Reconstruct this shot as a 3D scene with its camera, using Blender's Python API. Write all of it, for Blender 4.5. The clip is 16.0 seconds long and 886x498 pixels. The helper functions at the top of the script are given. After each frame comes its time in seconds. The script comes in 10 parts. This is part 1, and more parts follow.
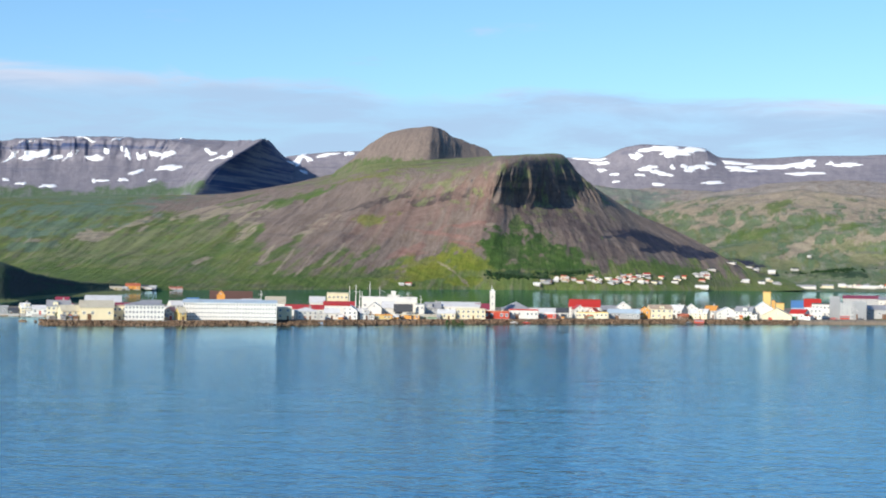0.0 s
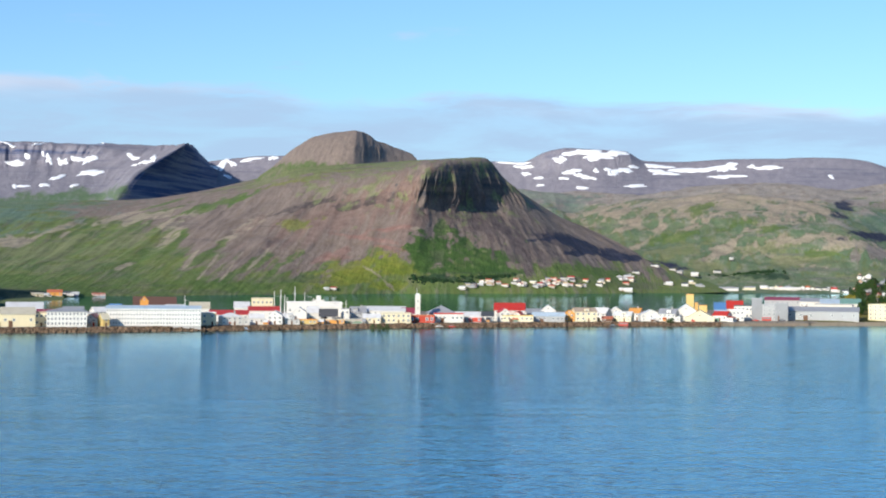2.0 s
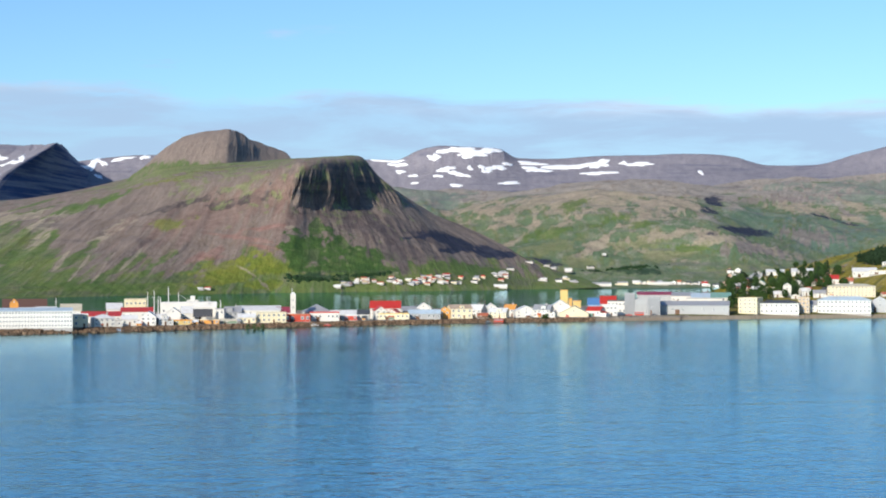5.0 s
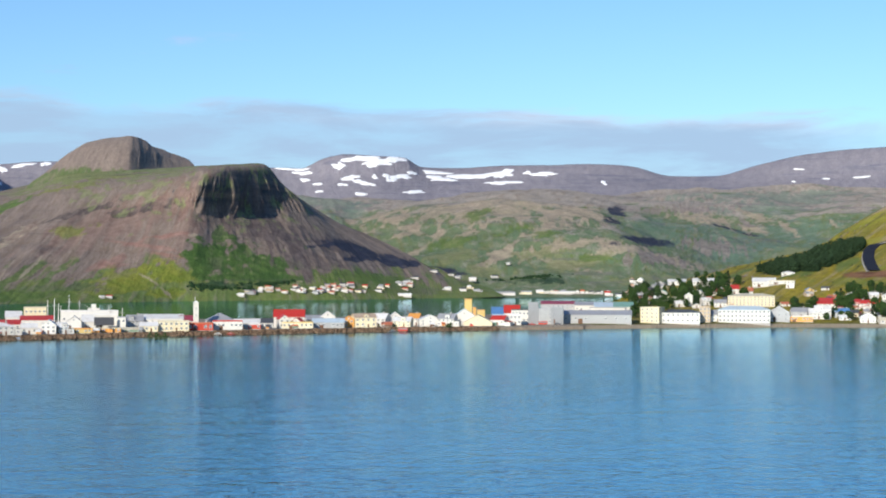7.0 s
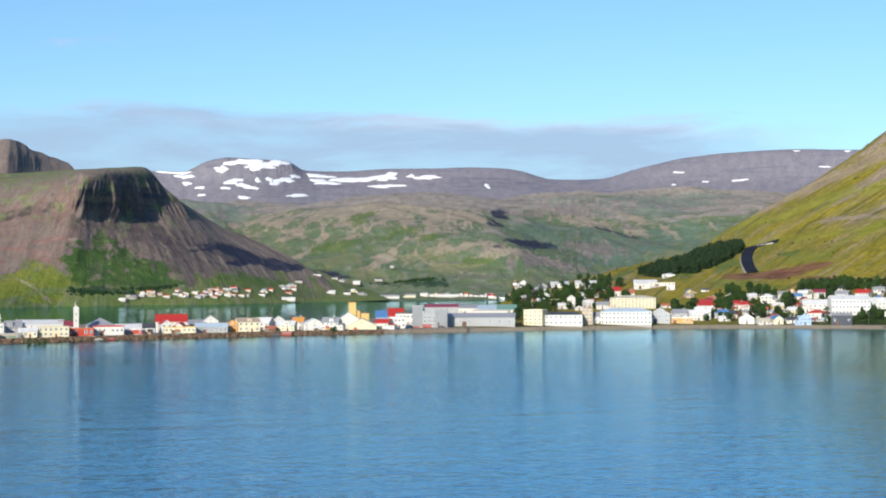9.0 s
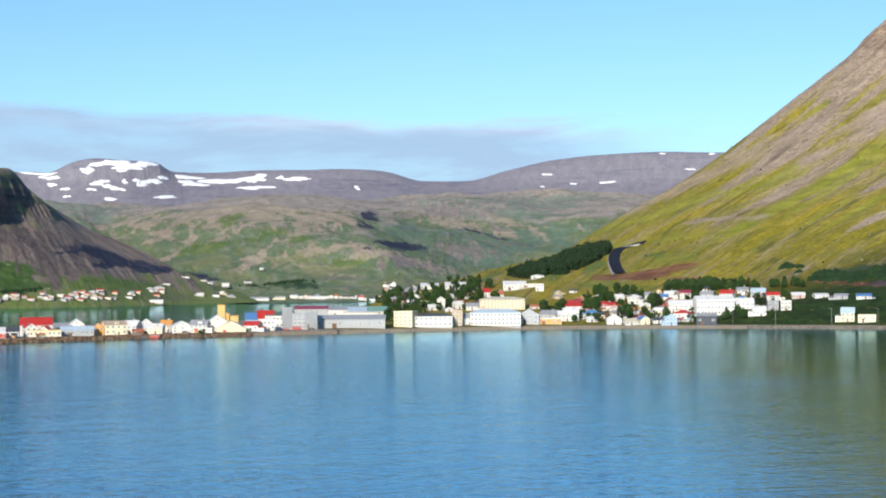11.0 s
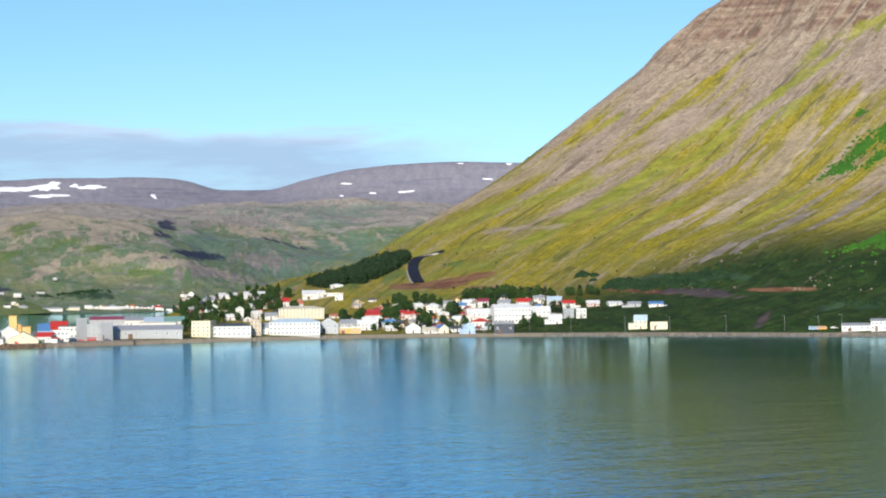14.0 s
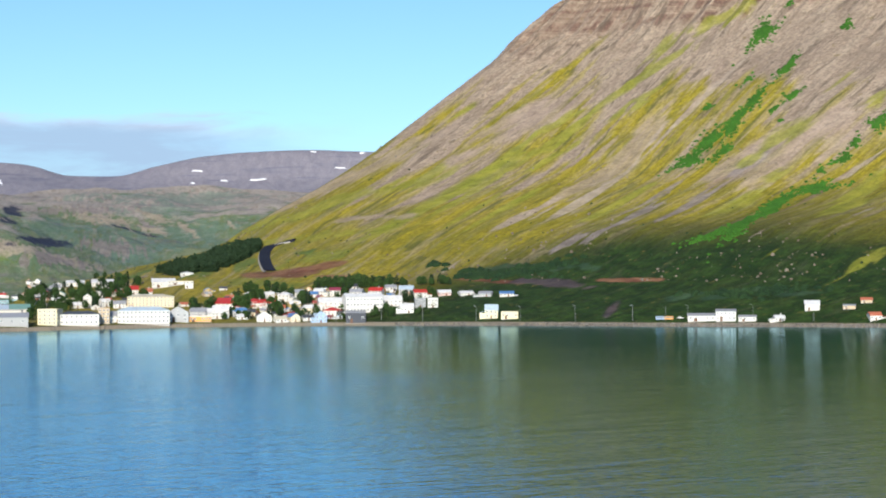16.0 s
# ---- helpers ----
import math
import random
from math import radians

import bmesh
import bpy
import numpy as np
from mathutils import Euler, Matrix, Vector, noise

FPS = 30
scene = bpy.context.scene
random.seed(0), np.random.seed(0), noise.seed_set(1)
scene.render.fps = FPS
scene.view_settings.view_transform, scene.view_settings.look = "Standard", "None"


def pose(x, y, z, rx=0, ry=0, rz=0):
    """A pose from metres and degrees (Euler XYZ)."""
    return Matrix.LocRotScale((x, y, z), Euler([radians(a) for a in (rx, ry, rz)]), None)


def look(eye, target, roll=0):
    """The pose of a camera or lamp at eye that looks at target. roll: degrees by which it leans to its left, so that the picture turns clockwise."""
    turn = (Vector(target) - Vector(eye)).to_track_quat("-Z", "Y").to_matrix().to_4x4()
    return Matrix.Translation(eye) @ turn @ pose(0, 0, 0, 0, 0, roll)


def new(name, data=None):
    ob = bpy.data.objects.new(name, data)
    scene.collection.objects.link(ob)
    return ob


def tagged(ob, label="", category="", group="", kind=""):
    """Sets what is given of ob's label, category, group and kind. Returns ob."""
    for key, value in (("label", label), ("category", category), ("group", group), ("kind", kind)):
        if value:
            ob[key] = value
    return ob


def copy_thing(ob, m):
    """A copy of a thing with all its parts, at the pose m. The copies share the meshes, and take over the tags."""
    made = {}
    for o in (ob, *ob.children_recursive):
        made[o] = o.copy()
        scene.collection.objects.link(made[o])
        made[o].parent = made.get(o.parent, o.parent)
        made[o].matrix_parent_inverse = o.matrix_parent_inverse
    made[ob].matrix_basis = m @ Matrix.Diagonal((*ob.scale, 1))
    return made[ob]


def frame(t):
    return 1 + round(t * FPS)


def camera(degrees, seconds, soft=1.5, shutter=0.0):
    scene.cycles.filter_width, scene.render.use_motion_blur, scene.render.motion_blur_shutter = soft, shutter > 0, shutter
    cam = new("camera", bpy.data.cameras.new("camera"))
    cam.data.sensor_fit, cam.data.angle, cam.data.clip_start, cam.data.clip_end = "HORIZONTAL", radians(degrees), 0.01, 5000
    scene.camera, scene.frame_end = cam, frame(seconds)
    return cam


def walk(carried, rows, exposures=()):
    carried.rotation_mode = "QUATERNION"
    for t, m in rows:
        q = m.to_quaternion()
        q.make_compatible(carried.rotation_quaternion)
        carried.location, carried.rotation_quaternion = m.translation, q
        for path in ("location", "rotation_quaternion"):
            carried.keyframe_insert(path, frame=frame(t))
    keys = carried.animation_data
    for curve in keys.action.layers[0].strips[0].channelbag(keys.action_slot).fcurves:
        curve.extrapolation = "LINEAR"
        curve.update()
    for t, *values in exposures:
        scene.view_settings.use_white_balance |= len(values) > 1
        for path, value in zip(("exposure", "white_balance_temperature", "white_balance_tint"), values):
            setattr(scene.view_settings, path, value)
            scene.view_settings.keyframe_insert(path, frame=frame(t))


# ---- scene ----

EYE = 33.0
cam = camera(29.88, 16.0, soft=2.0)
PATH = [
    (0.0, -0.000, 0.500, 0.841),
    (0.5, 0.384, 0.517, 0.725),
    (1.0, 1.196, 0.575, 0.567),
    (1.5, 1.941, 0.610, 0.540),
    (2.0, 2.585, 0.671, 0.501),
    (2.5, 3.376, 0.596, 0.469),
    (3.0, 4.173, 0.771, 0.347),
    (3.5, 4.860, 0.718, 0.322),
    (4.0, 5.544, 0.670, 0.168),
    (6.5, 9.285, 0.736, -0.056),
    (7.0, 10.188, 0.920, 0.064),
    (7.5, 10.982, 1.031, 0.046),
    (8.0, 12.479, 1.076, 0.106),
    (8.5, 13.270, 0.856, -0.191),
    (9.0, 14.193, 1.031, -0.216),
    (11.5, 19.783, 1.017, -0.495),
    (12.0, 20.890, 1.037, -0.514),
    (12.5, 22.024, 1.183, -0.256),
    (13.0, 22.898, 1.434, -0.332),
    (13.5, 24.408, 1.418, -0.552),
    (14.0, 25.600, 1.324, -0.587),
    (14.5, 26.586, 1.246, -0.677),
    (15.0, 27.845, 1.224, -0.569),
    (15.5, 29.105, 1.208, -0.434),
    (16.0, 30.694, 0.911, -0.265),
]
# yaw to the right, tilt up and lean of the hand-held camera on the ship's deck
walk(cam, [(t, pose(0, 0, EYE, 0, 0, -yaw) @ pose(0, 0, 0, 90 + tilt, 0, 0) @ pose(0, 0, 0, 0, 0, lean)) for t, yaw, tilt, lean in PATH], exposures=[(0.0, 0.26), (4.0, 0.26), (6.5, 0.16), (9.0, 0.16), (11.5, 0.23), (16.0, 0.22)])

# ---- world, sun ----
SUN_AZ, SUN_EL = -144.0, 23.0          # compass degrees right of the first view, and height
world = bpy.data.worlds.new("sky")
scene.world = world
world.use_nodes = True
wt = world.node_tree
wt.nodes.clear()


class Nodes:
    """Short hand for building node trees."""

    def __init__(self, tree):
        self.tree = tree

    def add(self, kind, ins=None, **props):
        n = self.tree.nodes.new(kind)
        for k, v in props.items():
            setattr(n, k, v)
        for k, v in (ins or {}).items():
            self.put(n, k, v)
        return n

    def put(self, n, k, v):
        s = n.inputs[k]
        if isinstance(v, bpy.types.NodeSocket):
            self.tree.links.new(v, s)
        else:
            s.default_value = v

    def math(self, op, a, b=0.0, c=0.0, clamp=False):
        return self.add("ShaderNodeMath", {0: a, 1: b, 2: c}, operation=op, use_clamp=clamp).outputs[0]

    def mix(self, f, a, b, blend="MIX"):
        n = self.add("ShaderNodeMix", data_type="RGBA", blend_type=blend)
        self.put(n, 0, f), self.put(n, 6, a), self.put(n, 7, b)
        return n.outputs[2]

    def step(self, v, lo, hi):
        return self.add("ShaderNodeMapRange", {0: v, 1: lo, 2: hi, 3: 0.0, 4: 1.0}, interpolation_type="SMOOTHSTEP").outputs[0]

    def noise(self, vec, scale, detail=4.0, rough=0.55, distort=0.0):
        return self.add("ShaderNodeTexNoise", {"Vector": vec, "Scale": scale, "Detail": detail, "Roughness": rough, "Distortion": distort}).outputs[0]

    def mapped(self, vec, scale=(1, 1, 1), rot=(0, 0, 0), loc=(0, 0, 0)):
        return self.add("ShaderNodeMapping", {"Vector": vec, "Scale": scale, "Rotation": rot, "Location": loc}).outputs[0]


def rgb(r, g, b):
    return (r, g, b, 1.0)


w = Nodes(wt)
sky = w.add("ShaderNodeTexSky", sky_type="NISHITA", sun_disc=False, sun_elevation=radians(SUN_EL), sun_rotation=radians(SUN_AZ), altitude=0.0, air_density=1.0, dust_density=0.3, ozone_density=2.0)
direction = w.add("ShaderNodeTexCoord").outputs["Generated"]
sep = w.add("ShaderNodeSeparateXYZ", {0: direction})
dx, dy, dz = sep.outputs[0], sep.outputs[1], sep.outputs[2]
azim = w.math("MULTIPLY", w.math("ARCTAN2", dx, dy), 57.2958)
elev = w.math("MULTIPLY", w.math("ARCSINE", dz), 57.2958)
# a low bank of thin cloud over the mountains, lower and thinner towards the north
spread = w.add("ShaderNodeCombineXYZ", {0: w.math("MULTIPLY", azim, 0.16), 1: w.math("MULTIPLY", elev, 0.9), 2: 0.0}).outputs[0]
puff = w.noise(spread, 1.1, 6.0, 0.6, 0.4)
puff2 = w.noise(spread, 0.45, 3.0, 0.5)
top = w.math("SUBTRACT", 6.0, w.math("MULTIPLY", w.math("MAXIMUM", azim, -20.0), 0.026))
top = w.math("ADD", top, w.math("MULTIPLY", w.math("SUBTRACT", puff, 0.5), 1.9))
bank = w.step(w.math("SUBTRACT", top, elev), -0.2, 0.45)
bank = w.math("MULTIPLY", bank, w.math("SUBTRACT", 1.0, w.step(azim, 21.0, 29.0)))
bank = w.math("MULTIPLY", bank, w.step(puff2, 0.05, 0.33))
wisp = w.math("MULTIPLY", w.step(puff, 0.60, 0.75), w.math("SUBTRACT", 1.0, w.step(w.math("ABSOLUTE", w.math("SUBTRACT", elev, 7.6)), 0.3, 1.4)))
wisp = w.math("MULTIPLY", wisp, w.math("SUBTRACT", 1.0, w.step(azim, 12.0, 20.0)))
cloud = w.math("MAXIMUM", w.math("MULTIPLY", bank, w.math("ADD", 0.62, w.math("MULTIPLY", w.step(puff, 0.35, 0.6), 0.33))), w.math("MULTIPLY", wisp, 0.5))
rim = w.step(w.math("SUBTRACT", top, elev), 0.9, 0.1)
cloud_col = w.mix(w.math("MULTIPLY", rim, w.step(puff2, 0.4, 0.65)), rgb(3.9, 5.5, 7.6), rgb(6.4, 6.7, 8.0))
blue = w.mix(1.0, sky.outputs[0], rgb(0.80, 1.10, 1.41), "MULTIPLY")
shown = w.mix(cloud, blue, cloud_col)
back = w.add("ShaderNodeBackground", {0: shown, 1: 0.095})
w.add("ShaderNodeOutputWorld", {0: back.outputs[0]})

sun = new("sun", bpy.data.lights.new("sun", "SUN"))
sun.data.energy, sun.data.angle, sun.data.color = 5.0, radians(1.6), (1.0, 0.91, 0.78)
sun_from = Vector((math.sin(radians(SUN_AZ)) * math.cos(radians(SUN_EL)), math.cos(radians(SUN_AZ)) * math.cos(radians(SUN_EL)), math.sin(radians(SUN_EL))))
sun.matrix_world = look(sun_from * 1000, (0, 0, 0))


# ---- materials ----
def material(name, rough=0.9):
    m = bpy.data.materials.new(name)
    m.use_nodes = True
    t = m.node_tree
    t.nodes.clear()
    n = Nodes(t)
    b = n.add("ShaderNodeBsdfPrincipled", {"Roughness": rough, "Specular IOR Level": 0.2})
    n.add("ShaderNodeOutputMaterial", {0: b.outputs[0]})
    return m, n, b


def bump(n, b, height, strength, dist):
    n.put(b, "Normal", n.add("ShaderNodeBump", {"Strength": strength, "Distance": dist, "Height": height}).outputs[0])



ZONES = {}


def zone(land, kind, mid, a, b):
    """Grass, soil, stones, painted shade or haze of one kind round mid, with half axes a and b."""
    ZONES.setdefault(land, []).append((kind, mid, a, b))


# ---- where grass, soil and stones lie on the slopes, with painted shade and haze ----
zone('mountainside', 'olive_grass', (1113, 1329, 290), (52.6, -7.1, 29.1), (-6.9, -15.3, -10.6))
zone('mountainside', 'olive_grass', (1047, 1311, 249), (63.0, 3.3, 35.2), (-3.9, -9.7, -6.1))
zone('mountainside', 'olive_grass', (949, 1302, 195), (53.5, 4.8, 31.3), (-4.3, -10.6, -5.2))
zone('mountainside', 'olive_grass', (892, 1297, 160), (64.6, 9.2, 36.7), (-4.0, -10.7, -4.9))
zone('mountainside', 'olive_grass', (968, 1273, 196), (36.6, 3.1, 19.8), (-2.9, -7.1, -4.0))
zone('mountainside', 'olive_grass', (994, 1082, 158), (21.4, -1.3, 10.6), (-6.4, -11.9, -7.1))
zone('mountainside', 'olive_grass', (936, 1071, 126), (19.2, -4.8, 6.8), (-5.3, -8.4, -5.1))
zone('mountainside', 'olive_grass', (800, 1281, 114), (76.1, 32.9, 33.9), (-6.5, -14.6, -4.3))
zone('mountainside', 'olive_grass', (757, 1279, 98), (79.8, 31.9, 32.9), (-7.8, -17.6, -4.8))
zone('mountainside', 'olive_grass', (1059, 1046, 185), (7.4, -4.0, 3.0), (-8.8, -11.4, -7.1))
zone('mountainside', 'olive_grass', (1070, 1106, 204), (27.8, 6.1, 14.7), (-2.5, -4.7, -2.6))
zone('mountainside', 'olive_grass', (700, 1259, 76), (56.8, 20.5, 20.5), (-8.0, -18.3, -4.6))
zone('mountainside', 'olive_grass', (804, 1204, 103), (48.0, 18.1, 19.0), (-3.5, -7.8, -3.0))
zone('mountainside', 'bare_soil', (547, 1212, 34), (9.6, -15.7, -0.1), (-8.2, -18.1, -2.7))
zone('mountainside', 'bare_soil', (569, 1190, 35), (16.5, -10.9, 1.3), (-10.5, -22.6, -3.9))
zone('mountainside', 'bare_soil', (591, 1195, 40), (21.7, -6.6, 3.1), (-6.3, -13.8, -3.2))
zone('mountainside', 'bare_soil', (581, 1144, 32), (10.2, -18.3, -0.1), (-4.0, -7.8, -1.3))
zone('mountainside', 'bare_soil', (639, 1015, 29), (10.5, -29.2, -1.8), (-3.5, -5.3, -1.6))
zone('mountainside', 'bare_soil', (699, 927, 30), (13.3, -21.2, -0.1), (-3.0, -4.0, -1.6))
zone('mountainside', 'fresh_grass', (569, 1281, 43), (24.2, 28.5, 6.3), (-14.0, -38.3, -5.3))
zone('mountainside', 'fresh_grass', (509, 1269, 33), (23.1, -2.8, 3.9), (-5.4, -13.9, -1.0))
zone('mountainside', 'fresh_grass', (500, 1363, 34), (37.6, 49.0, 6.7), (-8.0, -23.4, -1.6))
zone('mountainside', 'fresh_grass', (612, 1269, 52), (16.2, 7.6, 4.3), (-13.7, -32.4, -5.4))
zone('mountainside', 'shade_and_gravel', (664, 962, 27), (11.0, -24.4, -1.6), (-5.9, -8.2, -2.7))
zone('mountainside', 'shade_and_gravel', (654, 987, 29), (9.9, -6.9, 1.0), (-3.0, -4.8, -1.6))
# a dark gully's shading, painted with the gravel bank's colour
zone('mountainside', 'shade_and_gravel', (657, 887, 11), (-1.7, -5.6, -1.6), (-14.6, -10.8, -5.9))
zone('table_mountain', 'red_soil', (12, 2240, 70), (30.3, -18.6, -2.0), (-0.2, -7.7, -3.2))
zone('table_mountain', 'red_soil', (-19, 2263, 75), (38.3, -23.7, -5.2), (-0.2, -6.5, -2.4))
zone('table_mountain', 'red_soil', (27, 2211, 61), (21.4, -18.3, -6.9), (-0.7, -4.1, -2.2))
zone('table_mountain', 'red_soil', (35, 2270, 87), (30.8, -6.8, 1.4), (0.0, -9.4, -3.3))
zone('table_mountain', 'red_soil', (-37, 2200, 52), (20.6, 25.6, 8.2), (2.2, -17.4, -5.1))
zone('table_mountain', 'red_soil', (-62, 2173, 44), (14.2, 37.4, 9.3), (2.6, -12.2, -3.9))
zone('table_mountain', 'moss_grass', (34, 2179, 42), (36.8, 1.1, -5.9), (-3.0, -23.4, -16.2))
zone('table_mountain', 'moss_grass', (1, 2138, 23), (50.6, 36.6, 5.0), (1.2, -21.0, -11.5))
zone('table_mountain', 'moss_grass', (-45, 2093, 16), (41.7, 38.4, 3.3), (1.2, -20.6, -8.3))
zone('table_mountain', 'dark_grass', (100, 2243, 55), (34.3, 25.7, -5.1), (-7.0, -57.6, -27.8))
zone('table_mountain', 'dark_grass', (156, 2274, 44), (31.7, 16.4, -4.8), (-5.3, -37.1, -17.0))
zone('table_mountain', 'dark_grass', (198, 2270, 27), (41.3, 30.8, 0.5), (-1.1, -13.8, -6.1))
zone('table_mountain', 'dark_grass', (73, 2235, 70), (13.2, 6.6, -4.4), (-9.1, -48.0, -22.5))
# shade cast by the flank, painted on the slope as navy rock
zone('table_mountain', 'shaded_rock', (262, 2481, 79), (25.3, 32.8, -2.1), (-2.9, -21.2, -5.4))
zone('table_mountain', 'shaded_rock', (298, 2531, 75), (34.6, 38.6, -6.9), (-9.0, -55.3, -10.9))
zone('table_mountain', 'shaded_rock', (339, 2564, 64), (39.4, 35.3, -11.6), (-12.8, -67.4, -12.0))
zone('table_mountain', 'shaded_rock', (378, 2596, 50), (33.0, 23.8, -11.3), (-10.8, -58.6, -6.3))
zone('table_mountain', 'shaded_rock', (406, 2615, 41), (22.9, 18.7, -7.7), (-6.9, -38.1, -2.7))
# bluish shade in the hill's notches, painted as navy rock
zone('valley_hill', 'shaded_rock', (894, 3104, 154), (24.4, 7.4, -4.1), (-15.7, -51.0, -6.7))
zone('valley_hill', 'shaded_rock', (918, 2948, 100), (75.9, 85.0, -1.1), (-19.4, -60.5, -8.8))
zone('valley_hill', 'shaded_rock', (1237, 3370, 140), (52.0, -59.4, -16.4), (-10.8, -25.9, -6.7))
zone('valley_hill', 'shaded_rock', (482, 2702, 43), (23.0, -9.3, 0.0), (-3.9, -21.9, -4.8))
zone('valley_hill', 'shaded_rock', (498, 2686, 41), (27.7, -3.9, 0.0), (-2.6, -14.0, -3.8))
zone('valley_hill', 'tan_stones', (811, 3117, 157), (79.8, -18.5, -2.9), (-15.2, -56.9, -12.1))
zone('valley_hill', 'tan_stones', (823, 2792, 89), (72.9, 35.5, -3.2), (-9.0, -28.6, -8.4))
zone('valley_hill', 'tan_stones', (675, 3056, 140), (75.2, 49.4, 15.6), (-6.1, -34.6, -8.5))
zone('valley_hill', 'tan_stones', (482, 3063, 124), (38.8, 5.6, 7.0), (-3.5, -29.1, -7.1))
zone('valley_hill', 'tan_stones', (703, 2740, 62), (40.4, -49.6, -13.2), (-5.4, -15.4, -5.8))
zone('valley_hill', 'tan_stones', (568, 2951, 103), (50.2, 70.1, 21.0), (-1.5, -23.2, -6.0))
zone('valley_hill', 'tan_stones', (474, 2888, 81), (47.4, 75.8, 21.4), (-0.6, -19.0, -4.6))
zone('valley_hill', 'tan_stones', (461, 3141, 134), (35.3, -25.0, 3.5), (-4.2, -32.6, -6.2))
zone('valley_hill', 'tan_stones', (925, 2837, 67), (71.5, 37.3, -20.1), (-19.8, -51.5, -8.5))
zone('valley_hill', 'tan_stones', (597, 2794, 65), (63.0, 94.7, 25.4), (-2.1, -21.5, -4.4))
zone('valley_hill', 'tan_stones', (682, 2816, 81), (47.9, 47.1, 17.5), (-2.0, -17.3, -4.7))
zone('valley_hill', 'tan_stones', (399, 3079, 110), (24.0, -10.2, 2.1), (-2.5, -22.8, -5.8))
zone('valley_hill', 'tan_stones', (1213, 3482, 168), (76.9, -1.8, -4.7), (-15.4, -43.0, -7.3))
zone('valley_hill', 'tan_stones', (1198, 3420, 156), (-21.3, -107.7, -22.5), (-10.9, -19.9, -3.9))
zone('valley_hill', 'tan_stones', (1242, 3419, 151), (-22.0, -108.4, -24.9), (-9.4, -14.9, -3.5))
zone('valley_hill', 'tan_stones', (1270, 3391, 146), (-19.2, -99.5, -23.7), (-9.4, -14.7, -3.6))
zone('valley_hill', 'tan_stones', (1309, 3393, 146), (-19.9, -95.9, -21.2), (-10.2, -16.5, -3.8))
zone('valley_hill', 'tan_stones', (1366, 3407, 149), (-17.8, -87.6, -21.1), (-12.0, -20.3, -4.0))
zone('valley_hill', 'tan_stones', (1111, 3277, 136), (-12.9, -84.0, -17.5), (-11.6, -26.7, -3.2))
# far grass with distance haze painted in as blue-green
zone('valley_hill', 'hazed_grass', (1157, 3185, 100), (51.3, -101.5, -32.4), (-67.3, -157.8, -29.5))
zone('valley_hill', 'hazed_grass', (1275, 3151, 88), (57.6, -64.5, -14.8), (-50.8, -113.7, -27.4))
zone('valley_hill', 'hazed_grass', (1067, 3312, 149), (85.1, 42.8, -10.1), (-32.3, -94.2, -14.1))
zone('valley_hill', 'hazed_grass', (1381, 3579, 185), (105.6, -5.3, 0.7), (-22.6, -58.5, -11.3))
zone('valley_hill', 'hazed_grass', (376, 3252, 131), (-0.7, -133.8, -16.3), (-30.2, -198.9, -14.6))
zone('table_mountain', 'tan_stones', (-399, 2697, 111), (31.9, 191.0, 26.1), (7.7, -44.7, -4.5))
zone('table_mountain', 'tan_stones', (-457, 2420, 81), (7.7, 161.2, 19.3), (8.9, -40.1, -4.0))
zone('table_mountain', 'tan_stones', (-276, 2570, 114), (29.8, 157.9, 27.6), (7.1, -47.7, -5.5))
zone('table_mountain', 'tan_stones', (-177, 2311, 83), (26.0, 100.8, 22.3), (4.8, -26.0, -5.3))
zone('table_mountain', 'tan_stones', (-272, 2252, 65), (11.0, 112.5, 19.4), (6.9, -32.4, -4.6))
zone('table_mountain', 'hazed_grass', (-646, 2771, 115), (107.0, 28.1, 2.5), (21.3, -91.1, -9.4))
zone('table_mountain', 'hazed_grass', (-584, 2305, 69), (48.2, -4.0, 0.6), (16.9, -66.5, -7.4))
zone('table_mountain', 'fresh_grass', (-274, 2635, 123), (33.2, 112.9, 22.8), (6.4, -43.5, -5.9))
zone('table_mountain', 'fresh_grass', (-146, 2941, 198), (61.1, -21.4, 14.7), (2.4, -36.8, -4.2))
zone('table_mountain', 'fresh_grass', (-351, 2903, 143), (28.2, 84.8, 12.0), (4.9, -36.4, -3.4))
zone('table_mountain', 'fresh_grass', (-204, 2664, 140), (25.9, 72.9, 20.3), (3.7, -27.8, -4.0))
zone('table_mountain', 'fresh_grass', (13, 2840, 214), (64.7, -261.0, -17.9), (-0.2, -29.8, -3.7))
zone('table_mountain', 'fresh_grass', (139, 2498, 192), (47.6, 86.9, 6.2), (-0.5, -8.9, -3.1))
zone('table_mountain', 'fresh_grass', (-156, 2054, 28), (27.5, 112.4, 21.3), (4.1, -15.7, -4.8))
zone('table_mountain', 'fresh_grass', (-104, 2133, 40), (19.9, 74.3, 17.2), (3.2, -13.2, -3.6))
zone('table_mountain', 'fresh_grass', (-206, 2135, 49), (13.8, 101.2, 17.8), (5.2, -23.3, -4.3))
zone('table_mountain', 'fresh_grass', (-286, 2082, 41), (18.4, 143.9, 19.0), (10.5, -50.9, -7.3))
zone('table_mountain', 'fresh_grass', (-67, 2108, 26), (24.1, 51.8, 12.3), (3.0, -14.7, -5.1))
zone('table_mountain', 'moss_grass', (-36, 2729, 191), (81.0, -106.0, 0.5), (1.3, -73.1, -8.3))
zone('table_mountain', 'moss_grass', (-121, 2713, 175), (55.6, -55.2, 7.3), (3.4, -55.9, -7.8))
zone('table_mountain', 'rust_scree', (-20, 2376, 115), (88.3, 26.5, 27.4), (7.7, -80.1, -27.2))
zone('table_mountain', 'rust_scree', (-80, 2297, 85), (58.7, 90.9, 28.0), (7.6, -55.7, -15.5))
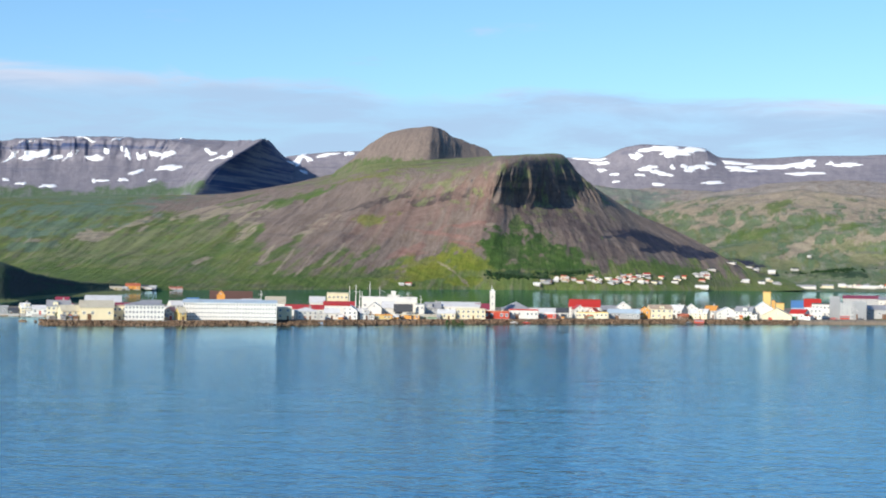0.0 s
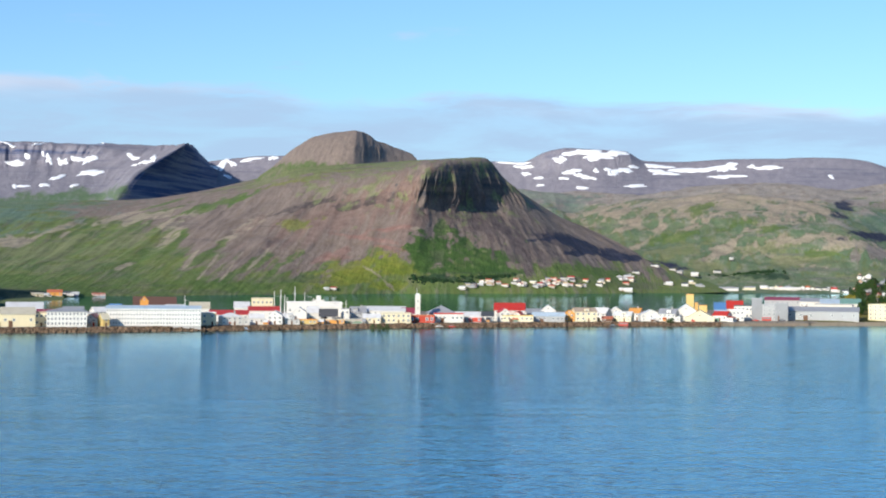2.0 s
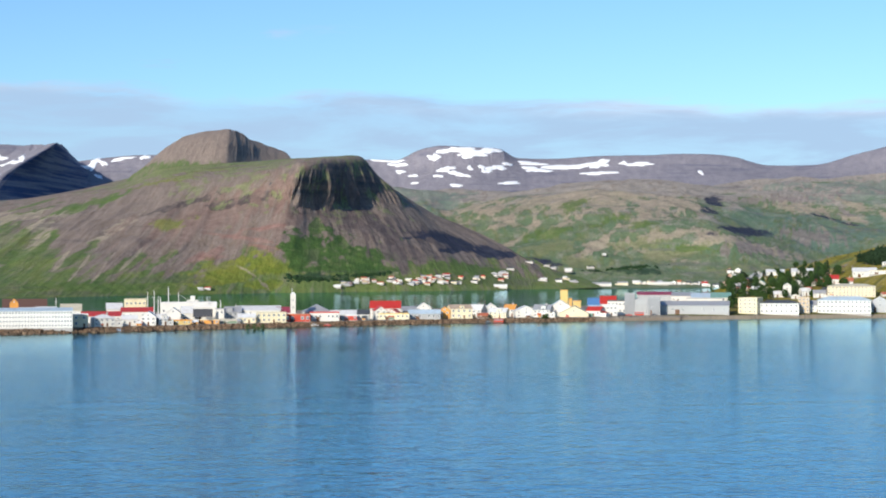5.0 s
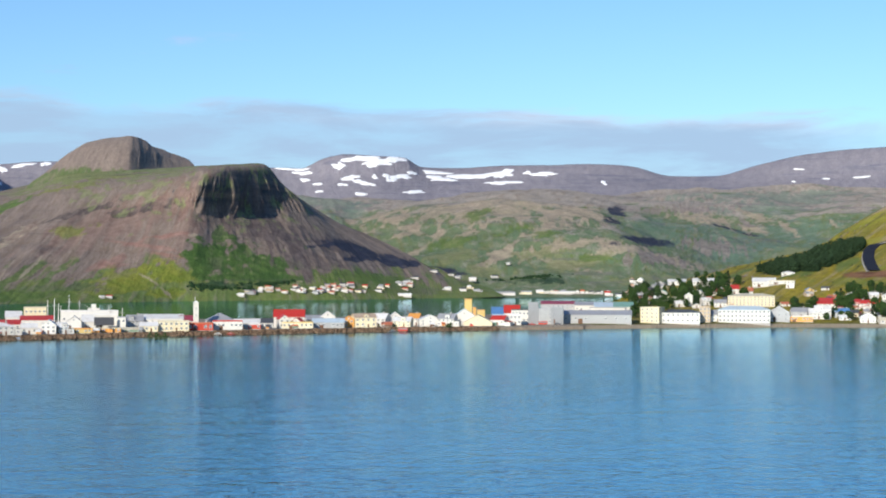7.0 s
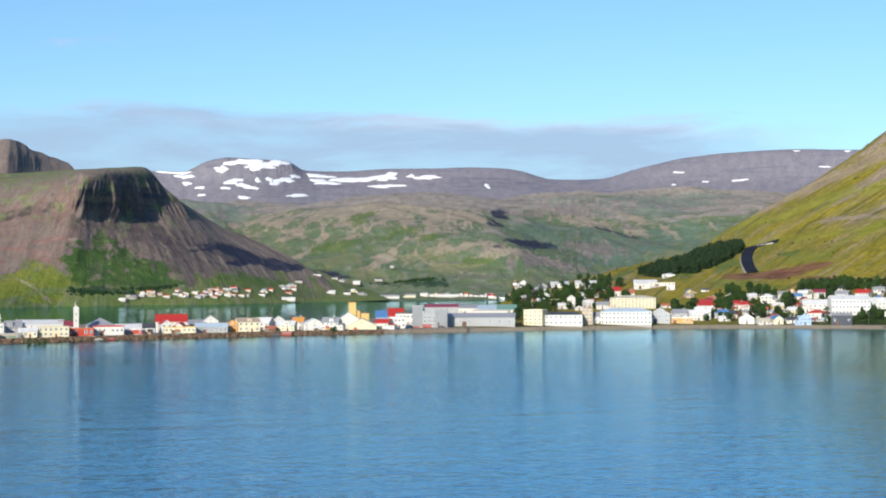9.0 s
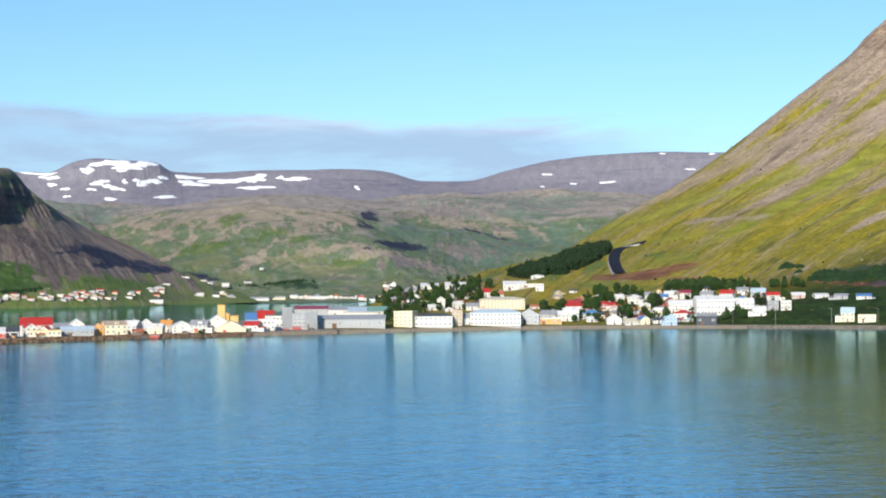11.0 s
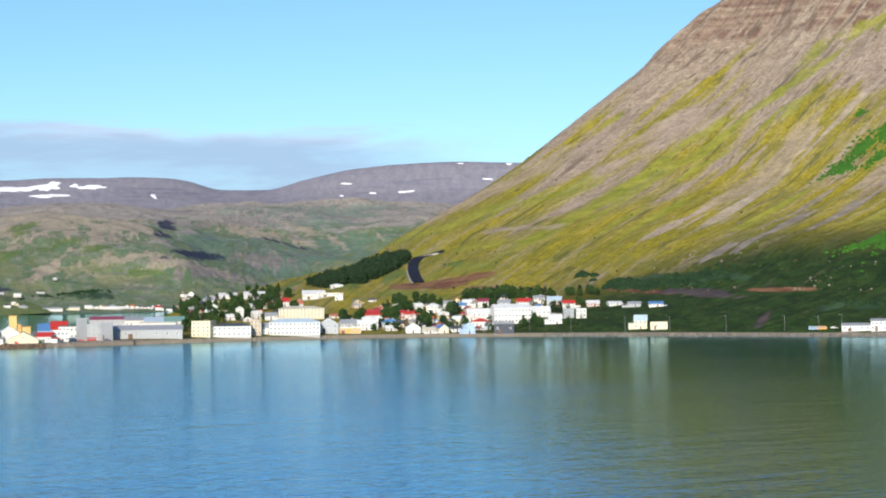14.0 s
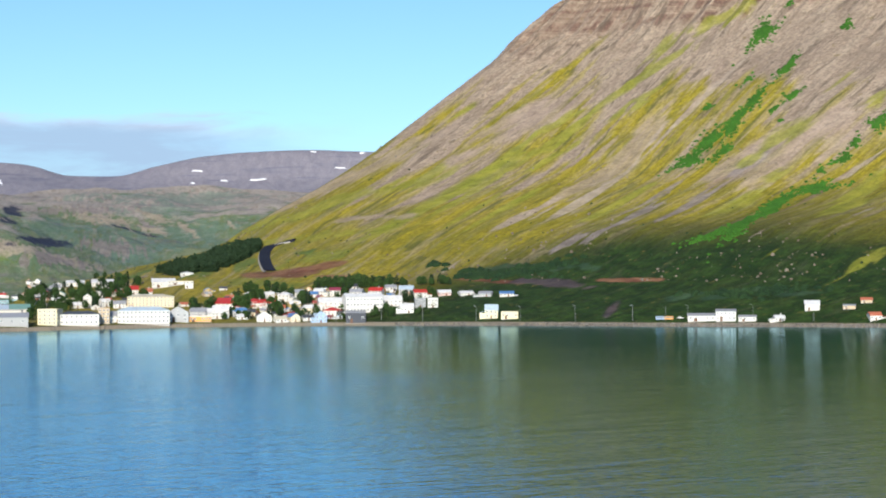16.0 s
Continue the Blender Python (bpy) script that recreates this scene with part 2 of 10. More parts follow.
zone('table_mountain', 'rust_scree', (56, 2280, 96), (46.6, 48.6, 11.4), (2.0, -37.6, -14.6))
zone('table_mountain', 'dark_scree', (174, 2435, 104), (50.1, -7.5, -26.9), (-19.5, -90.2, -27.5))
zone('table_mountain', 'dark_scree', (234, 2457, 86), (46.2, 1.3, -20.2), (-12.1, -63.1, -15.1))
zone('table_mountain', 'dark_scree', (141, 2438, 118), (43.3, 47.8, -3.8), (-3.5, -30.0, -14.1))
zone('table_mountain', 'crag', (-13, 2398, 124), (39.0, -9.1, 5.5), (0.9, -18.9, -6.3))
zone('table_mountain', 'crag', (-61, 2454, 132), (31.7, -4.1, 5.8), (1.1, -16.4, -4.7))
zone('table_mountain', 'crag', (27, 2386, 130), (28.1, -12.7, 2.7), (0.4, -14.7, -6.2))
zone('table_mountain', 'crag', (-108, 2434, 118), (29.9, 17.4, 8.7), (2.0, -22.3, -4.7))
zone('table_mountain', 'dark_grass', (129, 2284, 62), (24.9, 6.5, -8.8), (-9.5, -47.8, -19.6))
zone('table_mountain', 'dark_grass', (205, 2319, 47), (31.6, 10.6, -7.5), (-3.7, -20.9, -7.8))
zone('table_mountain', 'dark_grass', (103, 2310, 86), (11.2, 22.8, 4.3), (5.0, -43.7, -20.1))
zone('mountainside', 'pale_scree', (963, 1198, 173), (143.3, 48.2, 81.4), (-1.9, -4.5, -2.0))
zone('mountainside', 'pale_scree', (804, 1136, 90), (43.6, 19.2, 15.6), (-6.8, -12.8, -3.9))
zone('mountainside', 'pale_scree', (764, 1152, 81), (38.2, 11.4, 12.8), (-5.2, -10.0, -3.0))
zone('mountainside', 'pale_scree', (965, 985, 117), (31.4, -1.6, 13.6), (-2.6, -4.1, -2.3))
zone('table_mountain', 'hazed_grass', (-675, 3194, 152), (172.5, 20.5, 6.9), (64.1, -300.9, -24.2))
zone('table_mountain', 'hazed_grass', (-600, 2726, 110), (118.4, 43.2, 6.1), (41.9, -187.8, -18.8))
zone('table_mountain', 'hazed_grass', (-557, 2389, 77), (75.0, 22.9, 2.9), (29.5, -125.1, -12.0))
zone('table_mountain', 'hazed_grass', (-528, 2114, 49), (26.7, 35.6, 3.2), (13.9, -53.7, -6.1))
zone('table_mountain', 'sage_grass', (-418, 2154, 49), (52.0, 154.7, 16.5), (24.2, -114.6, -11.2))
zone('table_mountain', 'sage_grass', (-333, 2246, 63), (36.6, 121.9, 20.0), (12.4, -64.5, -9.5))
zone('table_mountain', 'sage_grass', (-347, 1984, 32), (34.4, 82.3, 7.4), (10.3, -53.4, -6.2))
zone('table_mountain', 'fresh_grass', (-235, 2667, 136), (52.2, 72.6, 22.8), (7.5, -58.3, -9.1))
zone('table_mountain', 'fresh_grass', (-341, 2703, 120), (32.5, 81.5, 14.0), (8.7, -59.2, -6.6))
zone('table_mountain', 'fresh_grass', (-381, 1809, 16), (95.4, 34.5, -3.9), (16.7, -80.7, -8.2))
zone('table_mountain', 'fresh_grass', (-182, 1956, 11), (112.0, 95.4, -1.5), (2.3, -24.4, -5.9))
zone('table_mountain', 'fresh_grass', (-258, 2212, 59), (4.4, 87.3, 13.6), (4.9, -19.8, -3.2))
zone('table_mountain', 'moss_grass', (-96, 3089, 222), (93.9, 5.5, 15.5), (10.6, -294.5, -26.7))
zone('table_mountain', 'moss_grass', (-95, 2335, 92), (25.3, 15.0, 6.0), (2.6, -26.4, -7.8))
zone('table_mountain', 'moss_grass', (-34, 2136, 30), (32.9, 28.3, 5.2), (1.7, -21.5, -8.5))
zone('table_mountain', 'tan_stones', (-534, 2176, 54), (2.7, 58.2, 5.7), (7.9, -28.8, -3.1))
zone('table_mountain', 'tan_stones', (-484, 2284, 66), (14.1, 65.6, 7.7), (14.4, -60.0, -7.8))
zone('table_mountain', 'tan_stones', (-433, 2390, 77), (-2.8, 67.0, 6.8), (6.3, -26.9, -2.8))
zone('table_mountain', 'tan_stones', (-294, 2004, 31), (5.2, 40.7, 4.6), (3.2, -14.4, -2.5))
zone('table_mountain', 'tan_stones', (-221, 2120, 46), (4.2, 116.6, 20.1), (2.7, -11.9, -1.3))
zone('table_mountain', 'tan_stones', (-195, 2066, 35), (5.3, 88.4, 16.5), (1.9, -5.2, -1.2))
zone('table_mountain', 'tan_stones', (-169, 2064, 33), (5.9, 66.0, 14.1), (1.8, -4.2, -1.2))
zone('table_mountain', 'tan_stones', (-344, 2610, 108), (38.5, 41.4, 9.2), (14.5, -100.2, -9.8))
zone('table_mountain', 'tan_stones', (-288, 2418, 94), (14.5, 61.0, 10.1), (6.8, -44.0, -5.2))
zone('table_mountain', 'tan_stones', (-139, 2132, 43), (9.7, 67.3, 14.8), (1.6, -4.2, -1.3))
zone('table_mountain', 'red_soil', (-16, 2262, 75), (15.1, 4.5, 4.1), (0.8, -8.2, -3.1))
zone('table_mountain', 'red_soil', (-37, 2178, 46), (17.0, 4.9, 1.5), (0.5, -10.3, -3.5))
zone('table_mountain', 'rust_scree', (43, 2376, 141), (33.6, -34.2, 8.2), (3.7, -21.3, -15.3))
zone('table_mountain', 'rust_scree', (30, 2335, 112), (31.1, -2.1, 8.2), (2.6, -30.3, -12.1))
zone('table_mountain', 'moss_grass', (26, 2173, 36), (26.9, 12.1, 0.4), (-0.1, -27.1, -17.1))
zone('table_mountain', 'moss_grass', (29, 2140, 12), (29.0, 19.4, 0.2), (-0.0, -9.4, -7.1))
zone('table_mountain', 'dark_grass', (72, 2227, 55), (6.8, -29.7, -23.9), (-13.9, -20.6, -4.6))
zone('table_mountain', 'dark_grass', (134, 2257, 41), (33.1, 3.3, -10.9), (-5.9, -30.0, -12.6))
zone('table_mountain', 'dark_grass', (127, 2307, 72), (10.5, -25.7, -19.7), (-5.9, -11.3, -3.5))
zone('table_mountain', 'dark_grass', (132, 2233, 30), (49.3, 31.1, -1.8), (-1.3, -17.1, -8.0))
zone('table_mountain', 'dark_scree', (218, 2385, 74), (56.9, -25.7, -34.3), (-12.5, -49.4, -14.8))
zone('table_mountain', 'dark_scree', (141, 2393, 110), (35.9, 17.9, -12.2), (-4.5, -19.8, -9.7))
zone('table_mountain', 'dark_scree', (208, 2330, 52), (24.5, -19.8, -18.0), (-8.1, -25.1, -8.8))
zone('table_mountain', 'red_soil', (32, 2274, 87), (33.1, -1.1, 3.0), (0.1, -6.4, -2.7))
zone('table_mountain', 'red_soil', (27, 2216, 61), (27.3, -7.2, -4.7), (-0.4, -3.8, -2.0))
zone('table_mountain', 'tan_stones', (14, 2146, 22), (14.5, -9.0, -10.6), (-1.2, -3.2, -1.5))
zone('table_mountain', 'tan_stones', (65, 2272, 88), (6.3, 6.8, 1.3), (0.3, -4.4, -2.6))
zone('table_mountain', 'tan_stones', (205, 2264, 22), (8.8, 13.6, 3.8), (0.6, -3.4, -1.8))
zone('table_mountain', 'scrub_green', (106, 2195, 20), (63.4, 38.5, -0.3), (-0.4, -7.1, -3.9))
zone('table_mountain', 'fresh_grass', (317, 2382, 30), (86.5, 91.9, 3.5), (-3.9, -31.9, -7.4))
# more of the flank's shade, painted as navy rock
zone('table_mountain', 'shaded_rock', (278, 2490, 81), (43.5, 88.6, 4.2), (-1.3, -13.7, -4.2))
zone('table_mountain', 'shaded_rock', (332, 2564, 72), (41.7, 53.4, -11.1), (-10.6, -57.7, -9.9))
zone('table_mountain', 'shaded_rock', (313, 2478, 57), (26.6, 56.8, 2.2), (-2.1, -19.4, -4.6))
zone('valley_hill', 'hazed_grass', (412, 3855, 203), (69.1, -1.3, -3.4), (-13.2, -113.6, -26.0))
zone('valley_hill', 'hazed_grass', (469, 3759, 173), (62.2, 107.6, 14.9), (-7.7, -81.8, -14.5))
zone('valley_hill', 'tan_stones', (657, 3219, 174), (206.5, -86.8, 9.7), (-42.8, -212.8, -21.4))
zone('valley_hill', 'tan_stones', (464, 3010, 109), (22.5, 14.8, 5.8), (-2.9, -26.6, -5.2))
zone('valley_hill', 'tan_stones', (533, 3003, 110), (27.2, 21.9, 9.3), (-2.2, -22.7, -5.6))
zone('valley_hill', 'tan_stones', (598, 2815, 73), (37.8, 30.4, 10.3), (-1.0, -10.1, -3.8))
zone('valley_hill', 'tan_stones', (605, 2787, 62), (31.3, 29.8, 8.5), (-1.0, -8.4, -2.5))
zone('valley_hill', 'tan_stones', (747, 2985, 131), (71.5, 97.9, 20.8), (-5.6, -33.4, -8.6))
zone('valley_hill', 'tan_stones', (583, 3053, 134), (18.4, 6.9, 3.9), (-2.3, -16.5, -4.6))
zone('valley_hill', 'tan_stones', (492, 3502, 156), (54.4, -2.4, 10.5), (-28.4, -210.2, -13.3))
zone('valley_hill', 'tan_stones', (675, 2891, 105), (30.1, 4.1, 3.8), (-1.7, -8.8, -2.8))
zone('valley_hill', 'fresh_grass', (408, 2998, 93), (20.4, -97.5, -18.2), (-9.3, -36.4, -9.8))
zone('valley_hill', 'fresh_grass', (641, 3124, 154), (37.4, 46.9, 12.7), (-8.1, -54.2, -9.9))
zone('valley_hill', 'fresh_grass', (532, 2904, 90), (50.0, -10.6, 7.1), (-5.5, -37.0, -10.4))
zone('valley_hill', 'fresh_grass', (676, 2950, 122), (48.7, 24.6, 11.3), (-4.5, -27.7, -8.5))
zone('valley_hill', 'sage_grass', (518, 2792, 67), (47.7, 21.8, 5.6), (-8.1, -49.3, -9.3))
zone('valley_hill', 'sage_grass', (695, 2815, 75), (56.5, 13.0, 10.4), (-3.4, -21.5, -10.2))
zone('valley_hill', 'sage_grass', (563, 2704, 35), (41.3, -4.1, -2.4), (-6.6, -29.5, -7.3))
zone('valley_hill', 'shaded_rock', (483, 2706, 43), (25.2, -3.1, -0.2), (-2.4, -13.2, -4.3))
zone('valley_hill', 'scrub_green', (627, 2618, 25), (41.1, -0.4, 0.6), (-5.0, -21.1, -4.6))
zone('valley_hill', 'scrub_green', (406, 2666, 23), (47.3, -3.4, 2.2), (-1.4, -10.4, -3.5))
zone('valley_hill', 'hazed_grass', (1366, 3352, 122), (91.9, 18.4, 8.6), (-38.7, -100.4, -24.9))
zone('valley_hill', 'hazed_grass', (991, 3146, 123), (88.1, 61.7, -5.3), (-53.4, -163.0, -21.1))
zone('valley_hill', 'hazed_grass', (1474, 3757, 216), (234.0, -19.1, 6.1), (-38.1, -97.5, -16.3))
zone('valley_hill', 'hazed_grass', (1077, 3038, 70), (84.4, 90.2, 8.2), (-15.9, -49.5, -11.9))
zone('valley_hill', 'tan_stones', (821, 3165, 165), (103.8, 157.6, 12.7), (-45.0, -177.2, -18.0))
zone('valley_hill', 'tan_stones', (736, 2944, 120), (38.7, -12.7, -3.6), (-6.2, -23.1, -5.4))
zone('valley_hill', 'tan_stones', (756, 2836, 91), (49.4, 6.5, 6.8), (-4.8, -22.3, -8.3))
zone('valley_hill', 'tan_stones', (807, 2823, 91), (37.6, 11.9, 2.9), (-5.2, -19.8, -6.3))
zone('valley_hill', 'tan_stones', (1340, 3528, 166), (23.5, -54.5, -16.5), (-13.5, -27.6, -9.0))
zone('valley_hill', 'tan_stones', (1374, 3425, 140), (-7.0, -71.3, -18.5), (-11.0, -17.9, -5.0))
zone('valley_hill', 'tan_stones', (1291, 3400, 131), (12.0, -35.7, -9.0), (-8.9, -19.1, -5.1))
zone('valley_hill', 'tan_stones', (1233, 3495, 156), (-15.5, -98.5, -21.7), (-6.5, -11.3, -2.7))
zone('valley_hill', 'tan_stones', (1153, 3195, 104), (-9.3, -80.9, -18.8), (-5.0, -7.8, -2.4))
zone('valley_hill', 'tan_stones', (1459, 3364, 144), (-5.0, -36.4, -11.3), (-4.1, -3.6, -2.4))
zone('valley_hill', 'violet_stones', (1186, 3542, 181), (134.7, 63.9, 8.8), (-7.5, -23.0, -6.0))
zone('valley_hill', 'violet_stones', (1094, 3107, 89), (72.9, 32.0, -3.0), (-25.1, -68.2, -15.9))
zone('valley_hill', 'violet_stones', (888, 2808, 64), (73.9, 48.5, -9.4), (-14.6, -41.5, -8.2))
zone('valley_hill', 'violet_stones', (1304, 3479, 150), (0.2, -68.8, -18.7), (-10.5, -19.0, -5.5))
zone('valley_hill', 'sage_grass', (1256, 3082, 81), (73.7, 63.3, 6.3), (-30.7, -77.9, -10.1))
zone('valley_hill', 'sage_grass', (723, 2750, 51), (67.3, -5.6, 3.0), (-8.5, -34.0, -9.1))
zone('valley_hill', 'sage_grass', (832, 2683, 30), (88.5, 50.7, 1.3), (-5.3, -17.6, -6.2))
zone('valley_hill', 'fresh_grass', (717, 2897, 109), (34.2, -0.7, 1.7), (-6.3, -26.7, -6.7))
zone('valley_hill', 'fresh_grass', (761, 2768, 63), (37.3, -21.7, -3.5), (-2.9, -9.1, -5.2))
# shaded terraces of the hill, their shade painted as navy rock
zone('valley_hill', 'shaded_rock', (979, 3382, 165), (15.0, -15.8, -6.0), (-34.1, -112.4, -9.6))
zone('valley_hill', 'shaded_rock', (913, 2961, 98), (87.7, 114.3, -0.5), (-17.7, -55.9, -7.5))
zone('valley_hill', 'scrub_green', (647, 2620, 26), (31.0, 5.5, -0.1), (-6.2, -25.0, -5.4))
zone('mountainside', 'grey_scree', (879, 1362, 169), (66.4, -7.6, 34.7), (-10.0, -23.7, -10.5))
zone('mountainside', 'grey_scree', (890, 1196, 131), (119.3, 33.1, 57.4), (-9.2, -21.6, -9.8))
zone('mountainside', 'grey_scree', (925, 1086, 127), (49.5, 17.3, 26.1), (-4.8, -13.8, -7.1))
zone('mountainside', 'grey_scree', (956, 1057, 131), (68.2, 29.7, 38.3), (-7.2, -21.4, -10.0))
zone('mountainside', 'grey_scree', (1013, 1046, 159), (26.2, 0.2, 15.4), (-10.9, -21.9, -12.4))
zone('mountainside', 'grey_scree', (894, 1390, 183), (42.6, -2.3, 23.9), (-5.1, -12.7, -5.7))
zone('mountainside', 'violet_stones', (807, 1058, 83), (67.5, 30.3, 24.3), (-7.6, -13.5, -4.1))
zone('mountainside', 'violet_stones', (833, 1034, 83), (45.4, 19.3, 14.6), (-7.2, -12.1, -4.1))
zone('mountainside', 'violet_stones', (934, 1067, 124), (20.3, 2.1, 9.3), (-3.0, -5.9, -3.1))
zone('mountainside', 'violet_stones', (733, 1036, 61), (23.5, 3.7, 7.4), (-3.6, -6.9, -2.8))
zone('mountainside', 'violet_stones', (886, 892, 77), (38.2, 14.0, 9.3), (-6.8, -8.1, -2.4))
zone('mountainside', 'olive_grass', (822, 1316, 129), (47.0, 9.6, 22.6), (-3.1, -8.0, -3.2))
zone('mountainside', 'olive_grass', (877, 1265, 145), (46.7, -2.0, 22.1), (-2.7, -6.0, -2.9))
zone('mountainside', 'olive_grass', (878, 1240, 138), (55.6, 14.1, 28.0), (-1.5, -3.8, -1.7))
zone('mountainside', 'olive_grass', (770, 1224, 96), (61.5, 27.6, 24.9), (-3.3, -8.1, -2.9))
zone('mountainside', 'olive_grass', (791, 1198, 97), (59.0, 22.2, 22.9), (-2.5, -5.7, -2.2))
zone('mountainside', 'olive_grass', (990, 1077, 154), (24.0, -1.8, 12.0), (-4.4, -8.0, -4.7))
zone('mountainside', 'olive_grass', (939, 1074, 128), (8.5, -2.0, 3.3), (-3.2, -5.4, -3.4))
zone('mountainside', 'olive_grass', (914, 931, 87), (62.5, 26.7, 18.3), (-14.7, -18.6, -5.4))
zone('mountainside', 'olive_grass', (815, 1098, 90), (40.8, 14.3, 14.2), (-4.9, -9.0, -3.1))
zone('mountainside', 'olive_grass', (931, 1031, 113), (16.9, 0.8, 6.6), (-4.7, -7.0, -3.0))
zone('mountainside', 'olive_grass', (955, 1266, 186), (24.4, -5.8, 11.2), (-1.9, -4.2, -2.7))
zone('mountainside', 'olive_grass', (926, 1320, 186), (29.4, -8.2, 15.1), (-2.3, -5.5, -3.2))
zone('mountainside', 'olive_grass', (892, 1469, 199), (17.0, -5.4, 10.0), (-2.1, -5.6, -2.6))
zone('mountainside', 'olive_grass', (919, 1436, 207), (7.3, -2.8, 3.9), (-1.6, -4.1, -2.2))
zone('mountainside', 'olive_grass', (874, 1010, 90), (29.8, 7.8, 9.7), (-6.3, -9.2, -3.1))
zone('mountainside', 'olive_grass', (803, 808, 38), (25.8, 3.7, 9.9), (-4.0, -6.5, -3.0))
zone('mountainside', 'rust_scree', (946, 982, 108), (76.2, 21.5, 29.3), (-1.5, -2.7, -1.4))
zone('mountainside', 'rust_scree', (891, 1062, 106), (13.7, 2.2, 5.0), (-3.3, -5.6, -2.5))
zone('mountainside', 'pale_scree', (893, 1176, 128), (119.5, 62.5, 59.8), (-0.9, -2.3, -0.9))
zone('mountainside', 'pale_scree', (651, 1080, 40), (17.2, 12.1, 5.7), (-1.8, -4.2, -1.0))
zone('mountainside', 'pale_scree', (775, 1145, 83), (33.7, 14.0, 11.8), (-1.9, -4.1, -1.5))
zone('mountainside', 'pale_scree', (801, 909, 62), (21.9, 2.9, 7.0), (-1.4, -2.2, -1.0))
zone('mountainside', 'scrub_green', (674, 1013, 39), (26.1, -44.6, 0.3), (-4.8, -7.2, -2.8))
zone('mountainside', 'scrub_green', (714, 852, 19), (17.7, -12.9, 2.4), (-5.2, -6.7, -2.8))
zone('mountainside', 'scrub_green', (742, 815, 20), (12.4, -14.5, 0.6), (-3.3, -3.6, -1.9))
zone('mountainside', 'olive_grass', (733, 1426, 106), (71.8, -74.0, 29.1), (-11.7, -27.0, -7.5))
zone('mountainside', 'olive_grass', (658, 1331, 67), (24.2, -63.0, 3.8), (-7.5, -16.0, -3.7))
zone('mountainside', 'grey_scree', (790, 1492, 138), (73.6, -33.7, 37.8), (-8.6, -20.3, -5.5))
zone('mountainside', 'grey_scree', (703, 1339, 85), (11.3, -51.3, 1.0), (-5.2, -10.1, -2.1))
zone('mountainside', 'grey_scree', (760, 1319, 105), (23.2, 2.7, 9.1), (-4.0, -9.2, -3.0))
zone('mountainside', 'fresh_grass', (598, 1355, 52), (14.4, 4.3, 3.4), (-10.1, -24.6, -2.9))
zone('mountainside', 'moss_grass', (604, 1232, 47), (28.4, -8.2, 5.3), (-8.5, -18.8, -3.8))
zone('mountainside', 'moss_grass', (528, 1178, 28), (19.0, -41.3, -1.5), (-9.1, -19.9, -2.8))
zone('table_mountain', 'sage_grass', (80, 2745, 205), (140, 40, 5), (10, -285, -11))
zone('table_mountain', 'sage_grass', (-130, 2960, 198), (140, -60, 12), (5, -170, -10))


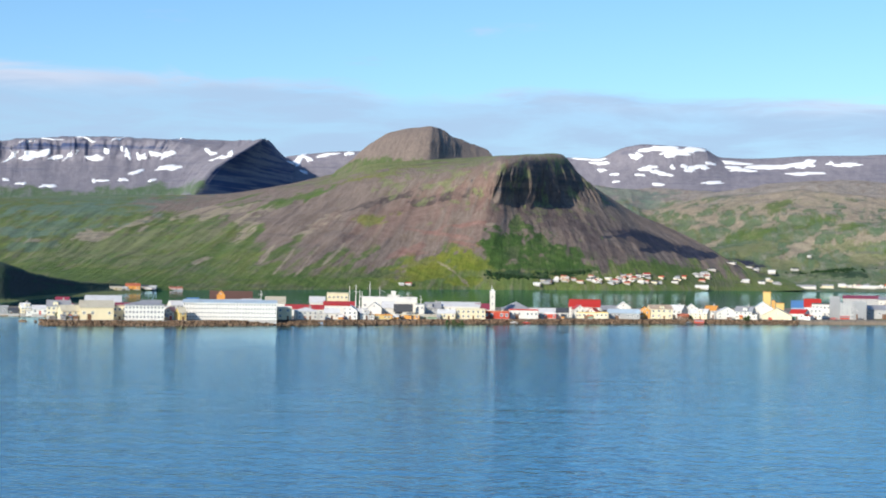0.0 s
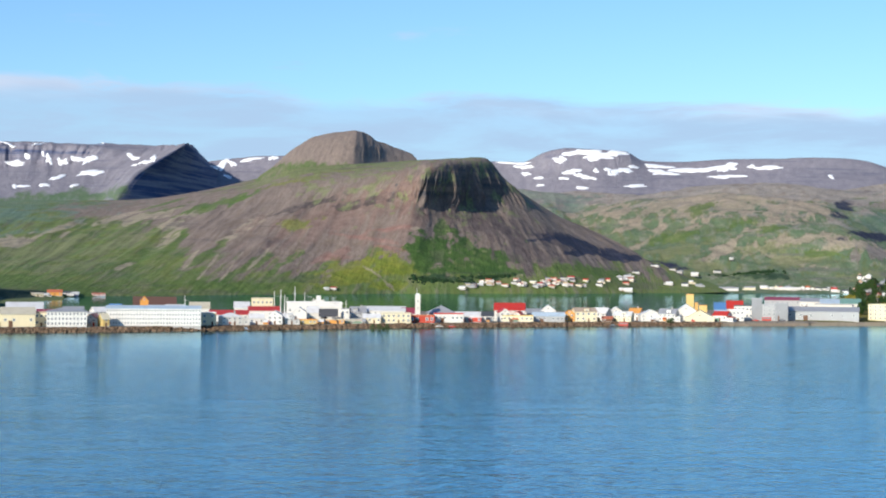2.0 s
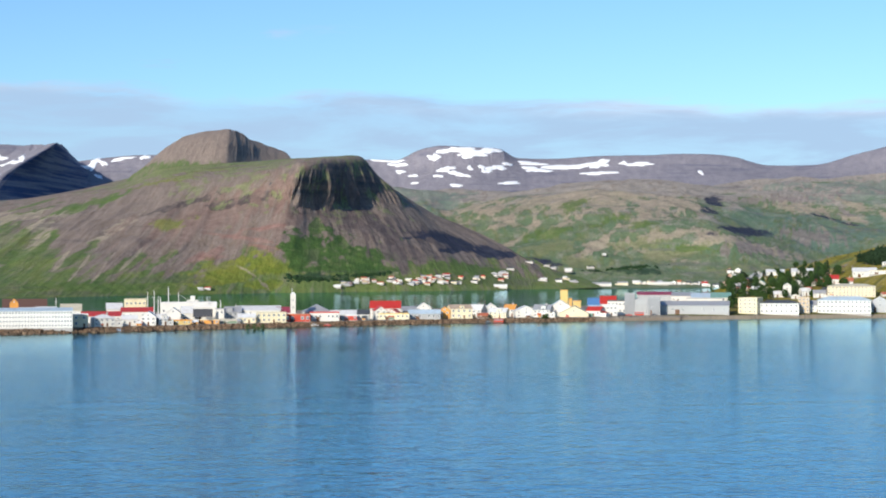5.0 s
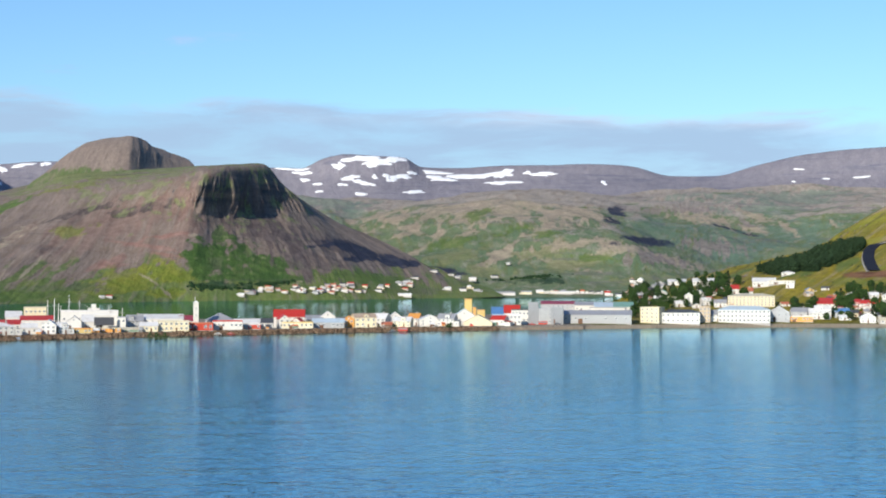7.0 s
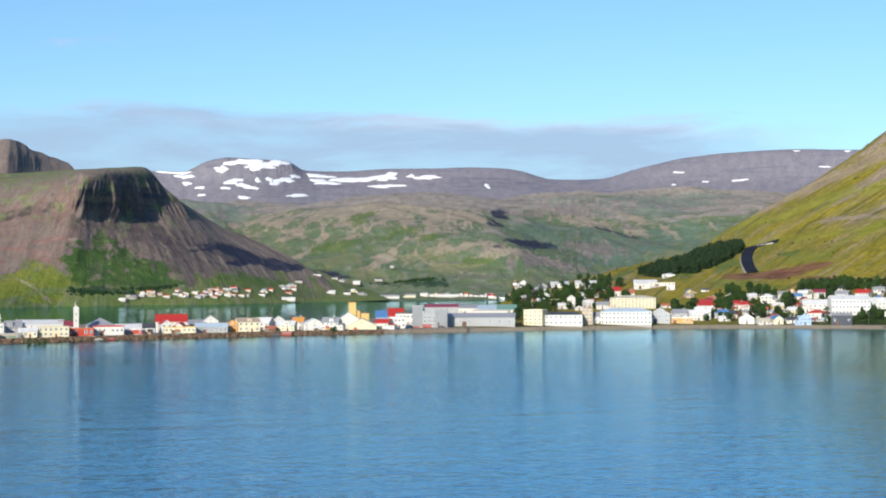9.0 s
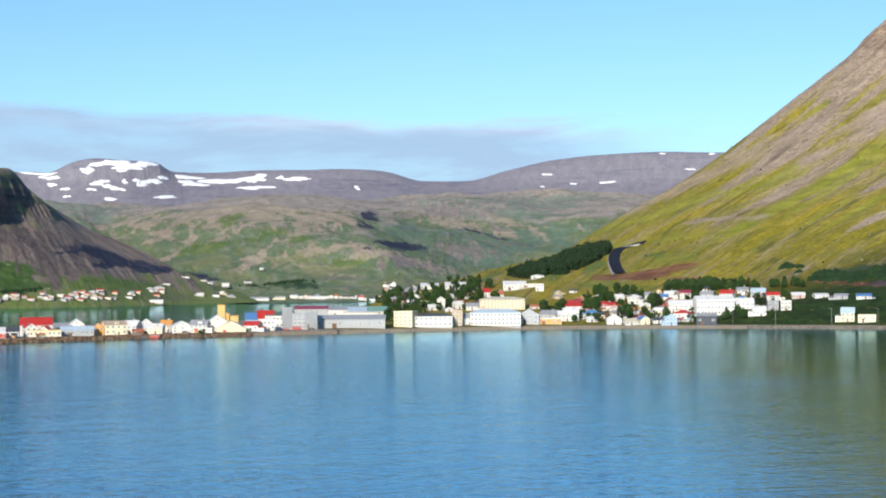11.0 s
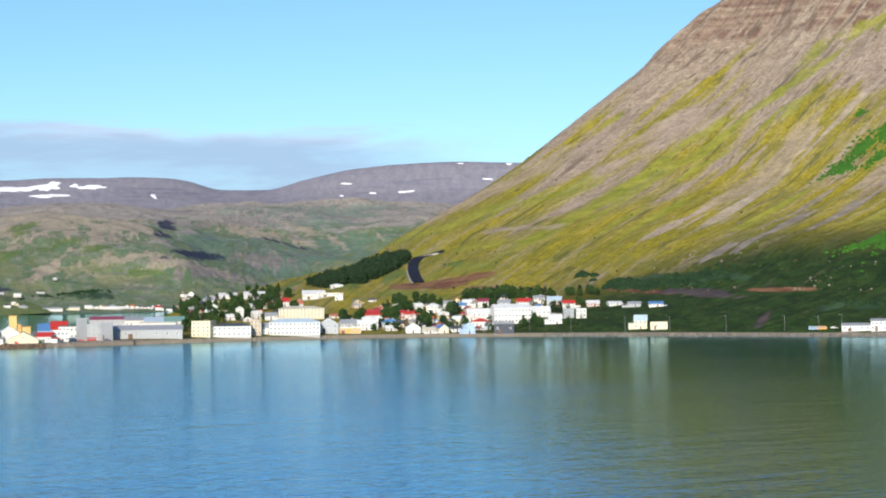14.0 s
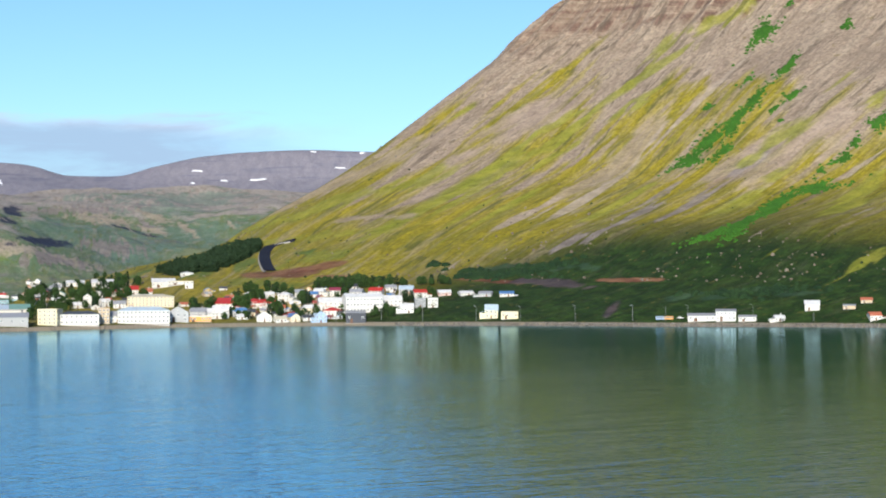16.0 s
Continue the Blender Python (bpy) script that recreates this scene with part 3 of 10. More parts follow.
def terrain_material(name, grass, grass2, scree, scree2, rock, green_to, green_soft, streak=(0.03, 0.004), cliff=0.62, slant=(0.0, 0.0), meadow_top=None, patch=0.0, lush=None, beach=None, speck=0.0, land="", beach_top=3.0, strata=0.0, coarse=0.8):
    """Grass low down, scree in streaks down the fall line, bare rock where it is steep."""
    m, n, b = material(name, 0.95)
    uv = n.add("ShaderNodeUVMap").outputs[0]
    geo = n.add("ShaderNodeNewGeometry")
    pos = geo.outputs["Position"]
    z = n.add("ShaderNodeSeparateXYZ", {0: pos}).outputs[2]
    nz = n.add("ShaderNodeSeparateXYZ", {0: geo.outputs["Normal"]}).outputs[2]
    run = n.mapped(uv, (streak[0], streak[1], 1.0))
    s1 = n.noise(run, 1.0, 5.0, 0.6, 0.3)
    s2 = n.noise(run, 3.7, 4.0, 0.6, 0.2)
    big = n.noise(pos, 0.004, 4.0, 0.55)
    fine = n.noise(pos, 0.08, 5.0, 0.65)
    g = n.math("ADD", n.math("MULTIPLY", s1, 0.9), n.math("ADD", n.math("MULTIPLY", big, 0.8), n.math("MULTIPLY", s2, 0.35)))
    g = n.math("SUBTRACT", g, 1.02)
    px = n.add("ShaderNodeSeparateXYZ", {0: pos}).outputs[0]
    limit = n.math("ADD", green_to, n.math("MULTIPLY", n.math("MAXIMUM", n.math("SUBTRACT", slant[0], px), 0.0), slant[1]))
    lift = n.math("MULTIPLY", n.math("SUBTRACT", limit, z), 1.0 / green_soft)
    if meadow_top:
        crown = n.math("MULTIPLY", n.step(n.math("ADD", z, n.math("MULTIPLY", big, 30.0)), meadow_top, meadow_top + 25.0), n.step(nz, 0.86, 0.96))
        lift = n.math("MAXIMUM", lift, n.math("SUBTRACT", n.math("MULTIPLY", crown, 4.0), 3.2))
    green = n.step(n.math("ADD", n.math("ADD", lift, patch), n.math("MULTIPLY", g, 3.2)), -0.12, 0.24)
    meadow = n.mix(n.step(n.noise(pos, 0.012, 5.0, 0.6), 0.35, 0.65), grass, grass2)
    meadow = n.mix(n.math("MULTIPLY", n.step(s2, 0.45, 0.7), 0.5), meadow, scree2)
    # strength of the streaks, lowered inside the darker foot
    dry = 1.0
    # darkness at the slope's foot is painted in as darker green grass
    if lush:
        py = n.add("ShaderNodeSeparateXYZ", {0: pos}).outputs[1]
        foot_dark = n.math("MULTIPLY", n.step(n.math("ADD", n.math("MULTIPLY", big, 60.0), z), 135.0, 75.0), n.step(n.math("ADD", py, n.math("MULTIPLY", big, 200.0)), 1230.0, 1060.0))
        green = n.math("MAXIMUM", green, foot_dark)
        dry = n.math("SUBTRACT", 1.0, n.math("MULTIPLY", foot_dark, 0.85))
        meadow = n.mix(foot_dark, meadow, n.mix(n.step(fine, 0.4, 0.65), *lush))
    stones = n.mix(n.step(s2, 0.3, 0.7), scree, scree2)
    col = n.mix(green, stones, meadow)
    layers = n.noise(n.mapped(pos, (0.002, 0.002, 0.09)), 1.0, 4.0, 0.6)
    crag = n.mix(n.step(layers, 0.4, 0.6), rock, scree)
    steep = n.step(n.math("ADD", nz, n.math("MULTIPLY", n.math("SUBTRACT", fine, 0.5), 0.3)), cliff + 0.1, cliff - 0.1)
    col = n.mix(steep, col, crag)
    col = n.mix(0.5, col, n.mix(fine, rgb(0.6, 0.6, 0.6), rgb(1.4, 1.4, 1.4)), "MULTIPLY")
    grain = n.noise(pos, 0.30, 3.0, 0.7)
    strands = n.noise(n.mapped(uv, (0.42, 0.07, 1.0)), 1.0, 3.0, 0.65, 0.3)
    col = n.mix(coarse, col, n.mix(n.step(n.math("ADD", n.math("MULTIPLY", grain, 0.55), n.math("MULTIPLY", strands, 0.45)), 0.36, 0.64), rgb(0.62, 0.62, 0.62), rgb(1.36, 1.36, 1.36)), "MULTIPLY")
    if speck:
        spots = n.noise(n.mapped(uv, (0.16, 0.07, 1.0)), 1.0, 3.0, 0.7)
        col = n.mix(n.math("MULTIPLY", n.step(spots, 0.62, 0.70), speck), col, n.mix(0.5, rock, grass))
        runs = n.noise(n.mapped(uv, (0.055, 0.012, 1.0)), 1.0, 6.0, 0.7, 0.5)
        col = n.mix(n.math("MULTIPLY", n.step(runs, 0.50, 0.62), n.math("MULTIPLY", dry, 0.45)), col, n.mix(green, rgb(0.17, 0.125, 0.09), rgb(0.12, 0.13, 0.03)))
        cracks = n.noise(n.mapped(uv, (0.11, 0.010, 1.0)), 1.0, 4.0, 0.65, 0.8)
        col = n.mix(n.math("MULTIPLY", n.step(cracks, 0.57, 0.63), n.math("MULTIPLY", dry, speck)), col, n.mix(green, rgb(0.10, 0.075, 0.055), rgb(0.075, 0.08, 0.02)))
        pale = n.noise(n.mapped(uv, (0.07, 0.006, 1.0)), 1.0, 5.0, 0.65, 0.4)
        col = n.mix(n.math("MULTIPLY", n.step(pale, 0.58, 0.66), n.math("MULTIPLY", dry, speck * 0.5)), col, scree2)
    if land:
        ground = n.add("ShaderNodeAttribute", attribute_name="cover")
        tint = n.mix(1.0, ground.outputs["Color"], n.mix(n.step(n.math("ADD", n.math("MULTIPLY", fine, 0.5), n.math("MULTIPLY", grain, 0.5)), 0.36, 0.64), rgb(0.80, 0.80, 0.80), rgb(1.2, 1.2, 1.2)), "MULTIPLY")
        col = n.mix(ground.outputs["Alpha"], col, tint)
    if strata:
        ledge = n.noise(n.mapped(pos, (0.0035, 0.0035, 0.11)), 1.0, 5.0, 0.6, 0.3)
        broken = n.step(n.noise(pos, 0.012, 4.0, 0.6), 0.42, 0.58)
        col = n.mix(n.math("MULTIPLY", n.math("MULTIPLY", n.step(ledge, 0.56, 0.62), broken), strata), col, rock)
    if beach:
        col = n.mix(n.step(n.math("ADD", z, fine), beach_top, beach_top - 0.7), col, beach)
    n.put(b, "Base Color", col)
    bump(n, b, n.math("ADD", n.math("ADD", n.math("MULTIPLY", s2, 1.0), n.math("MULTIPLY", grain, 0.35)), n.math("MULTIPLY", fine, 1.4)), 0.65, 3.0)
    return m


ZONE_COLOURS = {
    "olive_grass": (rgb(0.19, 0.20, 0.022), rgb(0.26, 0.25, 0.035), 0.75), "dark_grass": (rgb(0.04, 0.085, 0.02), rgb(0.065, 0.12, 0.028), 0.8),
    "bare_soil": (rgb(0.12, 0.045, 0.028), rgb(0.21, 0.10, 0.055), 0.92), "red_soil": (rgb(0.22, 0.115, 0.095), rgb(0.26, 0.15, 0.125), 0.55),
    # the navy rock colours here paint shade into the slopes
    "shade_and_gravel": (rgb(0.055, 0.042, 0.048), rgb(0.085, 0.062, 0.06), 0.9), "shaded_rock": (rgb(0.018, 0.024, 0.048), rgb(0.032, 0.036, 0.06), 0.95), "fresh_grass": (rgb(0.07, 0.125, 0.028), rgb(0.10, 0.15, 0.035), 0.8),
    "tan_stones": (rgb(0.27, 0.222, 0.168), rgb(0.34, 0.285, 0.21), 0.85), "rust_scree": (rgb(0.165, 0.105, 0.088), rgb(0.205, 0.14, 0.118), 0.5), "dark_scree": (rgb(0.09, 0.07, 0.067), rgb(0.125, 0.099, 0.094), 0.8), "crag": (rgb(0.055, 0.045, 0.045), rgb(0.12, 0.095, 0.085), 0.75),
    # the blue-green of the far grass includes painted haze
    "moss_grass": (rgb(0.13, 0.165, 0.022), rgb(0.18, 0.195, 0.03), 0.7), "hazed_grass": (rgb(0.10, 0.165, 0.125), rgb(0.125, 0.19, 0.145), 0.55),
    "pale_scree": (rgb(0.31, 0.25, 0.19), rgb(0.38, 0.31, 0.24), 0.8), "grey_scree": (rgb(0.29, 0.218, 0.165), rgb(0.35, 0.27, 0.205), 0.66), "violet_stones": (rgb(0.19, 0.155, 0.145), rgb(0.27, 0.225, 0.205), 0.8),
    "scrub_green": (rgb(0.022, 0.05, 0.026), rgb(0.04, 0.075, 0.036), 0.85), "sage_grass": (rgb(0.15, 0.175, 0.075), rgb(0.19, 0.20, 0.10), 0.75)}


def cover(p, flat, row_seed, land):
    """Colour and strength of the grass, soil, stones, painted shade and haze at the points p of a slope."""
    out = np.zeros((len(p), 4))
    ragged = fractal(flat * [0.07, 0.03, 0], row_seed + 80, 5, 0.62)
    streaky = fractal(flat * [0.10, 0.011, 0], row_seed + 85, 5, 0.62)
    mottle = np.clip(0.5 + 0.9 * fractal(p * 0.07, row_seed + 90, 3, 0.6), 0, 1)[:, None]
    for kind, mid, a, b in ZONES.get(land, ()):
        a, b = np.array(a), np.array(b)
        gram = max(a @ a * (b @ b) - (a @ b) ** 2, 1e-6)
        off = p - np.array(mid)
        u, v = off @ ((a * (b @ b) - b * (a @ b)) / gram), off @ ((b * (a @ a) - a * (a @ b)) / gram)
        wild = streaky * 0.75 if kind in ("grey_scree", "olive_grass", "pale_scree", "dark_scree", "violet_stones", "rust_scree") else ragged * (0.30 if kind in ("shaded_rock", "bare_soil", "shade_and_gravel", "red_soil") else 0.62)
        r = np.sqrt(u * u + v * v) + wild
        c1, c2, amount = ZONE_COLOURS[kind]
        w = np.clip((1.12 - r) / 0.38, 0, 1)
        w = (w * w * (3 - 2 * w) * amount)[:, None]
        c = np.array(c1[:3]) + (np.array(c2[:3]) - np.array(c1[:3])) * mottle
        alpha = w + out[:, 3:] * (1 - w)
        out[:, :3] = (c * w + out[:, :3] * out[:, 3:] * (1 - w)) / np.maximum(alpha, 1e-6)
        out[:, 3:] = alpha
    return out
BROWN, BROWN2 = rgb(0.168, 0.132, 0.112), rgb(0.23, 0.183, 0.153)
MAT = {}
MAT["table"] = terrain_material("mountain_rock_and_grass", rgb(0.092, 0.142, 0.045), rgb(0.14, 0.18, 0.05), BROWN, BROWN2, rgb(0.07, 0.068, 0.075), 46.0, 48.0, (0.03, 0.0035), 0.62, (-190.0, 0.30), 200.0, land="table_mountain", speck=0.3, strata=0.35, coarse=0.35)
MAT["dome"] = terrain_material("dome_rock", rgb(0.10, 0.14, 0.05), rgb(0.13, 0.15, 0.06), rgb(0.21, 0.165, 0.14), rgb(0.25, 0.20, 0.165), rgb(0.15, 0.12, 0.11), 215.0, 30.0, coarse=0.4)
# haze blue and the plateau cliff's blue shade are put into these rock colours
MAT["far"] = terrain_material("hazed_far_rock", rgb(0.085, 0.14, 0.075), rgb(0.11, 0.15, 0.085), rgb(0.20, 0.19, 0.225), rgb(0.245, 0.232, 0.26), rgb(0.05, 0.072, 0.15), 205.0, 40.0, (0.012, 0.004), strata=0.35, coarse=0.3)
# a bluish distance haze is mixed into the hill's own colours
MAT["hill"] = terrain_material("hazed_hill_ground", rgb(0.098, 0.152, 0.084), rgb(0.134, 0.174, 0.092), rgb(0.265, 0.235, 0.205), rgb(0.315, 0.28, 0.24), rgb(0.13, 0.118, 0.135), 165.0, 95.0, (0.012, 0.007), 0.74, land="valley_hill", speck=0.2, strata=0.4, coarse=0.4)
# part of the spur's shade is put into its dark grass; foreshore stays paler
MAT["spur"] = terrain_material("shaded_spur_grass", rgb(0.025, 0.052, 0.032), rgb(0.034, 0.062, 0.036), rgb(0.045, 0.05, 0.045), rgb(0.055, 0.058, 0.05), rgb(0.04, 0.042, 0.045), 200.0, 150.0, beach=rgb(0.13, 0.16, 0.06), beach_top=2.6, coarse=0.4)
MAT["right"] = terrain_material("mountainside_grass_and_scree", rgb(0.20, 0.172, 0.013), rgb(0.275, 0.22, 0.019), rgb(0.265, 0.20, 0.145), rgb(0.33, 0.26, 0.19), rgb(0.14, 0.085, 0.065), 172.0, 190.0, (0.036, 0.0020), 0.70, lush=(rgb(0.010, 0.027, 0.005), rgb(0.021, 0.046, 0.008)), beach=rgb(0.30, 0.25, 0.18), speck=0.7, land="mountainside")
MAT["town"] = terrain_material("town_ground", rgb(0.16, 0.155, 0.10), rgb(0.13, 0.15, 0.06), rgb(0.22, 0.19, 0.15), rgb(0.24, 0.21, 0.17), rgb(0.13, 0.10, 0.08), -5.0, 10.0, cliff=0.2, beach=rgb(0.26, 0.205, 0.145), beach_top=2.5)

m = bpy.data.materials.new("sea_water")
m.use_nodes = True
m.node_tree.nodes.clear()
n = Nodes(m.node_tree)
pos = n.add("ShaderNodeNewGeometry").outputs["Position"]
chop = n.noise(n.mapped(pos, (0.45, 1.0, 1.0), (0, 0, 0.25)), 0.55, 2.0, 0.5)
swell = n.noise(n.mapped(pos, (0.22, 1.0, 1.0), (0, 0, 0.08)), 0.11, 2.0, 0.45)
calm = n.step(n.noise(n.mapped(pos, (0.3, 1.0, 1.0)), 0.006, 4.0, 0.6, 0.5), 0.3, 0.7)
split = n.add("ShaderNodeSeparateXYZ", {0: pos})
lee = n.step(n.math("SUBTRACT", split.outputs[1], n.math("MULTIPLY", split.outputs[0], 0.55)), 1080.0, 1180.0)
wind = n.math("SUBTRACT", 1.0, n.math("MULTIPLY", lee, 0.8))
h = n.math("MULTIPLY", n.math("ADD", n.math("MULTIPLY", chop, 0.75), n.math("MULTIPLY", swell, 1.0)), n.math("MULTIPLY", wind, n.math("ADD", 0.6, n.math("MULTIPLY", calm, 0.7))))
ripple = n.add("ShaderNodeBump", {"Strength": 1.0, "Distance": 0.25, "Height": h}).outputs[0]
shine = n.add("ShaderNodeBsdfAnisotropic", distribution="BECKMANN", ins={"Color": rgb(0.575, 0.865, 1.0), "Roughness": n.math("MULTIPLY", wind, 0.14), "Normal": ripple})
depth = n.add("ShaderNodeBsdfDiffuse", {"Color": rgb(0.002, 0.007, 0.010)})
gloss = n.math("ADD", 0.26, n.math("MULTIPLY", n.add("ShaderNodeFresnel", {"IOR": 1.33, "Normal": ripple}).outputs[0], 0.75))
both = n.add("ShaderNodeMixShader", {0: gloss, 1: depth.outputs[0], 2: shine.outputs[0]})
n.add("ShaderNodeOutputMaterial", {0: both.outputs[0]})
MAT["water"] = m
m, n, b = material("sea_bed", 0.95)
n.put(b, "Base Color", rgb(0.05, 0.06, 0.05))
MAT["bed"] = m


# ---- terrain ----
def lattice(p, seed):
    """Smooth value noise in -1..1 at the points p (n x 3)."""
    i = np.floor(p).astype(np.int64)
    f = p - i
    f = f * f * (3 - 2 * f)
    out = np.zeros(len(p))
    for cx in (0, 1):
        for cy in (0, 1):
            for cz in (0, 1):
                k = (i[:, 0] + cx) * 73856093 ^ (i[:, 1] + cy) * 19349663 ^ (i[:, 2] + cz) * 83492791 ^ seed * 2654435761
                k = (k ^ (k >> 13)) * 1274126177 & 0x7FFFFFFF
                v = ((k ^ (k >> 16)) & 0xFFFF) / 32767.5 - 1
                out += v * np.where(cx, f[:, 0], 1 - f[:, 0]) * np.where(cy, f[:, 1], 1 - f[:, 1]) * np.where(cz, f[:, 2], 1 - f[:, 2])
    return out


def fractal(p, seed, octaves=4, gain=0.5):
    out, amp = np.zeros(len(p)), 1.0
    for k in range(octaves):
        out += amp * lattice(p * 2.0 ** k, seed + k)
        amp *= gain
    return out


def spline(knots, n):
    """n points along a smooth curve through the knots (axis 0), evenly by knot."""
    k = np.asarray(knots, float)
    t = np.linspace(0, len(k) - 1, n)
    i = np.minimum(t.astype(int), len(k) - 2)
    f = (t - i).reshape((-1,) + (1,) * (k.ndim - 1))
    pad = np.concatenate([2 * k[:1] - k[1:2], k, 2 * k[-1:] - k[-2:-1]])
    a, b, c, d = pad[i], pad[i + 1], pad[i + 2], pad[i + 3]
    m1, m2 = (c - a) * 0.35, (d - b) * 0.35
    return (2 * f ** 3 - 3 * f ** 2 + 1) * b + (f ** 3 - 2 * f ** 2 + f) * m1 + (3 * f ** 2 - 2 * f ** 3) * c + (f ** 3 - f ** 2) * m2


LAND = []


def sheet(name, lines, nu, nv, mat, rough=3.0, gully=0.0, crags=0.0, crag_rows=(0, 0), seed=1, keep=0.0, crag_cols=(-9, 99), size=130.0, even_from=99.0):
    """A hillside through lines placed to fit the camera's view, from the foot to behind the crest, with gullies down
    the fall line and broken crags.
    """
    rows = np.stack([spline(l, nu) for l in lines])
    g = spline(rows, nv)                                       # nv x nu x 3
    wide = np.linalg.norm(np.diff(g.mean(0), axis=0), axis=1)
    tall = np.linalg.norm(np.diff(g.mean(1), axis=0), axis=1)
    uu = np.concatenate([[0], np.cumsum(wide)])
    vv = np.concatenate([[0], np.cumsum(tall)])
    U, V = np.meshgrid(uu, vv)
    p = g.reshape(-1, 3)
    flat = np.stack([U.ravel(), V.ravel(), np.zeros(U.size)], 1)
    row = np.linspace(0, len(lines) - 1, nv)[:, None].repeat(nu, 1).ravel()
    du = np.gradient(g, axis=1).reshape(-1, 3)
    dv = np.gradient(g, axis=0).reshape(-1, 3)
    nrm = np.cross(du, dv)
    nrm /= np.linalg.norm(nrm, axis=1)[:, None] + 1e-9
    ease = np.clip((row - keep) / 0.7, 0, 1)
    ease = ease * np.clip((even_from - row) / 0.4, 0.1, 1)
    off = rough * fractal(p / size, seed) * ease
    if gully:
        r = 1 - np.abs(fractal(flat * [1 / 75.0, 1 / 900.0, 0], seed + 20, 4, 0.55))
        off += gully * (r - 0.6) * ease
    if crags:
        band = np.clip(row - crag_rows[0] + 0.25, 0, 0.35) / 0.35 * np.clip(crag_rows[1] + 0.15 - row, 0, 0.3) / 0.3
        r = np.abs(fractal(flat * [1 / 21.0, 1 / 220.0, 0], seed + 40, 5, 0.55))
        colm = np.linspace(0, len(lines[0]) - 1, nu)[None, :].repeat(nv, 0).ravel()
        band = band * np.clip((colm - crag_cols[0]) / 1.5, 0.15, 1) * np.clip((crag_cols[1] - colm) / 1.5, 0.12, 1)
        off += crags * band * (r - 0.35)
    p = p + nrm * off[:, None]
    me = bpy.data.meshes.new(name)
    idx = np.arange(nu * nv).reshape(nv, nu)
    quads = np.stack([idx[:-1, :-1], idx[:-1, 1:], idx[1:, 1:], idx[1:, :-1]], -1).reshape(-1, 4)
    me.from_pydata(p.tolist(), [], quads.tolist())
    uv = me.uv_layers.new(name="UVMap")
    uv.data.foreach_set("uv", flat[quads.ravel(), :2].ravel())
    me.polygons.foreach_set("use_smooth", np.ones(len(quads), bool))
    if name in ZONES:
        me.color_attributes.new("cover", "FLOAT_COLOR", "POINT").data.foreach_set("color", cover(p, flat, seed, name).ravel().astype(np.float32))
    me.materials.append(mat)
    me.update()
    ob = new(name, me)
    LAND.append((p, quads))
    return ob

table_mountain_foot = [(-600, 1375, -1.0), (-469, 1477, -1.0), (-373, 1607, -1.0), (-292, 1776, -1.0), (-195, 1890, -1.0), (-97.2, 1998, -1.0), (-16.2, 2080, -1.0), (37.7, 2130, -1.0), (85.5, 2148, -1.0), (162, 2194, -1.0), (249, 2236, -1.0), (316, 2278, -1.0), (369, 2321, -1.0), (419, 2383, -1.0), (535, 2430, 1.7)]
table_mountain_low = [(-720, 1866, 33.0), (-515, 1932, 33.1), (-386, 2013, 35.3), (-264, 2134, 48.5), (-152, 2195, 58.1), (-56.3, 2229, 60.0), (12.0, 2230, 64.8), (53.5, 2229, 76.8), (96.5, 2256, 70.2), (159, 2325, 72.2), (233, 2399, 66.3), (308, 2471, 55.7), (380, 2592, 48.9), (441, 2640, 43.6), (521, 2600, 21.7)]
table_mountain_mid = [(-830, 2358, 74.3), (-583, 2431, 79.6), (-399, 2417, 82.0), (-236, 2439, 97.3), (-121, 2447, 120), (-29.0, 2420, 125), (36.2, 2380, 128), (66.2, 2349, 123), (96.8, 2373, 117), (146, 2446, 122), (212, 2541, 130), (269, 2636, 120), (328, 2710, 95.6), (421, 2760, 76.4), (503, 2800, 37.2)]
table_mountain_high = [(-880, 2763, 116), (-631, 2830, 122), (-408, 2821, 125), (-220, 2741, 148), (-104, 2648, 168), (-9.5, 2550, 173), (53.7, 2469, 178), (81.3, 2419, 184), (107, 2438, 189), (144, 2511, 196), (189, 2618, 204), (227, 2731, 178), (270, 2787, 145), (334, 2880, 123.8), (488, 3000, 49.0)]
table_mountain_top = [(-875, 3078, 140), (-666, 3232, 157), (-416, 3173, 160), (-206, 3093, 193), (-139, 2997, 208), (-35.8, 2900, 212), (42.3, 2850, 215), (89.2, 2799, 216), (127, 2797, 217), (158, 2846, 221), (196, 2893, 224), (219, 2942, 218), (232, 3041, 209), (261, 3140, 195.8), (460, 3250, 69.2)]
table_mountain_back = [(-943, 3318, 144), (-716, 3477, 162), (-449, 3421, 166), (-212, 3343, 213), (-145, 3247, 229), (-33.6, 3150, 229), (46.1, 3100, 226), (97.2, 3048, 228), (139, 3047, 230), (172, 3095, 233), (213, 3143, 236), (238, 3191, 230), (251, 3290, 219), (275, 3390, 194.8), (491, 3500, 66.0)]


def nearer(line, shares):
    """Slides points of a line along the sight from the deck by shares of their distance."""
    return [(x * k, y * k, EYE + (z - EYE) * k) for (x, y, z), k in zip(line, shares)]


table_mountain_low = nearer(table_mountain_low, (1, 1, 1, 1, 1, 1, 1, 1.005, 1.005, 1.0, 0.995, 0.99, 0.985, 0.98, 1))
table_mountain_mid = nearer(table_mountain_mid, (1, 1, 1, 1, 1, 1, 0.996, 0.994, 0.994, 0.992, 0.99, 0.99, 0.995, 1, 1))
table_mountain_high = nearer(table_mountain_high, (1, 1, 1, 1, 1, 0.99, 0.985, 0.98, 0.98, 0.98, 0.98, 0.98, 0.99, 1, 1))
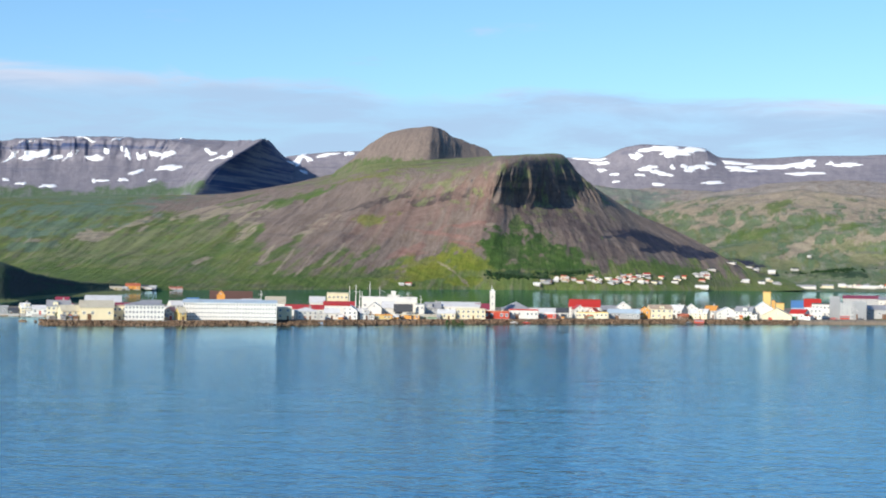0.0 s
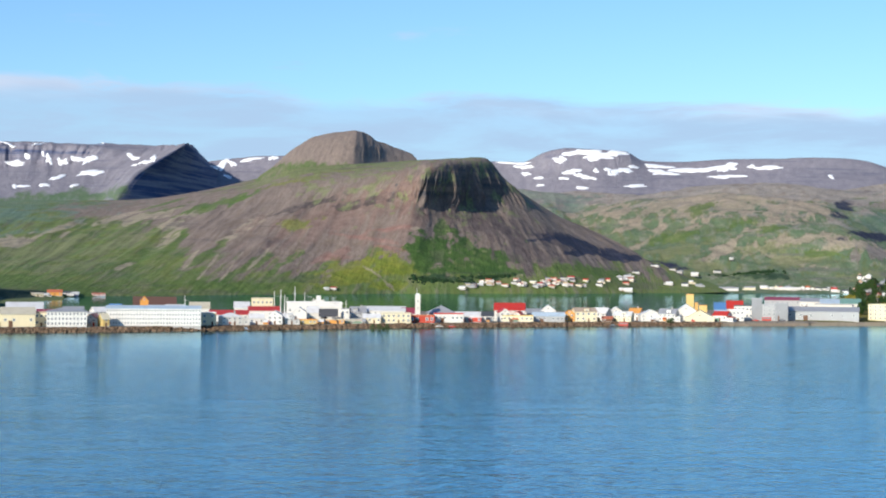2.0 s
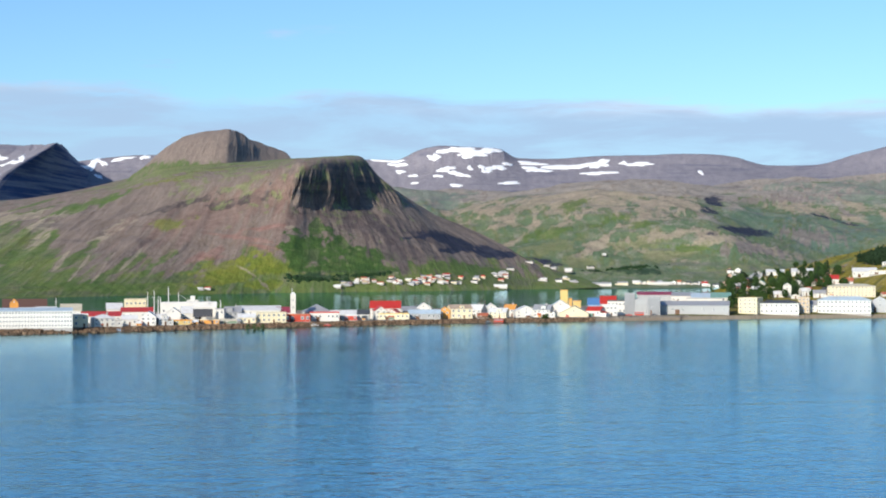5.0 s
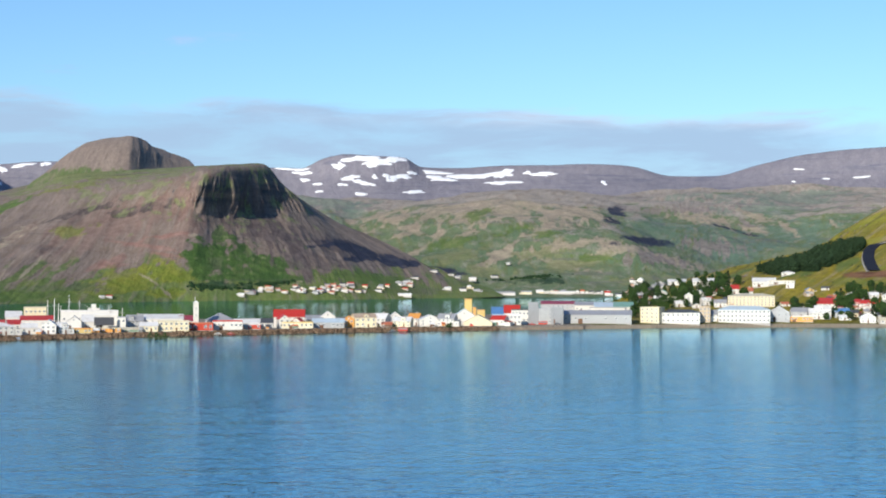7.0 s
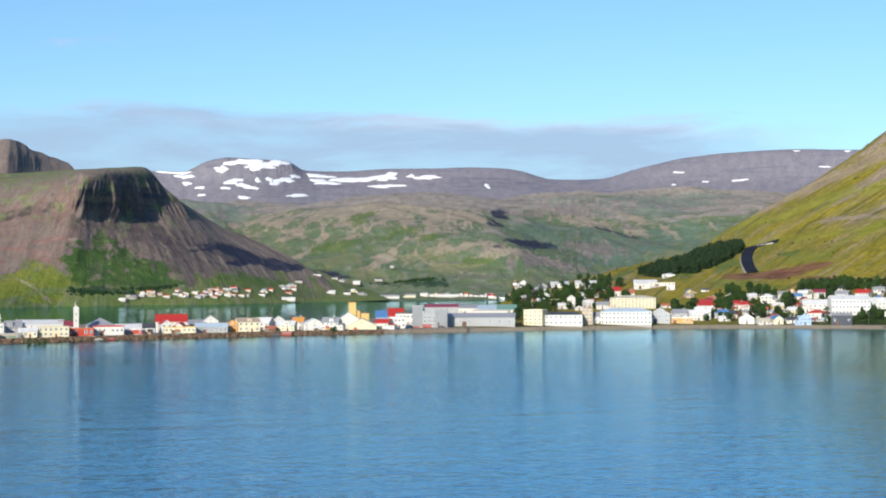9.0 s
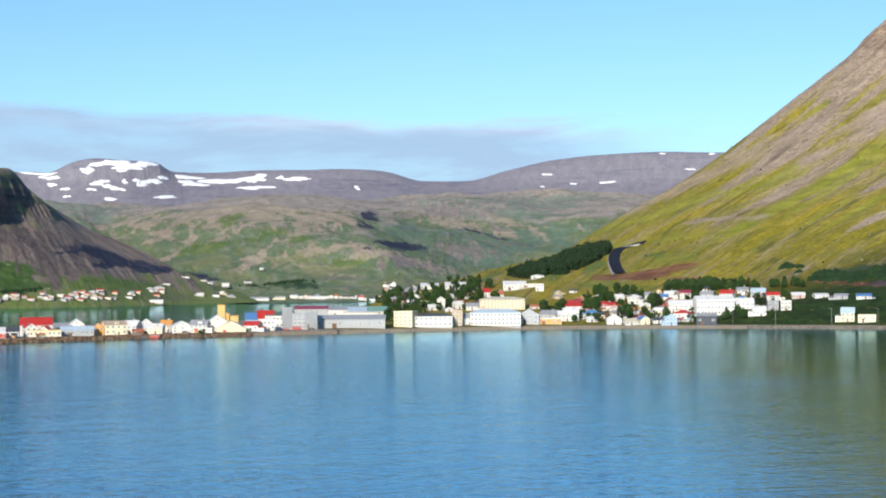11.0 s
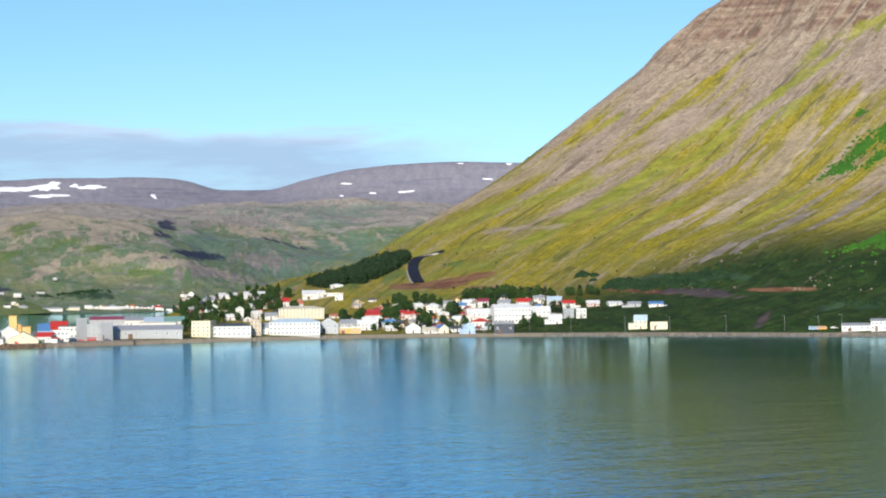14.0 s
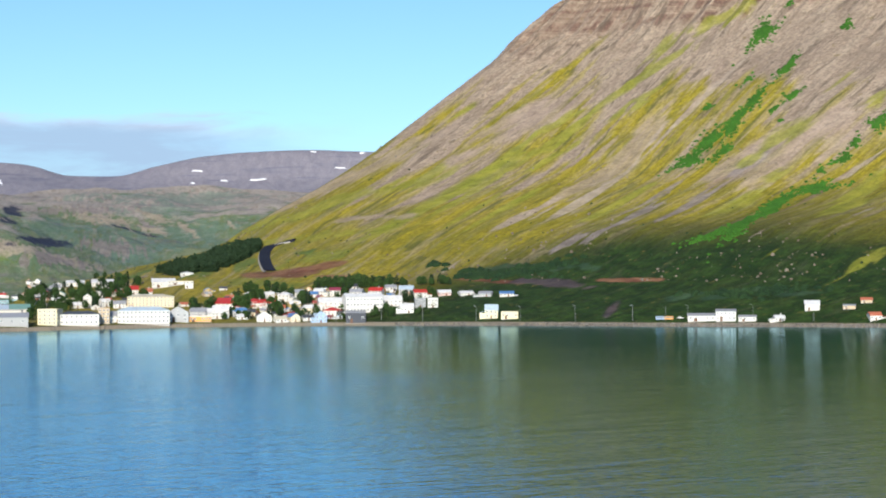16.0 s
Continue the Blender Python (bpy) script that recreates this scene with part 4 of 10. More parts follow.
TABLE_MOUNTAIN = (table_mountain_foot, table_mountain_low, table_mountain_mid, table_mountain_high, table_mountain_top, table_mountain_back)
summit_dome_foot = [(-265, 2938, 151), (-196, 2943, 165), (-141, 2947, 178), (-86.3, 2949, 189), (-31.2, 2960, 196), (4.1, 3060, 207), (41.8, 3160, 217), (104, 3258, 227)]
summit_dome_mid = [(-225, 3292, 166), (-167, 3296, 249), (-109, 3298, 290), (-50.4, 3280, 301), (-23.5, 3260, 302), (-3.5, 3320, 301), (32.6, 3400, 289), (85.1, 3499, 273)]
summit_dome_back = [(-220, 3493, 168), (-174, 3496, 241), (-115, 3498, 277), (-53.4, 3500, 290), (-20.0, 3500, 291), (3.8, 3500, 291), (34.3, 3550, 283), (77.9, 3599, 269)]
summit_dome_low = [tuple(a + (b - a) * k for a, b, k in zip(p, q, (0.5, 0.5, 0.62))) for p, q in zip(summit_dome_foot, summit_dome_mid)]
SUMMIT_DOME = (summit_dome_foot, summit_dome_low, summit_dome_mid, summit_dome_back)
left_range_foot = [(-1483, 3390, 144), (-1192, 3555, 154), (-981, 3671, 162), (-814, 3763, 170), (-678, 3790, 176), (-609, 3802, 181), (-549, 3659, 180), (-481, 3870, 190), (-425, 4229, 209), (-354, 4606, 248)]
left_range_low = [(-1685, 3847, 240), (-1343, 4001, 254), (-1094, 4086, 267), (-898, 4144, 276), (-717, 4159, 277), (-613, 4084, 261), (-530, 3813, 243), (-486, 3990, 252), (-436, 4298, 262), (-371, 4625, 262)]
left_range_mid = [(-1713, 3911, 290), (-1366, 4067, 310), (-1113, 4154, 322), (-913, 4212, 336), (-703, 4242, 336), (-557, 4233, 320), (-452, 3964, 313), (-445, 4096, 330), (-440, 4358, 318), (-414, 4601, 291)]
left_range_back = [(-1846, 4213, 314), (-1465, 4360, 333), (-1190, 4443, 345), (-975, 4496, 361), (-752, 4538, 361), (-573, 4463, 354), (-451, 4075, 331), (-450, 4176, 339), (-460, 4406, 348), (-459, 4577, 336)]
left_range_base = [(x * 0.99, y * 0.985, z - 60.0) for x, y, z in left_range_foot]
LEFT_RANGE = (left_range_base, left_range_foot, left_range_low, left_range_mid, left_range_back)
snow_range_foot = [(-516, 4269, 192), (-401, 4281, 194), (-329, 4287, 196), (-212, 4295, 200), (94.6, 4299, 205), (313, 4289, 208), (396, 4232, 207), (440, 4177, 205), (503, 4170, 206), (587, 4159, 207), (678, 4196, 210), (752, 4213, 211), (849, 4195, 212), (971, 4168, 213), (1124, 4130, 234)]
snow_range_low = [(-532, 4519, 282), (-426, 4530, 291), (-349, 4537, 293), (-226, 4544, 295), (99.0, 4549, 293), (346, 4537, 296), (418, 4481, 290), (465, 4426, 294), (527, 4399, 296), (611, 4388, 294), (699, 4425, 297), (766, 4465, 298), (873, 4466, 296), (1003, 4438, 297), (1195, 4390, 305)]
snow_range_mid = [(-529, 4620, 303), (-436, 4630, 327), (-358, 4636, 337), (-232, 4644, 344), (101, 4649, 335), (353, 4637, 334), (430, 4580, 329), (481, 4535, 353), (536, 4508, 363), (625, 4497, 359), (708, 4525, 357), (762, 4587, 339), (867, 4599, 336), (1017, 4568, 344), (1229, 4516, 347)]
snow_range_back = [(-551, 4819, 298), (-454, 4829, 317), (-373, 4836, 327), (-241, 4844, 329), (105, 4849, 326), (368, 4836, 329), (445, 4779, 327), (504, 4723, 349), (567, 4716, 365), (662, 4704, 361), (725, 4694, 358), (780, 4736, 337), (899, 4766, 333), (1054, 4734, 341), (1274, 4680, 343)]
SNOW_RANGE = (snow_range_foot, snow_range_low, snow_range_mid, snow_range_back)
far_ridge_foot = [(965, 4170, 214), (1064, 4146, 234), (1176, 4115, 234), (1245, 4095, 234), (1313, 4074, 233), (1435, 4032, 232), (1514, 4003, 232), (1631, 3957, 231), (1733, 3913, 230), (1879, 3845, 224), (2027, 3770, 221), (2238, 3648, 217)]
far_ridge_low = [(1026, 4433, 284), (1131, 4407, 304), (1250, 4375, 305), (1323, 4353, 295), (1403, 4328, 284), (1525, 4287, 283), (1592, 4209, 284), (1708, 4142, 288), (1814, 4096, 291), (1968, 4025, 292), (2122, 3945, 289), (2343, 3819, 284)]
far_ridge_mid = [(1055, 4559, 323), (1163, 4533, 345), (1301, 4496, 345), (1364, 4487, 337), (1445, 4472, 315), (1576, 4407, 314), (1652, 4346, 336), (1773, 4299, 364), (1883, 4251, 376), (2043, 4177, 384), (2203, 4095, 379), (2432, 3963, 369)]
far_ridge_back = [(1094, 4725, 319), (1206, 4698, 342), (1332, 4663, 343), (1410, 4640, 329), (1491, 4615, 309), (1626, 4569, 308), (1723, 4533, 331), (1849, 4484, 354), (1964, 4434, 368), (2130, 4357, 375), (2298, 4271, 371), (2537, 4134, 365)]
FAR_RIDGE = (far_ridge_foot, far_ridge_low, far_ridge_mid, far_ridge_back)
valley_hill_foot = [(171, 2394, -1.0), (244, 2388, -1.0), (321, 2409, -1.0), (415, 2425, -1.0), (539, 2441, -1.0), (651, 2466, -1.0), (739, 2493, -1.0), (821, 2520, -1.0), (939, 2585, -1.0), (1123, 2674, -1.0), (1291, 2597, 22.7), (1453, 2510, 24.2)]
valley_hill_low = [(216, 2641, 22.1), (278, 2635, 17.7), (343, 2577, 17.1), (439, 2563, 18.1), (571, 2588, 18.9), (689, 2611, 17.8), (791, 2634, 14.9), (877, 2659, 14.8), (1016, 2769, 21.9), (1229, 2900, 47.6), (1402, 2821, 47.6), (1578, 2726, 44.1)]
valley_hill_mid = [(256, 2889, 50.6), (319, 2882, 52.7), (371, 2826, 60.2), (462, 2812, 70.0), (606, 2836, 80.6), (730, 2807, 80.7), (825, 2780, 78.7), (935, 2851, 67.0), (1109, 3055, 75.2), (1306, 3139, 88.3), (1513, 3045, 87.6), (1704, 2942, 83.9)]
valley_hill_high = [(313, 3285, 86.6), (362, 3129, 114), (411, 3173, 131), (500, 3211, 157), (667, 3232, 173), (820, 3196, 172), (893, 3125, 156), (1028, 3188, 133), (1218, 3388, 146), (1410, 3421, 152), (1647, 3313, 153), (1855, 3202, 143)]
valley_hill_top = [(326, 3686, 162), (400, 3678, 181), (457, 3672, 175), (569, 3656, 194), (748, 3624, 202), (920, 3584, 202), (1022, 3556, 197), (1150, 3569, 193), (1302, 3623, 197), (1487, 3606, 200), (1736, 3492, 200), (1955, 3374, 197)]
valley_hill_back = [(309, 4138, 255), (398, 4181, 237), (497, 4170, 230), (645, 4150, 235), (849, 4113, 242), (1044, 4068, 245), (1167, 4035, 244), (1289, 3997, 244), (1421, 3952, 246), (1601, 3883, 255), (1870, 3761, 260), (2106, 3634, 254)]
hollow = (6, 24, 34, 30, 16, 8, 10, 14, 8, 0, 0, 0)
valley_hill_dip = [(p[0] + (q[0] - p[0]) * 0.4, p[1] + (q[1] - p[1]) * 0.4, p[2] + (q[2] - p[2]) * 0.4 - d) for p, q, d in zip(valley_hill_high, valley_hill_top, hollow)]
VALLEY_HILL = (valley_hill_foot, valley_hill_low, valley_hill_mid, valley_hill_high, valley_hill_dip, valley_hill_top, valley_hill_back)
left_spur_foot = [(-608, 1205, -1.0), (-432, 1173, -1.0), (-377, 1256, -1.0), (-328, 1230, -1.0), (-331, 1345, -1.0), (-328, 1478, -1.0), (-320, 1585, -1.0), (-305, 1684, -1.0)]
left_spur_low = [(-681, 1393, 102), (-455, 1250, 41.9), (-393, 1321, 25.7), (-342, 1288, 17.7), (-340, 1391, 13.2), (-337, 1520, 7.2), (-327, 1627, 4.2), (-313, 1726, 0.6)]
left_spur_mid = [(-770, 1572, 191), (-473, 1318, 71.6), (-405, 1376, 41.4), (-353, 1339, 27.7), (-349, 1437, 18.9), (-343, 1563, 10.8), (-331, 1670, 6.9), (-315, 1769, 1.7)]
left_spur_back = [(-855, 1808, 234), (-548, 1556, 65.6), (-477, 1642, 35.3), (-416, 1580, 22.4), (-406, 1671, 13.8), (-382, 1748, 4.6), (-360, 1814, 2.2), (-331, 1863, -2.5)]
left_spur_shore = [(x * 0.91, y * 0.91, -1.0) for x, y, z in left_spur_foot]
left_spur_foot = [(x, y, 1.4) for x, y, z in left_spur_foot]
LEFT_SPUR = (left_spur_shore, left_spur_foot, left_spur_low, left_spur_mid, left_spur_back)
right_mountain_foot = [(257, 993, -1.0), (286, 995, -1.0), (314, 1000, -1.0), (325, 1004, -1.0), (347, 1003, -1.0), (369, 1003, -1.0), (408, 1005, -1.0), (471, 986, -1.0), (529, 953, -1.0), (586, 904, -1.0), (648, 835, -1.0), (708, 772, -1.0), (781, 682, -1.0), (879, 550, -1.0)]
right_mountain_bank = [(261, 1009, 2.2), (291, 1010, 2.2), (318, 1015, 2.2), (330, 1019, 2.2), (352, 1018, 2.2), (375, 1018, 2.2), (414, 1020, 2.2), (478, 1001, 2.2), (537, 967, 2.2), (594, 917, 2.2), (657, 848, 2.2), (718, 784, 2.2), (793, 693, 2.2), (893, 559, 2.2)]
right_mountain_low = [(350, 1231, 10.6), (389, 1240, 17.7), (439, 1277, 22.9), (504, 1328, 33.0), (543, 1344, 38.8), (547, 1310, 41.4), (574, 1200, 37.0), (617, 1076, 32.1), (654, 994, 29.8), (702, 924, 29.5), (756, 840, 29.2), (806, 763, 29.0), (875, 667, 28.6), (962, 534, 28.1)]
right_mountain_mid = [(439, 1434, 17.4), (478, 1422, 30.5), (534, 1455, 42.8), (604, 1503, 52.5), (658, 1524, 65.2), (668, 1498, 78.1), (688, 1299, 77.2), (719, 1143, 68.5), (747, 1040, 66.2), (789, 957, 64.5), (844, 867, 62.8), (894, 785, 61.2), (963, 682, 59.3), (1046, 546, 56.7)]
right_mountain_high = [(491, 1575, 14.7), (534, 1561, 27.4), (592, 1572, 41.3), (666, 1586, 53.1), (866, 1635, 126), (817, 1536, 156), (848, 1357, 151), (872, 1196, 127), (904, 1095, 122), (957, 1008, 118), (1011, 909, 114), (1061, 818, 110), (1120, 699, 105), (1198, 554, 99.1)]
right_mountain_top = [(962, 1731, 65.4), (962, 1731, 72.1), (968, 1727, 75.5), (990, 1726, 85.8), (1112, 1638, 273), (991, 1521, 282), (1057, 1419, 292), (1140, 1308, 301), (1236, 1196, 318), (1348, 1069, 347), (1397, 952, 332), (1432, 840, 316), (1481, 704, 297), (1543, 555, 278)]
right_mountain_back = [(1032, 1771, 80.3), (1032, 1771, 87.3), (1035, 1769, 90.8), (1055, 1769, 102), (1185, 1673, 309), (1064, 1514, 343), (1123, 1445, 371), (1219, 1325, 373), (1310, 1220, 393), (1394, 1091, 406), (1444, 971, 388), (1480, 857, 369), (1530, 717, 347), (1593, 565, 324)]
RIGHT_MOUNTAIN = (right_mountain_foot, right_mountain_bank, [tuple(a + (b - a) * 0.12 for a, b in zip(p, q)) for p, q in zip(right_mountain_bank, right_mountain_low)], right_mountain_low, right_mountain_mid, right_mountain_high, right_mountain_top, right_mountain_back)
spit_foot = [(-316, 901, -1.0), (-222, 919, -1.0), (-197, 827, -1.0), (-185, 808, -1.0), (-129, 828, -1.0), (-65.2, 864, -1.0), (5.5, 906, -1.0), (69.5, 937, -1.0), (137, 965, -1.0), (206, 979, -1.0), (265, 991, -1.0), (256, 991, -1.0), (281, 1003, -1.0), (328, 1034, -1.0)]
spit_low = [(-331, 944, 2.0), (-225, 929, 2.0), (-198, 838, 2.0), (-187, 819, 2.1), (-130, 839, 2.1), (-66.1, 875, 2.1), (5.6, 917, 2.1), (70.3, 948, 2.1), (139, 976, 2.1), (208, 989, 2.1), (268, 1002, 2.1), (259, 1003, 2.1), (285, 1015, 2.1), (332, 1046, 2.1)]
spit_mid = [(-358, 1019, 2.0), (-256, 1059, 2.0), (-258, 1090, 2.0), (-255, 1121, 2.0), (-177, 1136, 2.0), (-88.3, 1167, 2.0), (7.1, 1190, 2.0), (90.0, 1217, 2.0), (179, 1257, 2.0), (273, 1302, 2.0), (374, 1401, 2.0), (416, 1545, 2.0), (498, 1625, 2.0), (590, 1594, 2.0)]
spit_back = [(-374, 1066, -1.0), (-270, 1118, -1.0), (-272, 1148, -1.0), (-272, 1199, -1.0), (-191, 1225, -1.0), (-95.1, 1256, -1.0), (7.6, 1280, -1.0), (96.6, 1306, -1.0), (191, 1346, -1.0), (292, 1390, -1.0), (403, 1507, -1.0), (494, 1835, -1.0), (615, 2008, -1.0), (764, 2063, -1.0)]


def between(one, two, share):
    return [tuple(a + (b - a) * share for a, b in zip(p, q)) for p, q in zip(one, two)]


SPIT = (spit_foot, spit_low, between(spit_low, spit_mid, 0.08), between(spit_low, spit_mid, 0.3), spit_mid, spit_back)

def disc(name, radius, z, mat):
    bm = bmesh.new()
    rings, seg = (60, 300, 700, 1200, 2000, 3200, radius), 96
    mid = bm.verts.new((0, 0, z))
    last = None
    for r in rings:
        ring = [bm.verts.new((r * math.cos(2 * math.pi * k / seg), r * math.sin(2 * math.pi * k / seg), z)) for k in range(seg)]
        for k in range(seg):
            a, c = ring[k], ring[(k + 1) % seg]
            bm.faces.new((mid, a, c) if last is None else (last[k], a, c, last[(k + 1) % seg]))
        last = ring
    me = bpy.data.meshes.new(name)
    bm.to_mesh(me), bm.free()
    me.materials.append(mat)
    return new(name, me)


tagged(disc("ground", 4990, -3.0, MAT["bed"]), "dark bed of the fjord under the water", "ground", kind="structure")
tagged(disc("water", 4990, 0.0, MAT["water"]), "calm blue rippled fjord water mirroring town and mountains", "water", kind="structure")

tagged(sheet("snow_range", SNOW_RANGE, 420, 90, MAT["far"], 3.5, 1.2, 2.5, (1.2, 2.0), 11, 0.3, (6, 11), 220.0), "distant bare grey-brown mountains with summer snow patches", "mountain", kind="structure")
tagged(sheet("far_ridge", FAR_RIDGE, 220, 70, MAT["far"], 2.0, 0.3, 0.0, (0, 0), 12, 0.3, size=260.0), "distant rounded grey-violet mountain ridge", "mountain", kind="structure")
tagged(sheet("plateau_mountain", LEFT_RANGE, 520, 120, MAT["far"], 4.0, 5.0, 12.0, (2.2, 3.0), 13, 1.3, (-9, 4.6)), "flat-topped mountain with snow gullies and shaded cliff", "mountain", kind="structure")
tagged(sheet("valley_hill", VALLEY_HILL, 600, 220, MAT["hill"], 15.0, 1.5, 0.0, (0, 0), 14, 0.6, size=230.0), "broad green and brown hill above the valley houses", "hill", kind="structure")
tagged(sheet("dome_summit", SUMMIT_DOME, 220, 70, MAT["dome"], 4.0, 1.5, 2.0, (0.6, 1.4), 15, 0.3), "rounded bare brown summit above the plateau", "mountain", kind="structure")
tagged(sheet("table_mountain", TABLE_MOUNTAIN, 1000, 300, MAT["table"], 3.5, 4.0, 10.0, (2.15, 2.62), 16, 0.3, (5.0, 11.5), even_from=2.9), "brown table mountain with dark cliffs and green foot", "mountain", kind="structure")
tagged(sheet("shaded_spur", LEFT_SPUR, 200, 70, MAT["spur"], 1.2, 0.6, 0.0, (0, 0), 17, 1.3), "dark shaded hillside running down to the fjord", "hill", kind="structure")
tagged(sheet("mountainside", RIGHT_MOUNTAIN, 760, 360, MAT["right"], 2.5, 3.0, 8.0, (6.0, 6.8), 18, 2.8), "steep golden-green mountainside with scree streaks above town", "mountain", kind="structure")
tagged(sheet("spit", SPIT, 500, 60, MAT["town"], 0.4, 0.0, 0.0, (0, 0), 19, 0.3), "low gravel spit of land carrying the town", "ground", kind="structure")

# ---- helpers for things ----
from mathutils.bvhtree import BVHTree

_v, _f = [], []
for pts, quads in LAND:
    _f += (quads + len(_v)).tolist()
    _v += pts.tolist()
GROUND = BVHTree.FromPolygons(_v, _f)
del _v, _f


def ground_at(x, y):
    hit = GROUND.ray_cast(Vector((x, y, 900.0)), Vector((0, 0, -1)))[0]
    return max(hit.z, 0.0) if hit else 0.0


def empty(name, m):
    ob = new(name)
    ob.empty_display_size = 2.0
    ob.matrix_world = m
    return ob


def mesh_of(bm, name, *mats):
    me = bpy.data.meshes.new(name)
    bm.to_mesh(me), bm.free()
    for m in mats:
        me.materials.append(m)
    return me


def part(name, me, parent, m=None, label=""):
    """Links a mesh, or a bmesh's mesh, as one part under a thing or a part."""
    ob = new(name, me)
    ob.parent = parent
    if m is not None:
        ob.matrix_basis = m
    return tagged(ob, label)


def box(bm, x0, x1, y0, y1, z0, z1, mat=0):
    v = [bm.verts.new(p) for p in ((x0, y0, z0), (x1, y0, z0), (x1, y1, z0), (x0, y1, z0), (x0, y0, z1), (x1, y0, z1), (x1, y1, z1), (x0, y1, z1))]
    for q in ((3, 2, 1, 0), (4, 5, 6, 7), (0, 1, 5, 4), (1, 2, 6, 5), (2, 3, 7, 6), (3, 0, 4, 7)):
        bm.faces.new([v[k] for k in q]).material_index = mat
    return v


def paint(name, r, g, b, rough=0.7, stain=0.25, scale=0.25):
    """Painted wall: rain streaks, faint patches and grain."""
    m, n, s = material(name, rough)
    pos = n.add("ShaderNodeNewGeometry").outputs["Position"]
    streaks = n.noise(n.mapped(pos, (1.0, 1.0, 0.12)), scale * 3, 4.0, 0.6)
    patches = n.noise(pos, scale, 4.0, 0.55)
    info = n.add("ShaderNodeObjectInfo").outputs["Random"]
    dirt = n.math("ADD", n.math("MULTIPLY", n.step(streaks, 0.45, 0.75), stain * 0.6), n.math("MULTIPLY", n.step(patches, 0.4, 0.7), stain * 0.6))
    col = n.mix(dirt, rgb(r, g, b), rgb(r * 0.55, g * 0.53, b * 0.5))
    col = n.mix(n.math("MULTIPLY", info, 0.5), col, rgb(r * 0.78, g * 0.76, b * 0.70))
    n.put(s, "Base Color", col)
    bump(n, s, streaks, 0.15, 0.05)
    return m


def sheet_metal(name, r, g, b, rough=0.45, rust=0.2):
    """Corrugated roof sheets: ribs, faded patches, rust."""
    m, n, s = material(name, rough)
    co = n.add("ShaderNodeTexCoord").outputs["Object"]
    ribs = n.add("ShaderNodeTexWave", {"Vector": co, "Scale": 1.2, "Distortion": 0.2}).outputs[1]
    fade = n.noise(co, 0.3, 4.0, 0.6)
    n.put(s, "Base Color", n.mix(n.math("MULTIPLY", n.step(fade, 0.42, 0.72), rust + 0.2), rgb(r, g, b), rgb(r * 0.6 + 0.03, g * 0.55 + 0.02, b * 0.5 + 0.01)))
    n.put(s, "Specular IOR Level", 0.35)
    bump(n, s, ribs, 0.4, 0.04)
    return m


WALL = {k: paint("wall_" + k, *c) for k, c in dict(
    white=(0.68, 0.665, 0.62), cream=(0.74, 0.65, 0.44), yellow=(0.62, 0.46, 0.18), orange=(0.70, 0.34, 0.09), grey=(0.27, 0.28, 0.29), pale_grey=(0.40, 0.41, 0.42),
    red=(0.50, 0.07, 0.045), tan=(0.56, 0.44, 0.30), blue=(0.30, 0.42, 0.58), dark=(0.07, 0.075, 0.09), brown=(0.16, 0.09, 0.06), pink=(0.62, 0.40, 0.36), green=(0.20, 0.30, 0.22)).items()}
ROOF = {k: sheet_metal("roof_" + k, *c) for k, c in dict(
    white=(0.66, 0.66, 0.65), grey=(0.30, 0.31, 0.33), pale_blue=(0.42, 0.52, 0.60), dark=(0.06, 0.065, 0.075), red=(0.46, 0.035, 0.025), rust=(0.46, 0.14, 0.07), brown=(0.13, 0.07, 0.05),
    tan=(0.44, 0.34, 0.25), blue=(0.08, 0.20, 0.42), green=(0.16, 0.30, 0.26), cream=(0.56, 0.51, 0.38), orange=(0.60, 0.28, 0.07), yellow=(0.62, 0.46, 0.16), maroon=(0.26, 0.04, 0.07)).items()}
m, n, b = material("window_glass", 0.08)
n.put(b, "Base Color", rgb(0.19, 0.205, 0.22)), n.put(b, "Specular IOR Level", 0.8)
GLASS = m
FRAME = paint("window_frame_paint", 0.74, 0.74, 0.71, 0.6, 0.1)
CONCRETE = paint("concrete", 0.40, 0.39, 0.37, 0.9, 0.4)
STEEL = sheet_metal("galvanised_steel", 0.55, 0.56, 0.57, 0.4, 0.05)
DOOR = {"dark": WALL["brown"], "red": WALL["red"], "blue": WALL["blue"], "white": FRAME}

PANES = {}


def window_mesh(w, h):
    """A window frame of four bars round an opening, and its pane set back in it."""
    key = (round(w, 1), round(h, 1))
    if key not in PANES:
        w, h = key
        t = min(0.12, 0.12 * w)
        bm = bmesh.new()
        box(bm, -w / 2, w / 2, -0.07, 0.03, -h / 2, -h / 2 + t), box(bm, -w / 2, w / 2, -0.07, 0.03, h / 2 - t, h / 2)
        box(bm, -w / 2, -w / 2 + t, -0.07, 0.03, -h / 2 + t, h / 2 - t), box(bm, w / 2 - t, w / 2, -0.07, 0.03, -h / 2 + t, h / 2 - t)
        f = mesh_of(bm, "window", FRAME)
        bm = bmesh.new()
        box(bm, -w / 2 + t, w / 2 - t, -0.03, 0.0, -h / 2 + t, h / 2 - t)
        PANES[key] = (f, mesh_of(bm, "pane", GLASS))
    return PANES[key]


def add_window(parent, x, y, z, turn, w, h):
    f, p = window_mesh(w, h)
    ob = part("window", f, parent, pose(x, y, z, 0, 0, turn))
    part("pane", p, ob)


